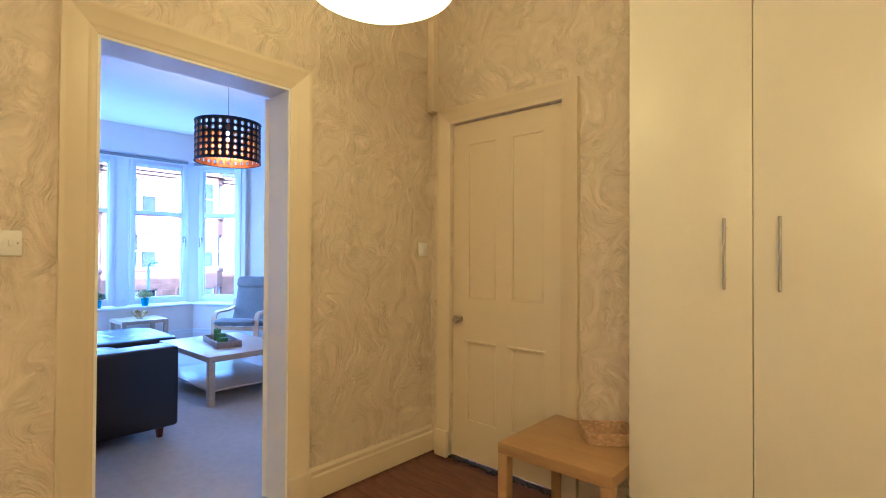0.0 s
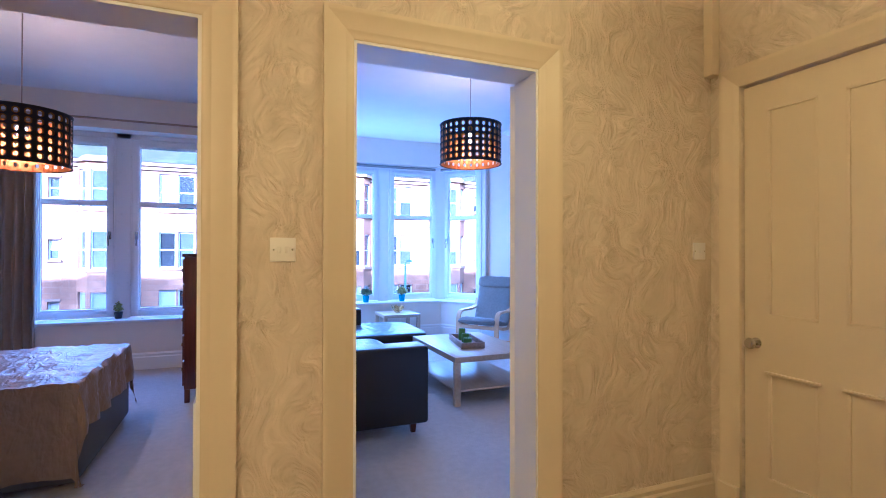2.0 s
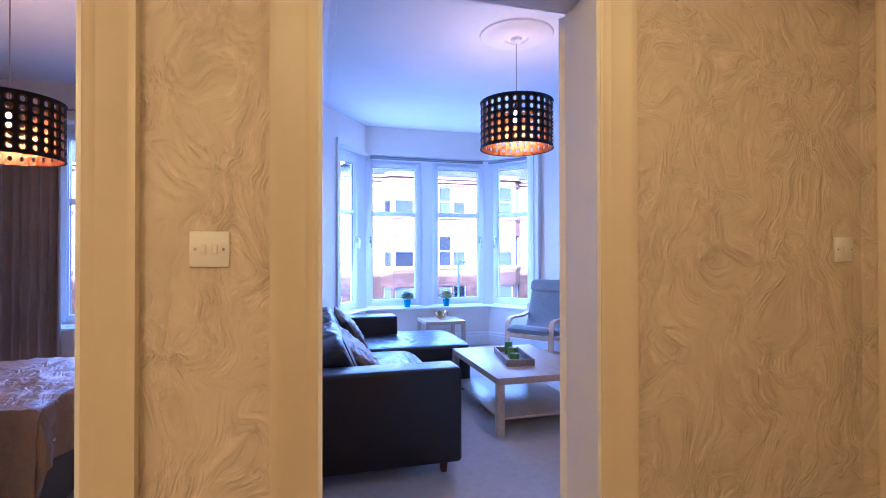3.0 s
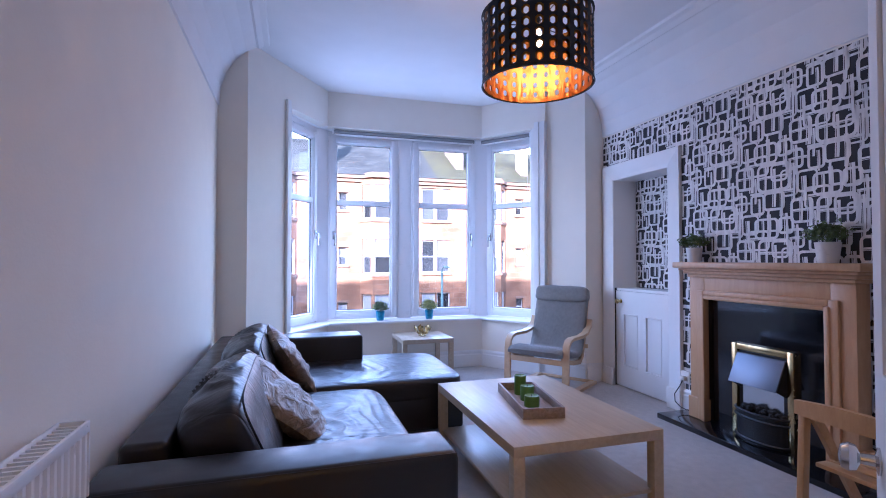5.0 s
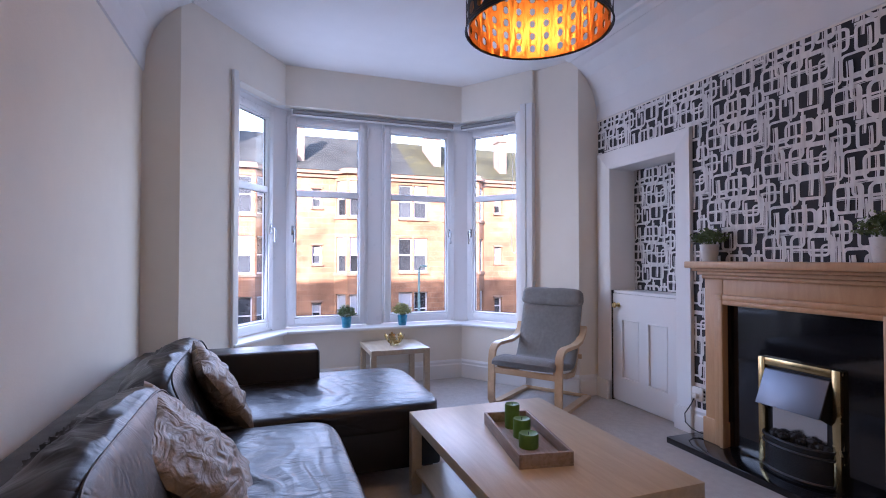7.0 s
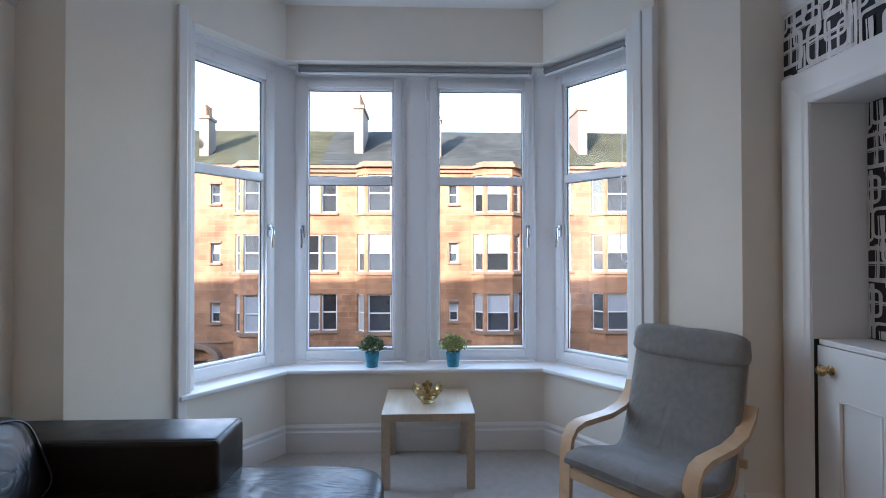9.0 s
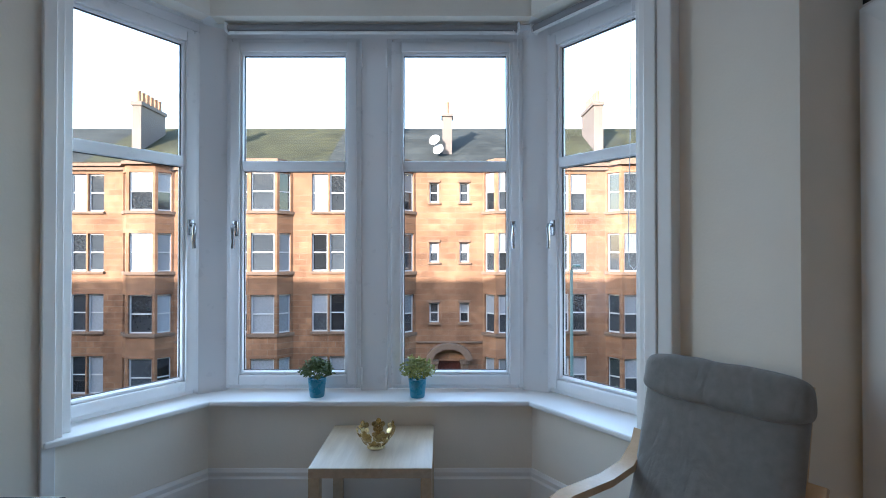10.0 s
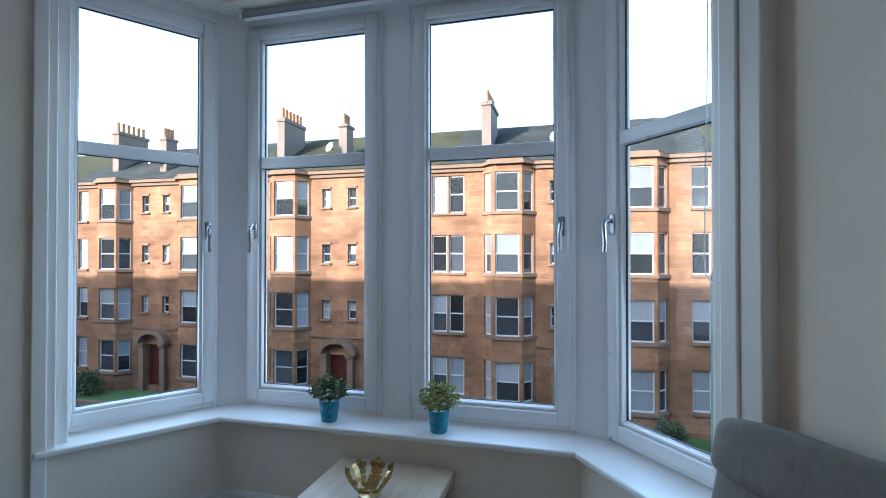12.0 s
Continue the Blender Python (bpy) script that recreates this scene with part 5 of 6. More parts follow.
    bm.faces.new(hi)
    bmesh.ops.recalc_face_normals(bm, faces=bm.faces)
    part("roof", bm, MOSS if k % 2 else SLATE, ob, "mossy tiled roof" if k % 2 else "grey slate roof", smooth=False)
    # chimney stacks
    for y, x, w in ((mid - 4.5, -2.3, 2.4), (mid - 0.1, -1.1, 0.9)):
        bm = bmesh.new()
        box(bm, x - w / 2, x + w / 2, y - 0.26, y + 0.26, H - 0.3, H + 3.6 if w > 2 else H + 2.8, 0.02)
        box(bm, x - w / 2 - 0.08, x + w / 2 + 0.08, y - 0.33, y + 0.33, (H + 3.4) if w > 2 else H + 2.65, (H + 3.62) if w > 2 else H + 2.82, 0.02)
        ch = part("chimney", bm, CHIMNEYSTONE, ob, smooth=False)
        npots = 6 if w > 2 else 3
        for i in range(npots):
            bm = bmesh.new()
            lathe(bm, [(0.13, 0), (0.11, 0.55), (0.13, 0.58), (0.13, 0.65)], 10, Matrix.Translation((x - w / 2 + (i + 0.5) * w / npots, y, (H + 3.62) if w > 2 else H + 2.82)))
            part("chimney_pot", bm, POTCLAY, ch)
    return ob


for k in range(-4, 3):
    tenement(3.0 + PERIOD * k, k)

bm = bmesh.new()
quad(bm, [(-900, -900, GROUND - 0.12), (900, -900, GROUND - 0.12), (900, 900, GROUND - 0.12), (-900, 900, GROUND - 0.12)])
setting("ground", bm, ASPHALT, "dark asphalt road and ground", "ground")
for nm, x0, x1, mt, lab in (("pavement_far", -26.5, -23.7, PAVING, "grey concrete paved footway"), ("pavement_near", -14.5, -11.7, PAVING, "grey concrete paved footway"), ("garden_far", -31.0, -26.6, GRASS, "front garden lawn before the tenements"), ("garden_near", -11.6, -8.4, GRASS, "front garden lawn before the tenements")):
    bm = bmesh.new()
    box(bm, x0, x1, -70, 60, GROUND - 0.2, GROUND + (0.02 if mt is PAVING else 0.05), 0.02)
    setting(nm, bm, mt, lab, "pavement" if mt is PAVING else "lawn")
# our own building: outer walls on either side of the rooms, and the roof that shades the street
bm = bmesh.new()
box(bm, -7.5, 5.0, -70, -4.2, GROUND, 6.3)
box(bm, -7.5, 5.0, 4.7, 60, GROUND, 6.3)
box(bm, -7.2, 5.0, -4.2, 4.7, CZ + 0.9, 6.3)
box(bm, -7.2, 5.0, -4.2, 4.7, GROUND, -0.5)
prof = [(-7.9, 6.3), (5.4, 6.3), (-1.2, 10.7)]
lo = [bm.verts.new((x, -70, z)) for x, z in prof]
hi = [bm.verts.new((x, 60, z)) for x, z in prof]
for i in range(3):
    bm.faces.new((lo[i], lo[(i + 1) % 3], hi[(i + 1) % 3], hi[i]))
bm.faces.new(lo)
bm.faces.new(hi)
bmesh.ops.recalc_face_normals(bm, faces=bm.faces)
setting("house_row", bm, STONE, "red sandstone tenement row on the near side of the street", "building")


# ---- hall things ----
def panelled_leaf(W, H, panels, m, parent, thick=0.042, paint=None):
    """A door leaf with sunk panels on its front and a bead round each."""
    paint = paint or CREAM
    bm = bmesh.new()
    holed(bm, m, W, H, panels, thick)
    for a, b, c, d in panels:
        box(bm, a - 0.01, b + 0.01, c - 0.01, d + 0.01, -thick + 0.008, -0.007, m=m)
    bmesh.ops.recalc_face_normals(bm, faces=bm.faces)
    part("door_leaf", bm, paint, parent)
    for a, b, c, d in panels:
        bm = bmesh.new()
        g = 0.014
        for q in ((a, b, c, c + g), (a, b, d - g, d), (a, a + g, c + g, d - g), (b - g, b, c + g, d - g)):
            box(bm, *q, -0.008, 0.0015, 0.002, m=m)
        bmesh.ops.recalc_face_normals(bm, faces=bm.faces)
        part("panel_bead", bm, paint, parent)


def door_knob(parent, m, material, label):
    bm = bmesh.new()
    lathe(bm, [(0.026, 0), (0.026, 0.004), (0.011, 0.008), (0.010, 0.030), (0.024, 0.036), (0.028, 0.048), (0.022, 0.060), (0.006, 0.064)], 22, m)
    part("knob", bm, material, parent, label)


W, H = CUP1 - CUP0 - 0.01, CUPH - 0.02
store = thing("door_store", pose(CUP0 + 0.005, 2.556, 0.012), "closed cream gloss four-panel door with a steel knob", "door", "", "structure")
md, _ = plane_of((0, 0), (1, 0))
panelled_leaf(W, H, [(0.12, W / 2 - 0.055, 1.03, H - 0.13), (W / 2 + 0.055, W - 0.12, 1.03, H - 0.13), (0.12, W / 2 - 0.055, 0.24, 0.76), (W / 2 + 0.055, W - 0.12, 0.24, 0.76)], md, store)
door_knob(store, pose(0.062, 0.0, 0.895, 90), CHROME, "round satin steel knob")
bm = bmesh.new()
for u, v in ((0.12, 0.755), (W / 2 + 0.055, 0.755)):
    box(bm, u - 0.012, u + W / 2 - 0.175 + 0.012, v, v + 0.012, 0.0, 0.016, 0.003, m=md)
bmesh.ops.recalc_face_normals(bm, faces=bm.faces)
part("panel_ledge", bm, CREAM, store)

rag = bmesh.new()
rr = random.Random(8)
for k in range(40):
    x = CUP0 + (CUP1 - CUP0) * k / 40
    box(rag, x, x + 0.0215, 2.545 - rr.uniform(0.02, 0.05), 2.556, 0.0005, rr.uniform(0.004, 0.010))
setting("trim_threshold", rag, IRON, "frayed black draught strip under the store door", "draught strip")

# open living-room door, swung back into the room
open_door = thing("door_living", pose(-2.372, 1.452, 0.012, 0, 0, 180 - 53), "white panelled door standing open into the living room", "door", "", "structure")
W, H = 0.835, DOORH - 0.025
md, _ = plane_of((0, 0), (1, 0))
md = Matrix.Translation((0, 0.044, 0)) @ plane_of((W, 0), (0, 0))[0]
panelled_leaf(W, H, [(0.12, W / 2 - 0.05, 1.03, H - 0.13), (W / 2 + 0.05, W - 0.12, 1.03, H - 0.13), (0.12, W / 2 - 0.05, 0.24, 0.80), (W / 2 + 0.05, W - 0.12, 0.24, 0.80)], md, open_door, 0.044, WHITE)
door_knob(open_door, pose(W - 0.065, 0.044, 0.865, -90), CHROME, "chrome door knob")
door_knob(open_door, pose(W - 0.065, 0.0, 0.865, 90), CHROME, "chrome door knob")


def wardrobe():
    ob = thing("wardrobe", pose(-0.685, 2.13, 0), "tall plain white wardrobe with bar handles", "wardrobe")
    top = 2.60
    bm = bmesh.new()
    box(bm, 0.0, 1.78, 0.02, 0.405, 0.0, top, 0.002)
    part("body", bm, CABINET, ob)
    for k in range(4):
        x = k * 0.445
        bm = bmesh.new()
        box(bm, x + 0.0015, x + 0.4435, -0.001, 0.018, 0.06, top - 0.002, 0.002)
        leaf = part("door", bm, CABINET, ob)
        hx = x + (0.445 - 0.085 if k % 2 == 0 else 0.085)
        bm = bmesh.new()
        tube(bm, [(hx, -0.034, 1.205), (hx, -0.034, 1.465)], 0.006, 10)
        for z in (1.24, 1.43):
            tube(bm, [(hx, -0.001, z), (hx, -0.034, z)], 0.0045, 8)
        part("handle", bm, CHROME, leaf, "steel bar handle")


wardrobe()


def basket():
    ob = thing("wicker_basket", pose(-0.875, 2.355, 0.45, 0, 0, 38), "shallow woven seagrass basket on the side table", "basket")
    rnd = random.Random(3)
    for k in range(6):
        bm = bmesh.new()
        z, g = 0.006 + k * 0.0095, 0.004 * k / 5
        a, b = 0.105 + g * 2, 0.085 + g * 2
        pts = []
        for (x0, y0), (x1, y1) in (((-a, -b), (a, -b)), ((a, -b), (a, b)), ((a, b), (-a, b)), ((-a, b), (-a, -b))):
            for i in range(8):
                t = i / 8
                pts.append((x0 + (x1 - x0) * t + rnd.uniform(-0.0015, 0.0015), y0 + (y1 - y0) * t + rnd.uniform(-0.0015, 0.0015), z + 0.0022 * (-1) ** (i + k)))
        tube(bm, pts + [pts[0]], 0.0062, 6)
        part("woven_strand", bm, WICKER, ob)
    bm = bmesh.new()
    box(bm, -0.10, 0.10, -0.08, 0.08, 0.001, 0.008)
    part("bottom", bm, WICKER, ob)


basket()


def switch(y, z, w, label):
    ob = thing("light_switch", pose(HX, y, z), label, "light switch", "wall switches")
    bm = bmesh.new()
    box(bm, 0.0, 0.009, -w / 2, w / 2, -0.045, 0.045, 0.003)
    part("plate", bm, PLASTIC, ob)
    n = 2 if w > 0.088 else 1
    for k in range(n):
        y0 = (k - (n - 1) / 2) * 0.026
        bm = bmesh.new()
        box(bm, 0.009, 0.014, y0 - 0.006, y0 + 0.006, -0.012, 0.012, 0.002)
        part("rocker", bm, PLASTIC, ob)
    for s in (-1, 1):
        bm = bmesh.new()
        lathe(bm, [(0.003, 0), (0.003, 0.0012)], 8, pose(0.009, s * 0.033, 0, 0, 90))
        part("screw", bm, CHROME, ob)


switch(0.34, 1.36, 0.092, "white double light switch between the doors")
switch(2.447, 1.36, 0.086, "white wall plate beside the store door")
bm = bmesh.new()
box(bm, HX, HX + 0.055, 2.485, 2.54, 2.29, CZ, 0.004)
setting("trim_pipe_casing", bm, CREAM, "cream painted boxed pipe in the corner", "pipe casing")

# ---- living room things ----


def radiator(m, L, z1, label, gap=0.0):
    ob = thing("radiator", m, label, "radiator", "panel radiators")
    z0 = 0.15
    bm = bmesh.new()
    n = int(L / 0.033)
    prof = []
    for i in range(n):
        x = i * L / n
        prof += [(x, 0.088), (x + 0.009, 0.098), (x + 0.022, 0.098), (x + 0.031, 0.088)]
    prof += [(L, 0.088), (L, 0.06), (0, 0.06)]
    prism(bm, [(x, y) for x, y in prof][::-1], z0 + 0.02, z1 - 0.02)
    bmesh.ops.recalc_face_normals(bm, faces=bm.faces)
    part("front_panel", bm, UPVC, ob, smooth=False)
    bm = bmesh.new()
    box(bm, 0.002, L - 0.002, 0.03, 0.045, z0 + 0.02, z1 - 0.03, 0.004)
    part("back_panel", bm, UPVC, ob)
    bm = bmesh.new()
    for k in range(int(L / 0.025)):
        x = 0.01 + k * 0.025
        box(bm, x, x + 0.008, 0.03, 0.094, z1 - 0.022, z1 - 0.008)
    box(bm, -0.004, L + 0.004, 0.090, 0.100, z1 - 0.03, z1, 0.003)
    box(bm, -0.004, L + 0.004, 0.026, 0.034, z1 - 0.03, z1, 0.003)
    part("top_grille", bm, UPVC, ob)
    for x in (-0.006, L):
        bm = bmesh.new()
        box(bm, x, x + 0.006, 0.026, 0.100, z0, z1, 0.002)
        part("side_panel", bm, UPVC, ob)
    bm = bmesh.new()
    tube(bm, [(L - 0.06, 0.06, z0 + 0.03), (L - 0.06, 0.06, 0.0)], 0.008)
    part("pipe", bm, CHROME, ob)
    for x in (0.2, L - 0.2):
        bm = bmesh.new()
        box(bm, x - 0.02, x + 0.02, -gap, 0.032, z0 + 0.1, z0 + 0.5)
        part("bracket", bm, UPVC, ob)
    for o in ob.children:
        for v in o.data.vertices:
            v.co.y += gap


radiator(pose(-3.70, LY0, 0), 1.05, 0.85, "white panel radiator under the side wall")
radiator(pose(-2.50, LY0 - 0.2, 0, 0, 0, 180), 0.75, 0.74, "white panel radiator behind the bedroom door opening", 0.045)


def foliage(bm, rnd, count, r, h, size, base):
    """Many small cupped leaves in a loose, uneven tuft."""
    for _ in range(count):
        a, e = rnd.uniform(0, 2 * math.pi), rnd.uniform(-0.35, 1.5)
        d = rnd.uniform(0.35, 1.0) ** 0.6 * (0.82 + 0.25 * noise.noise(Vector((math.cos(a) * 2, math.sin(a) * 2, e * 2))))
        p = Vector((r * d * math.cos(a) * math.cos(e), r * d * math.sin(a) * math.cos(e), base + h * d * (0.4 + 0.6 * math.sin(e))))
        m = Matrix.Translation(p) @ Euler((rnd.uniform(-1.2, 1.2), rnd.uniform(-1.2, 1.2), rnd.uniform(0, 6.3))).to_matrix().to_4x4()
        s = size * rnd.uniform(0.6, 1.25)
        v = [bm.verts.new(m @ Vector(q)) for q in ((0, -s, 0), (s * 0.55, 0, s * 0.18), (0, s, 0), (-s * 0.55, 0, s * 0.18))]
        bm.faces.new((v[0], v[1], v[2]))
        bm.faces.new((v[0], v[2], v[3]))


def potted_plant(x, y, z, pot_r, pot_h, pot_mat, r, h, leaf, size, count, label, group):
    ob = thing("potted_plant", pose(x, y, z), label, "plant", group)
    bm = bmesh.new()
    lathe(bm, [(pot_r * 0.74, 0), (pot_r * 0.78, 0.004), (pot_r * 0.98, pot_h - 0.006), (pot_r, pot_h - 0.002), (pot_r * 0.97, pot_h), (pot_r * 0.92, pot_h - 0.003), (pot_r * 0.9, pot_h - 0.012)], 28)
    part("pot", bm, pot_mat, ob)
    rnd = random.Random(int(x * 1000) + int(y * 777))
    bm = bmesh.new()
    foliage(bm, rnd, count, r, h, size, pot_h)
    part("foliage", bm, leaf, ob, smooth=False)
    bm = bmesh.new()
    for _ in range(26):
        a, e = rnd.uniform(0, 6.3), rnd.uniform(0.2, 1.4)
        tube(bm, [(0, 0, pot_h - 0.015), (r * 0.4 * math.cos(a) * math.cos(e), r * 0.4 * math.sin(a) * math.cos(e), pot_h + h * 0.4 * math.sin(e)), (r * 0.85 * math.cos(a) * math.cos(e), r * 0.85 * math.sin(a) * math.cos(e), pot_h + h * 0.8 * math.sin(e))], 0.0012, 4)
    part("stems", bm, LEAF, ob)


potted_plant(-7.775, 1.925, SILL, 0.052, 0.105, BLUEPOT, 0.115, 0.125, LEAF, 0.013, 620, "bushy green plant in a turquoise pot on the window sill", "window sill plants")
potted_plant(-7.765, 2.500, SILL, 0.052, 0.105, BLUEPOT, 0.118, 0.135, LEAFLIGHT, 0.013, 640, "yellow-green bushy plant in a turquoise pot on the window sill", "window sill plants")
potted_plant(-5.355, 4.02, 1.245, 0.062, 0.115, WHITEPOT, 0.135, 0.12, LEAF, 0.013, 560, "green leafy plant in a white pot on the mantelshelf", "mantel plants")
potted_plant(-4.335, 4.02, 1.245, 0.068, 0.125, WHITEPOT, 0.150, 0.14, LEAF, 0.013, 620, "larger green leafy plant in a white pot on the mantelshelf", "mantel plants")
potted_plant(-6.96, -1.17, SILL + 0.002, 0.045, 0.075, IRON, 0.055, 0.13, LEAFLIGHT, 0.012, 260, "small spiky green plant in a dark pot on the bedroom sill", "window sill plants")


def tray():
    m = pose(-4.80, 2.275, 0.43, 0, 0, -10)
    ob = thing("candle_tray", m, "long limed-wood tray on the coffee table", "tray")
    bm = bmesh.new()
    a, b = 0.275, 0.115
    box(bm, -a, a, -b, b, 0.0, 0.010, 0.002)
    part("tray_base", bm, TRAYWOOD, ob)
    for x0, x1, y0, y1 in ((-a, a, -b, -b + 0.013), (-a, a, b - 0.013, b), (-a, -a + 0.013, -b + 0.013, b - 0.013), (a - 0.013, a, -b + 0.013, b - 0.013)):
        bm = bmesh.new()
        box(bm, x0, x1, y0, y1, 0.010, 0.058, 0.002)
        part("tray_side", bm, TRAYWOOD, ob)
    for x, y, r, h in ((-0.175, 0.0, 0.036, 0.115), (-0.045, 0.005, 0.040, 0.085), (0.075, -0.005, 0.043, 0.060)):
        c = thing("candle", m @ pose(x, y, 0.010), "green pillar candle standing in the tray", "candle", "tray candles")
        bm = bmesh.new()
        lathe(bm, [(r * 0.98, 0), (r, 0.004), (r, h - 0.006), (r * 0.93, h), (r * 0.7, h - 0.004), (r * 0.15, h - 0.008)], 26)
        part("wax", bm, CANDLE, c)
        bm = bmesh.new()
        tube(bm, [(0, 0, h - 0.01), (0.001, 0, h + 0.006)], 0.0014, 5)
        part("wick", bm, IRON, c)


tray()


def petal_bowl():
    ob = thing("petal_bowl", pose(-7.374, 2.317, 0.44), "gilt metal tealight bowl of flower petals on the side table", "bowl")
    bm = bmesh.new()
    lathe(bm, [(0.035, 0), (0.045, 0.006), (0.03, 0.010)], 20)
    part("foot", bm, BRASS, ob)
    for ring, (r, z, n, s, tilt) in enumerate(((0.060, 0.035, 6, 0.030, 50), (0.088, 0.078, 7, 0.034, 66))):
        for k in range(n):
            a = 360 / n * (k + 0.5 * ring)
            bm = bmesh.new()
            m = pose(0, 0, 0, 0, 0, a) @ Matrix.Translation((r, 0, z)) @ pose(0, 0, 0, 0, 90 - tilt + 270, 0)
            for p in range(5):
                q = m @ pose(0, 0, 0, 0, 0, p * 72)
                ring_v = [bm.verts.new(q @ Vector((s * (0.55 + 0.5 * math.cos(t)), s * 0.42 * math.sin(t), 0.004 * math.cos(t)))) for t in [2 * math.pi * i / 10 for i in range(10)]]
                bm.faces.new(ring_v)
            bmesh.ops.solidify(bm, geom=bm.faces[:], thickness=0.0012)
            part("flower", bm, BRASS, ob)


petal_bowl()


def folding_chair():
    ob = thing("folding_chair", pose(-3.70, 2.955, 0), "honey-coloured wooden folding chair", "chair")
    W = 0.42
    for x in (0.0, W):
        bm = bmesh.new()
        box(bm, x - 0.014, x + 0.014, -0.018, 0.018, 0.0, 0.67, 0.004, m=pose(0, -0.03, 0, -3))
        part("back_post", bm, BEECH, ob)
        bm = bmesh.new()
        xi = x + (0.03 if x == 0 else -0.03)
        strap(bm, [(xi, 0.005, 0.655), (xi, 0.13, 0.46), (xi, 0.42, 0.0)], 0.022, 0.036, (1, 0, 0))
        part("front_leg", bm, BEECH, ob)
    bm = bmesh.new()
    n = 12
    for z0, z1 in ((0.635, 0.69),):
        vs = []
        for i in range(n + 1):
            x = -0.025 + (W + 0.05) * i / n
            arch = 0.018 * math.sin(math.pi * i / n)
            bow = -0.02 * math.sin(math.pi * i / n)
            vs.append([bm.verts.new((x, -0.010 + bow + dy, z)) for dy, z in ((-0.012, z0), (0.012, z0), (0.012, z1 + arch), (-0.012, z1 + arch))])
        for a, b in zip(vs, vs[1:]):
            for k in range(4):
                bm.faces.new((a[k], a[(k + 1) % 4], b[(k + 1) % 4], b[k]))
        bm.faces.new(vs[0])
        bm.faces.new(vs[-1])
    bmesh.ops.recalc_face_normals(bm, faces=bm.faces)
    part("top_rail", bm, BEECH, ob)
    for k in range(5):
        bm = bmesh.new()
        box(bm, 0.02, W - 0.02, 0.03 + k * 0.078, 0.095 + k * 0.078, 0.43, 0.448, 0.004)
        part("seat_slat", bm, BEECH, ob)
    for y, z in ((-0.045, 0.22), (0.33, 0.15)):
        bm = bmesh.new()
        box(bm, 0.02, W - 0.02, y - 0.012, y + 0.012, z - 0.015, z + 0.015, 0.004)
        part("stretcher", bm, BEECH, ob)


folding_chair()


def roller_blind(m, u0, u1, label, chain):
    ob = thing("roller_blind", m, label, "blind", "roller blinds")
    # in the plane's space: u along, v up, w into the room
    bm = bmesh.new()
    tube(bm, [(u0, 2.700, 0), (u1, 2.700, 0)], 0.022, 16)
    part("rolled_fabric", bm, BLIND, ob)
    bm = bmesh.new()
    box(bm, u0 + 0.01, u1 - 0.01, 2.660, 2.676, 0.008, 0.020, 0.003)
    part("bottom_bar", bm, UPVC, ob)
    for u in (u0 - 0.008, u1 + 0.008):
        bm = bmesh.new()
        box(bm, u - 0.006, u + 0.006, 2.675, 2.728, -0.03, 0.028, 0.004)
        part("end_bracket", bm, UPVC, ob)
    if chain:
        bm = bmesh.new()
        for du in (-0.012, 0.012):
            tube(bm, [(u1 - 0.01 + du, 2.69, 0.012), (u1 - 0.01 + du * 1.6, 2.0, 0.014), (u1 - 0.01 + du * 2.4, 1.40, 0.02)], 0.0022, 6)
        tube(bm, [(u1 - 0.039, 1.40, 0.02), (u1 - 0.033, 1.34, 0.02), (u1 - 0.01, 1.315, 0.02), (u1 + 0.013, 1.34, 0.02), (u1 + 0.019, 1.40, 0.02)], 0.0022, 6)
        part("pull_chain", bm, UPVC, ob)


roller_blind(plane_of((-7.80, 0), (-7.80, 1))[0], 1.40, 3.075, "grey rolled-up roller blind over the bay window", True)
mb3 = mnl @ Matrix.Translation((0, 0, 0.125))
roller_blind(mb3, -0.10, 0.54, "grey rolled-up roller blind over the side window", True)

# socket and cable beside the fireplace
sock = thing("wall_socket", pose(-5.515, LY1 - 0.02, 0.30), "white double wall socket beside the fireplace", "socket")
bm = bmesh.new()
box(bm, -0.045, 0.045, -0.012, 0.0, -0.045, 0.045, 0.003)
part("plate", bm, PLASTIC, sock)
bm = bmesh.new()
box(bm, -0.02, 0.02, -0.045, -0.012, -0.03, 0.005, 0.006)
part("plug", bm, PLASTIC, sock)
cab = thing("power_cable", pose(-5.515, LY1 - 0.06, 0), "thin black power cable running behind the hearth", "cable")
bm = bmesh.new()
tube(bm, [(0, 0, 0.27), (-0.02, -0.01, 0.22), (-0.055, -0.03, 0.15), (-0.05, -0.03, 0.09), (0.0, -0.02, 0.055), (0.05, -0.01, 0.046), (0.09, 0.0, 0.046)], 0.004, 6)
part("cord", bm, IRON, cab)

# ---- bedroom things ----


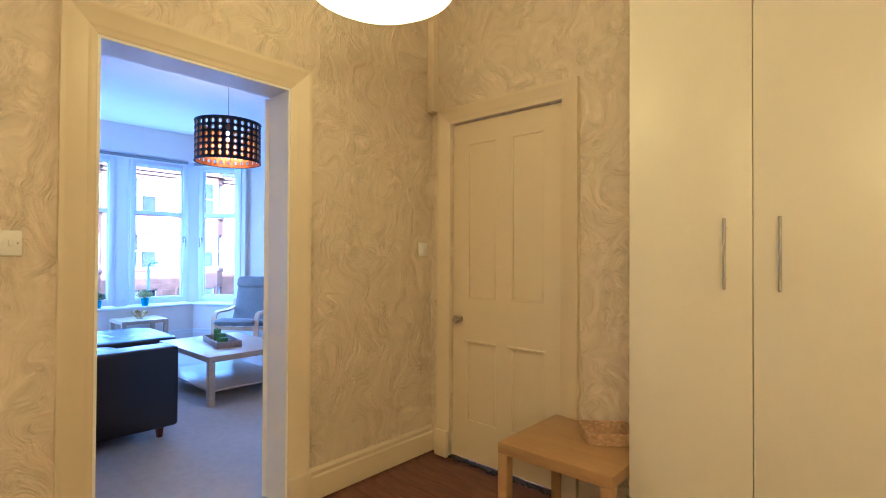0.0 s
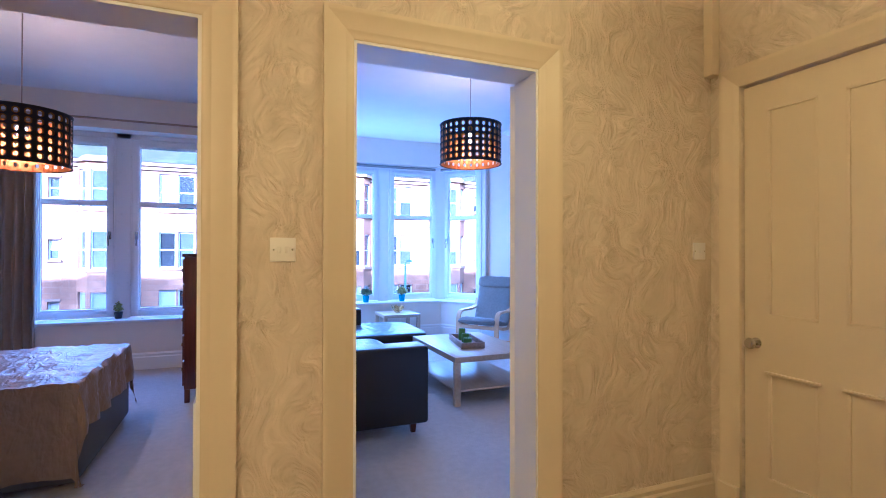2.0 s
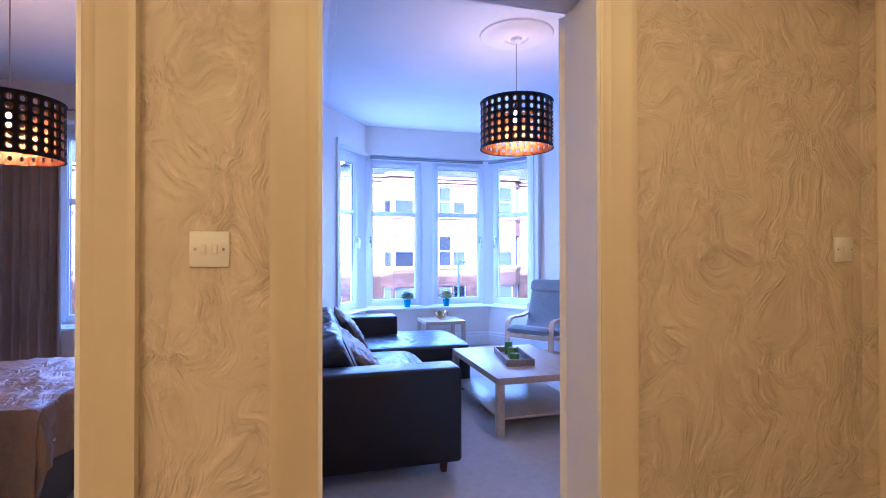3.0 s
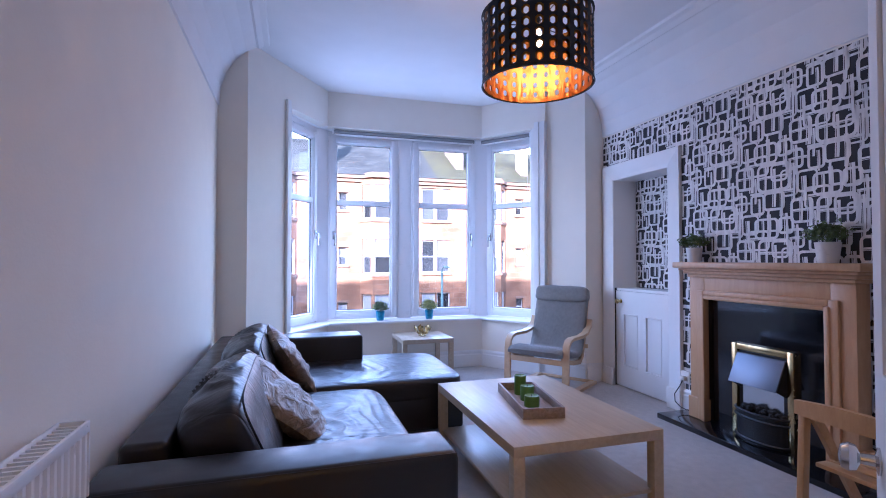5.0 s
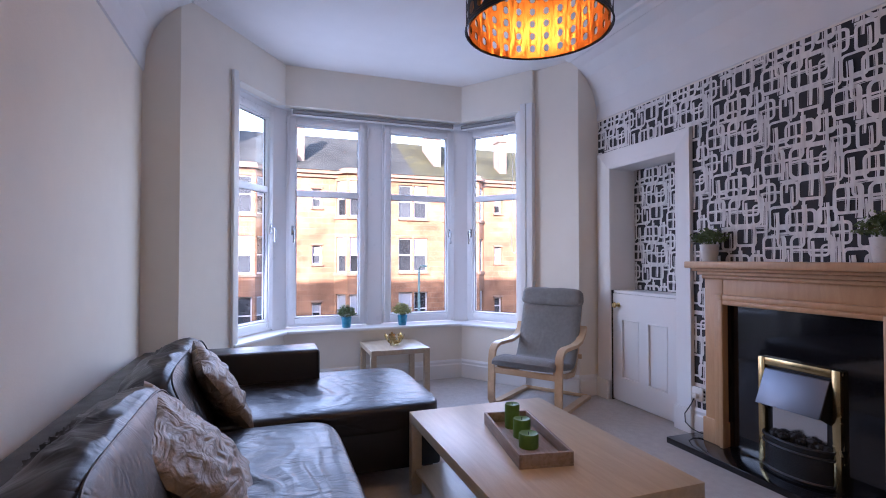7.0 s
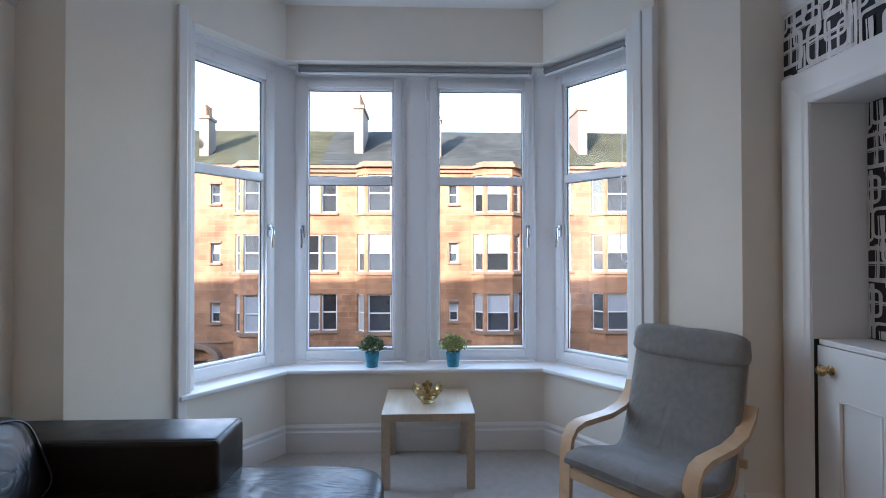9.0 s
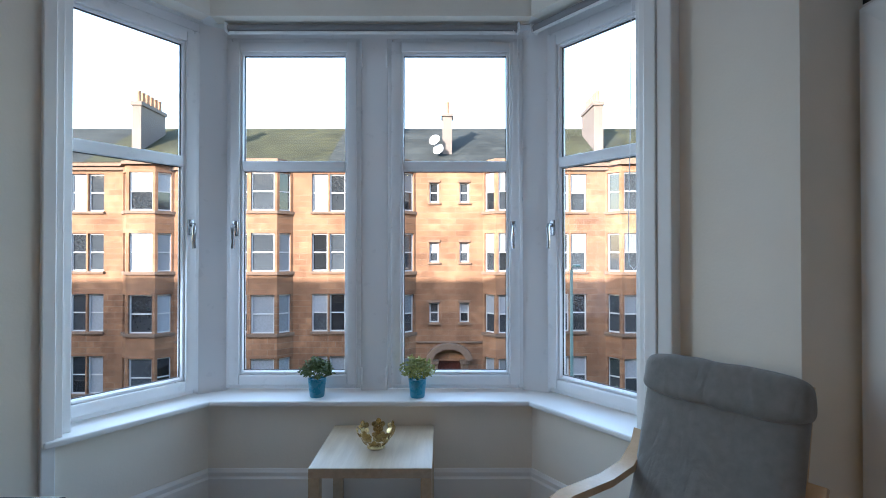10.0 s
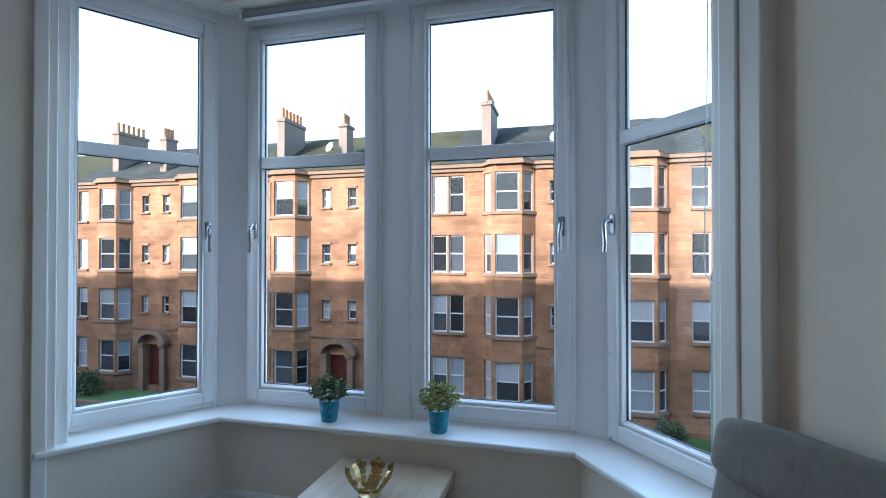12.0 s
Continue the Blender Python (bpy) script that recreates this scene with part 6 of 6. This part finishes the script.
def bed():
    ob = thing("bed", pose(-4.31, -1.60, 0), "double divan bed under a rumpled taupe satin bedspread", "bed")
    a, b = 0.66, 0.92
    bm = bmesh.new()
    box(bm, -a, a, -b - 0.1, b, 0.03, 0.32, 0.015)
    part("divan_base", bm, DIVAN, ob)
    bm = bmesh.new()
    box(bm, -a, a, -b - 0.1, b, 0.32, 0.58, 0.04, 3)
    part("mattress", bm, WHITEPOT, ob)
    bm = bmesh.new()
    # spread: a sheet over the top with falls on the near side, the foot and the far side
    nx, ny = 60, 70
    drop_n, drop_f, drop_e = 0.52, 0.22, 0.30
    W_, L_ = a * 2 + 0.04, b * 2 + 0.06
    grid = {}
    us = [-drop_f + (W_ + drop_f + drop_n) * i / nx for i in range(nx + 1)]
    vs = [0 + (L_ + drop_e) * j / ny for j in range(ny + 1)]
    for i, u in enumerate(us):
        for j, v in enumerate(vs):
            x, z = -a - 0.02 + min(max(u, 0), W_), 0.605
            dx = 0
            fold = 0.0
            if u > W_:
                z -= u - W_
                fold = u - W_
                dx = 0.022 * math.sin(v * 17 + 1.5 * math.sin(v * 5)) * min(1, fold * 4) + 0.06 * fold
            elif u < 0:
                z += u
                dx = -0.02 * math.sin(v * 15) * min(1, -u * 4)
            y = -b - 0.05 + min(v, L_)
            dy = 0
            if v > L_:
                z -= v - L_
                dy = 0.022 * math.sin(u * 19 + 1.2 * math.sin(u * 6)) * min(1, (v - L_) * 4) + 0.04 * (v - L_)
            z = max(z, 0.03)
            top = u <= W_ and u >= 0 and v <= L_
            w = 0.014 * noise.noise(Vector((u * 5, v * 5, 1))) + 0.012 * (0.5 - abs(noise.noise(Vector((u * 9, v * 14, 4)))) * 2)
            grid[i, j] = bm.verts.new((x + dx + (0 if top else w), y + dy + (0 if top else w), z + (w if top else 0)))
    for i in range(nx):
        for j in range(ny):
            bm.faces.new((grid[i, j], grid[i + 1, j], grid[i + 1, j + 1], grid[i, j + 1]))
    part("bedspread", bm, BEDSPREAD, ob, "rumpled taupe satin bedspread")
    for x in (-a + 0.1, a - 0.1):
        for y in (-b, b - 0.1):
            bm = bmesh.new()
            lathe(bm, [(0.02, 0), (0.025, 0.03)], 10, Matrix.Translation((x, y, 0)))
            part("castor", bm, IRON, ob)


bed()


def curtain(y0, y1, z0, z1, label, seed):
    ob = thing("curtain", pose(-6.70, y0, 0), label, "curtain", "bedroom curtains")
    bm = bmesh.new()
    n, k = 70, 14
    W_ = y1 - y0
    rows = []
    for j in range(k + 1):
        z = z0 + (z1 - z0) * j / k
        row = []
        for i in range(n + 1):
            t = i / n
            amp = 0.030 + 0.012 * math.sin(t * 9 + seed)
            row.append(bm.verts.new((amp * math.sin(t * W_ * 78 + 0.6 * math.sin(t * 14 + seed) + 0.2 * math.sin(z * 2)), t * W_ * (1 - 0.05 * (1 - j / k) * math.sin(t * 3)), z)))
        rows.append(row)
    for a, b in zip(rows, rows[1:]):
        for i in range(n):
            bm.faces.new((a[i], a[i + 1], b[i + 1], b[i]))
    cl = part("curtain_cloth", bm, CURTAIN, ob)
    so = cl.modifiers.new("thick", "SOLIDIFY")
    so.thickness = 0.004


curtain(-2.45, -1.86, 0.03, 2.80, "long taupe pleated curtain drawn aside at the bedroom window", 0.3)
curtain(-0.33, 0.02, 0.03, 2.80, "long taupe pleated curtain behind the tall chest", 1.7)
pole = thing("curtain_pole", pose(-6.70, -2.6, 2.82), "slim curtain pole over the bedroom window", "curtain pole")
bm = bmesh.new()
tube(bm, [(0, 0, 0), (0, 2.70, 0)], 0.012, 10)
part("rod", bm, CURTAIN, pole)
for y in (0.06, 2.64):
    bm = bmesh.new()
    box(bm, -0.10, 0.012, y - 0.01, y + 0.01, -0.012, 0.012, 0.002)
    part("bracket", bm, CURTAIN, pole)


def tallboy():
    ob = thing("tall_chest", pose(-5.20, -0.305, 0), "tall dark mahogany chest on short legs", "chest of drawers")
    W_, D_, H_ = 0.44, 0.80, 1.335
    bm = bmesh.new()
    box(bm, -D_, 0, 0, W_, 0.12, H_ - 0.03, 0.004)
    part("carcass", bm, MAHOGANY, ob)
    bm = bmesh.new()
    box(bm, -D_ - 0.015, 0.015, -0.018, W_ + 0.002, H_ - 0.03, H_, 0.006)
    part("top", bm, MAHOGANY, ob)
    for k in range(5):
        z0 = 0.15 + k * 0.23
        bm = bmesh.new()
        box(bm, -D_ + 0.02, -0.02, -0.016, -0.0005, z0, z0 + 0.215, 0.004)
        dr = part("drawer", bm, MAHOGANY, ob)
        for x in (-0.2, -D_ + 0.2):
            bm = bmesh.new()
            lathe(bm, [(0.008, 0), (0.008, 0.012), (0.016, 0.02), (0.012, 0.028)], 12, pose(x, -0.016, z0 + 0.11, 90))
            part("knob", bm, BRASS, dr)
    for x in (-0.025, -D_ + 0.025):
        for y in (0.025, W_ - 0.03):
            bm = bmesh.new()
            box(bm, x - 0.022, x + 0.022, y - 0.022, y + 0.022, 0, 0.12, 0.004)
            part("leg", bm, MAHOGANY, ob)


tallboy()

# ---- street things ----


def street_lamp(x, y, top):
    ob = thing("street_lamp", pose(x, y, GROUND + 0.02), "green-grey painted steel street lamp column", "street lamp")
    h = top - GROUND - 0.02
    bm = bmesh.new()
    lathe(bm, [(0.13, 0), (0.13, 1.2), (0.075, 1.3), (0.055, h)], 16)
    part("column", bm, COLUMN, ob)
    bm = bmesh.new()
    tube(bm, [(0, 0, h - 0.05), (0.1, 0, h + 0.10), (0.5, 0, h + 0.16)], 0.03, 8)
    part("arm", bm, COLUMN, ob)
    bm = bmesh.new()
    box(bm, 0.45, 0.95, -0.10, 0.10, h + 0.11, h + 0.22, 0.03)
    part("lantern", bm, COLUMN, ob)


COLUMN = mat("green_grey_column_paint", (0.10, 0.17, 0.16), 0.5, noise_scale=3, vary=0.12)
street_lamp(-24.4, 7.75, 0.75)


def bush(x, y, r, h, seed):
    ob = thing("garden_bush", pose(x, y, GROUND + 0.05), "dense dark green garden bush", "bush", "front garden bushes")
    rnd = random.Random(seed)
    bm = bmesh.new()
    for _ in range(1500):
        a, e, d = rnd.uniform(0, 6.283), rnd.uniform(0.0, 1.5), rnd.uniform(0.5, 1.0)
        d *= 0.85 + 0.35 * noise.noise(Vector((math.cos(a) * 2 + seed, math.sin(a) * 2, e * 2.2)))
        p = Vector((r * d * math.cos(a) * math.cos(e * 0.8), r * d * math.sin(a) * math.cos(e * 0.8), h * d * (0.08 + 0.92 * math.sin(e))))
        m = Matrix.Translation(p) @ Euler((rnd.uniform(-1.3, 1.3), rnd.uniform(-1.3, 1.3), rnd.uniform(0, 6.3))).to_matrix().to_4x4()
        s = rnd.uniform(0.05, 0.11)
        v = [bm.verts.new(m @ Vector(q)) for q in ((0, -s, 0), (s * 0.6, 0, 0.02), (0, s, 0), (-s * 0.6, 0, 0.02))]
        bm.faces.new(v)
    part("crown", bm, BUSH, ob, smooth=False)
    bm = bmesh.new()
    for k in range(6):
        a = k * 1.05 + seed
        tube(bm, [(0, 0, 0), (r * 0.3 * math.cos(a), r * 0.3 * math.sin(a), h * 0.45), (r * 0.55 * math.cos(a), r * 0.55 * math.sin(a), h * 0.8)], 0.03, 6)
    part("stems", bm, MAHOGANY, ob)


for i, (x, y, r, h) in enumerate(((-28.6, 10.9, 1.5, 2.3), (-29.2, 7.2, 0.9, 1.4), (-29.8, -1.9, 0.6, 1.3), (-28.8, -7.0, 0.8, 1.0), (-29.3, -26.0, 1.0, 1.7), (-28.5, -17.0, 1.0, 1.1), (-29.2, 14.6, 1.0, 1.5))):
    bush(x, y, r, h, i)


def satellite_dish(x, y, z):
    ob = thing("satellite_dish", pose(x, y, z), "grey satellite dish fixed to the chimney", "satellite dish", "roof dishes")
    bm = bmesh.new()
    lathe(bm, [(0.02, 0.0), (0.16, 0.02), (0.27, 0.07), (0.30, 0.10), (0.29, 0.105), (0.15, 0.04), (0.02, 0.02)], 20, pose(0.1, 0, 0, 0, 70, -25))
    part("dish", bm, DISH, ob)
    bm = bmesh.new()
    tube(bm, [(-0.25, 0, -0.05), (0.10, 0, 0)], 0.03, 6)
    tube(bm, [(0.12, -0.02, -0.25), (0.45, -0.1, 0.02)], 0.012, 5)
    part("bracket", bm, COLUMN, ob)


def aerial(x, y, z0, z1):
    ob = thing("tv_aerial", pose(x, y, z0), "thin metal television aerial on a chimney", "aerial", "roof aerials")
    h = z1 - z0
    bm = bmesh.new()
    tube(bm, [(0, 0, -0.2), (0, 0, h)], 0.025, 6)
    part("mast", bm, COLUMN, ob)
    bm = bmesh.new()
    tube(bm, [(0, -0.5, h - 0.12), (0, 0.5, h + 0.10)], 0.016, 5)
    for k in range(7):
        t = -0.45 + k * 0.15
        tube(bm, [(-0.16, t, h + t * 0.22), (0.16, t, h + t * 0.22)], 0.009, 4)
    part("boom", bm, COLUMN, ob)


DISH = mat("pale_grey_dish", (0.55, 0.55, 0.56), 0.5, noise_scale=3, vary=0.05)
for y, z in ((2.25, 7.45), (2.45, 6.95), (-10.5, 7.6), (-23.2, 7.5)):
    satellite_dish(-31.4, y, z)
for y, z0, z1 in ((2.95, 9.0, 9.75), (-9.6, 9.0, 10.2), (-1.45, 9.9, 10.6), (15.7, 9.0, 9.9)):
    aerial(-32.0, y, z0, z1)
# low garden walls with hedges
bm = bmesh.new()
box(bm, -26.62, -26.40, -60, 45, GROUND - 0.1, GROUND + 0.75, 0.03)
setting("garden_wall", bm, TRIMSTONE, "low weathered stone garden wall", "wall")


# ---- wallpaper motif: brushed loops that repeat by the roll ----
def motif_tile():
    """Strokes of one repeat, drawn on 0.53 by 0.64 m and printed smaller: kind, left, right, bottom, top and width."""
    loop, vert, horiz = "loop", "vert", "horiz"
    strokes = [
        (loop, 0.20, 0.49, 0.22, 0.44, 0.042), (loop, 0.33, 0.47, 0.30, 0.43, 0.030), (vert, 0.35, 0.35, 0.08, 0.40, 0.040),
        (loop, 0.42, 0.56, 0.16, 0.37, 0.026), (loop, 0.13, 0.25, 0.03, 0.19, 0.036), (loop, 0.26, 0.44, 0.06, 0.20, 0.034),
        (loop, -0.02, 0.15, 0.26, 0.44, 0.038), (vert, 0.13, 0.13, 0.22, 0.44, 0.052), (vert, 0.17, 0.17, 0.12, 0.34, 0.026),
        (loop, 0.17, 0.38, 0.46, 0.62, 0.036), (vert, 0.24, 0.24, 0.45, 0.63, 0.030), (vert, 0.30, 0.30, 0.47, 0.66, 0.044),
        (horiz, 0.12, 0.54, 0.20, 0.20, 0.034), (horiz, 0.08, 0.36, 0.455, 0.455, 0.030), (loop, -0.06, 0.08, 0.06, 0.20, 0.034),
        (vert, 0.02, 0.02, 0.00, 0.24, 0.042), (horiz, -0.04, 0.12, 0.13, 0.13, 0.026), (loop, 0.40, 0.52, 0.50, 0.62, 0.034),
        (vert, 0.27, 0.27, 0.20, 0.45, 0.030), (horiz, 0.20, 0.36, 0.33, 0.33, 0.030), (vert, 0.06, 0.06, 0.26, 0.46, 0.034),
        (horiz, -0.03, 0.14, 0.35, 0.35, 0.028), (loop, 0.30, 0.42, 0.52, 0.70, 0.030), (vert, 0.42, 0.42, 0.00, 0.24, 0.036),
        (vert, 0.50, 0.50, 0.20, 0.46, 0.026), (loop, 0.10, 0.30, 0.36, 0.52, 0.030), (vert, 0.21, 0.21, 0.00, 0.16, 0.030),
        (vert, 0.46, 0.46, 0.40, 0.66, 0.044), (vert, 0.53, 0.53, 0.12, 0.42, 0.036), (vert, 0.09, 0.09, 0.42, 0.62, 0.050), (horiz, 0.30, 0.52, 0.33, 0.33, 0.026), (loop, 0.04, 0.20, 0.50, 0.66, 0.030),
    ]
    return 0.41, 0.52, [(k, (a + b) * 0.387, (c + d) * 0.406, (b - a) * 0.774, (d - c) * 0.8125, w * 0.70) for k, a, b, c, d, w in strokes]


def motif(bm, y, x0, x1, z0, z1, skip=None, seed=5):
    """Lays the repeat over a stretch of wall that faces -y, cut off at its edges."""
    TW, TH, strokes = motif_tile()

    def ribbon(path, width, closed, layer):
        n = len(path)
        rows_ = []
        for i, (px, pz) in enumerate(path):
            a, b = path[(i - 1) % n if closed else max(i - 1, 0)], path[(i + 1) % n if closed else min(i + 1, n - 1)]
            d = Vector((b[0] - a[0], b[1] - a[1]))
            d = d.normalized() if d.length > 0 else Vector((1, 0))
            nr = Vector((-d.y, d.x))
            wv = width * (0.85 + 0.3 * noise.noise(Vector((px * 30, pz * 30, seed))))
            rows_.append([(px + nr.x * s * wv / 2, pz + nr.y * s * wv / 2) for s in (1, -1)])
        vv = [[bm.verts.new((min(max(q[0], x0), x1), y - layer, min(max(q[1], z0), z1))) for q in r] for r in rows_]
        m_ = n if closed else n - 1
        for i in range(m_):
            j = (i + 1) % n
            bm.faces.new((vv[i][0], vv[j][0], vv[j][1], vv[i][1]))

    for tx in range(-1, int((x1 - x0) / TW) + 2):
        for tz in range(-1, int(z1 / TH) + 2):
            for order, (kind, cx, cz, w, h, sw) in enumerate(strokes):
                layer = 0.0002 * order + 0.00005 * (tx % 2 + 2 * (tz % 2))
                X, Z = x0 + tx * TW + cx, (tz + 0.5 * (tx % 2)) * TH + cz
                if X - w / 2 > x1 or X + w / 2 < x0 or Z - h / 2 > z1 or Z + h / 2 < z0:
                    continue
                if skip and skip[0] < X < skip[1] and Z < skip[2]:
                    continue
                if kind == "loop":
                    r = min(w, h) * 0.20
                    for off, ww in ((0, 0.86 * sw),):
                        o = off * sw * 1.5
                        pts = []
                        for k, (sx, sz) in enumerate(((1, 1), (-1, 1), (-1, -1), (1, -1))):
                            for q in range(5):
                                a = (k + q / 4) * math.pi / 2
                                pts.append((X + sx * (w / 2 - r) + (r + o) * math.cos(a), Z + sz * (h / 2 - r) + (r + o) * math.sin(a)))
                        ribbon(pts, ww, True, layer)
                else:
                    for off, ww in ((0.16, 0.74 * sw), (-0.40, 0.20 * sw)):
                        o = off * sw
                        if kind == "vert":
                            pts = [(X + o + 0.004 * math.sin(t * 3), Z - h / 2 + h * t) for t in [i / 6 for i in range(7)]]
                        else:
                            pts = [(X - w / 2 + w * t, Z + o + 0.003 * math.sin(t * 3)) for t in [i / 6 for i in range(7)]]
                        ribbon(pts, ww, False, layer)


bm = bmesh.new()
motif(bm, LY1 - 0.0012, EX + 0.002, LX - 0.002, 0.19, WPZ, (PR0 - 0.16, PR1 + 0.14, PRH + 0.12))
mo = part("printed_motif", bm, PAPERGREY, wall_paper, "silver brushed loop motif", smooth=False)
tagged(mo, kind="stuff")
bm = bmesh.new()
motif(bm, LY1 + 0.2588, PR0 + 0.006, PR1 - 0.006, 0.985, PRH - 0.006)
mo = part("printed_motif", bm, PAPERGREY, press_back, "silver brushed loop motif", smooth=False)
tagged(mo, kind="stuff")

# ---- hall floorboards ----
bm = bmesh.new()
box(bm, -2.10, 1.75, -0.0605, 0.0605, -0.008, 0.0, 0.0015, 1)
plank = finish("plank", bm, HALLFLOOR)
y = -2.15
while y < 2.48:
    o = new("plank", plank)
    o.parent = floor_hall
    o.matrix_local = Matrix.Translation((-0.18, y, 0)) @ Matrix.Translation((0.15, 0, 0))
    y += 0.1225
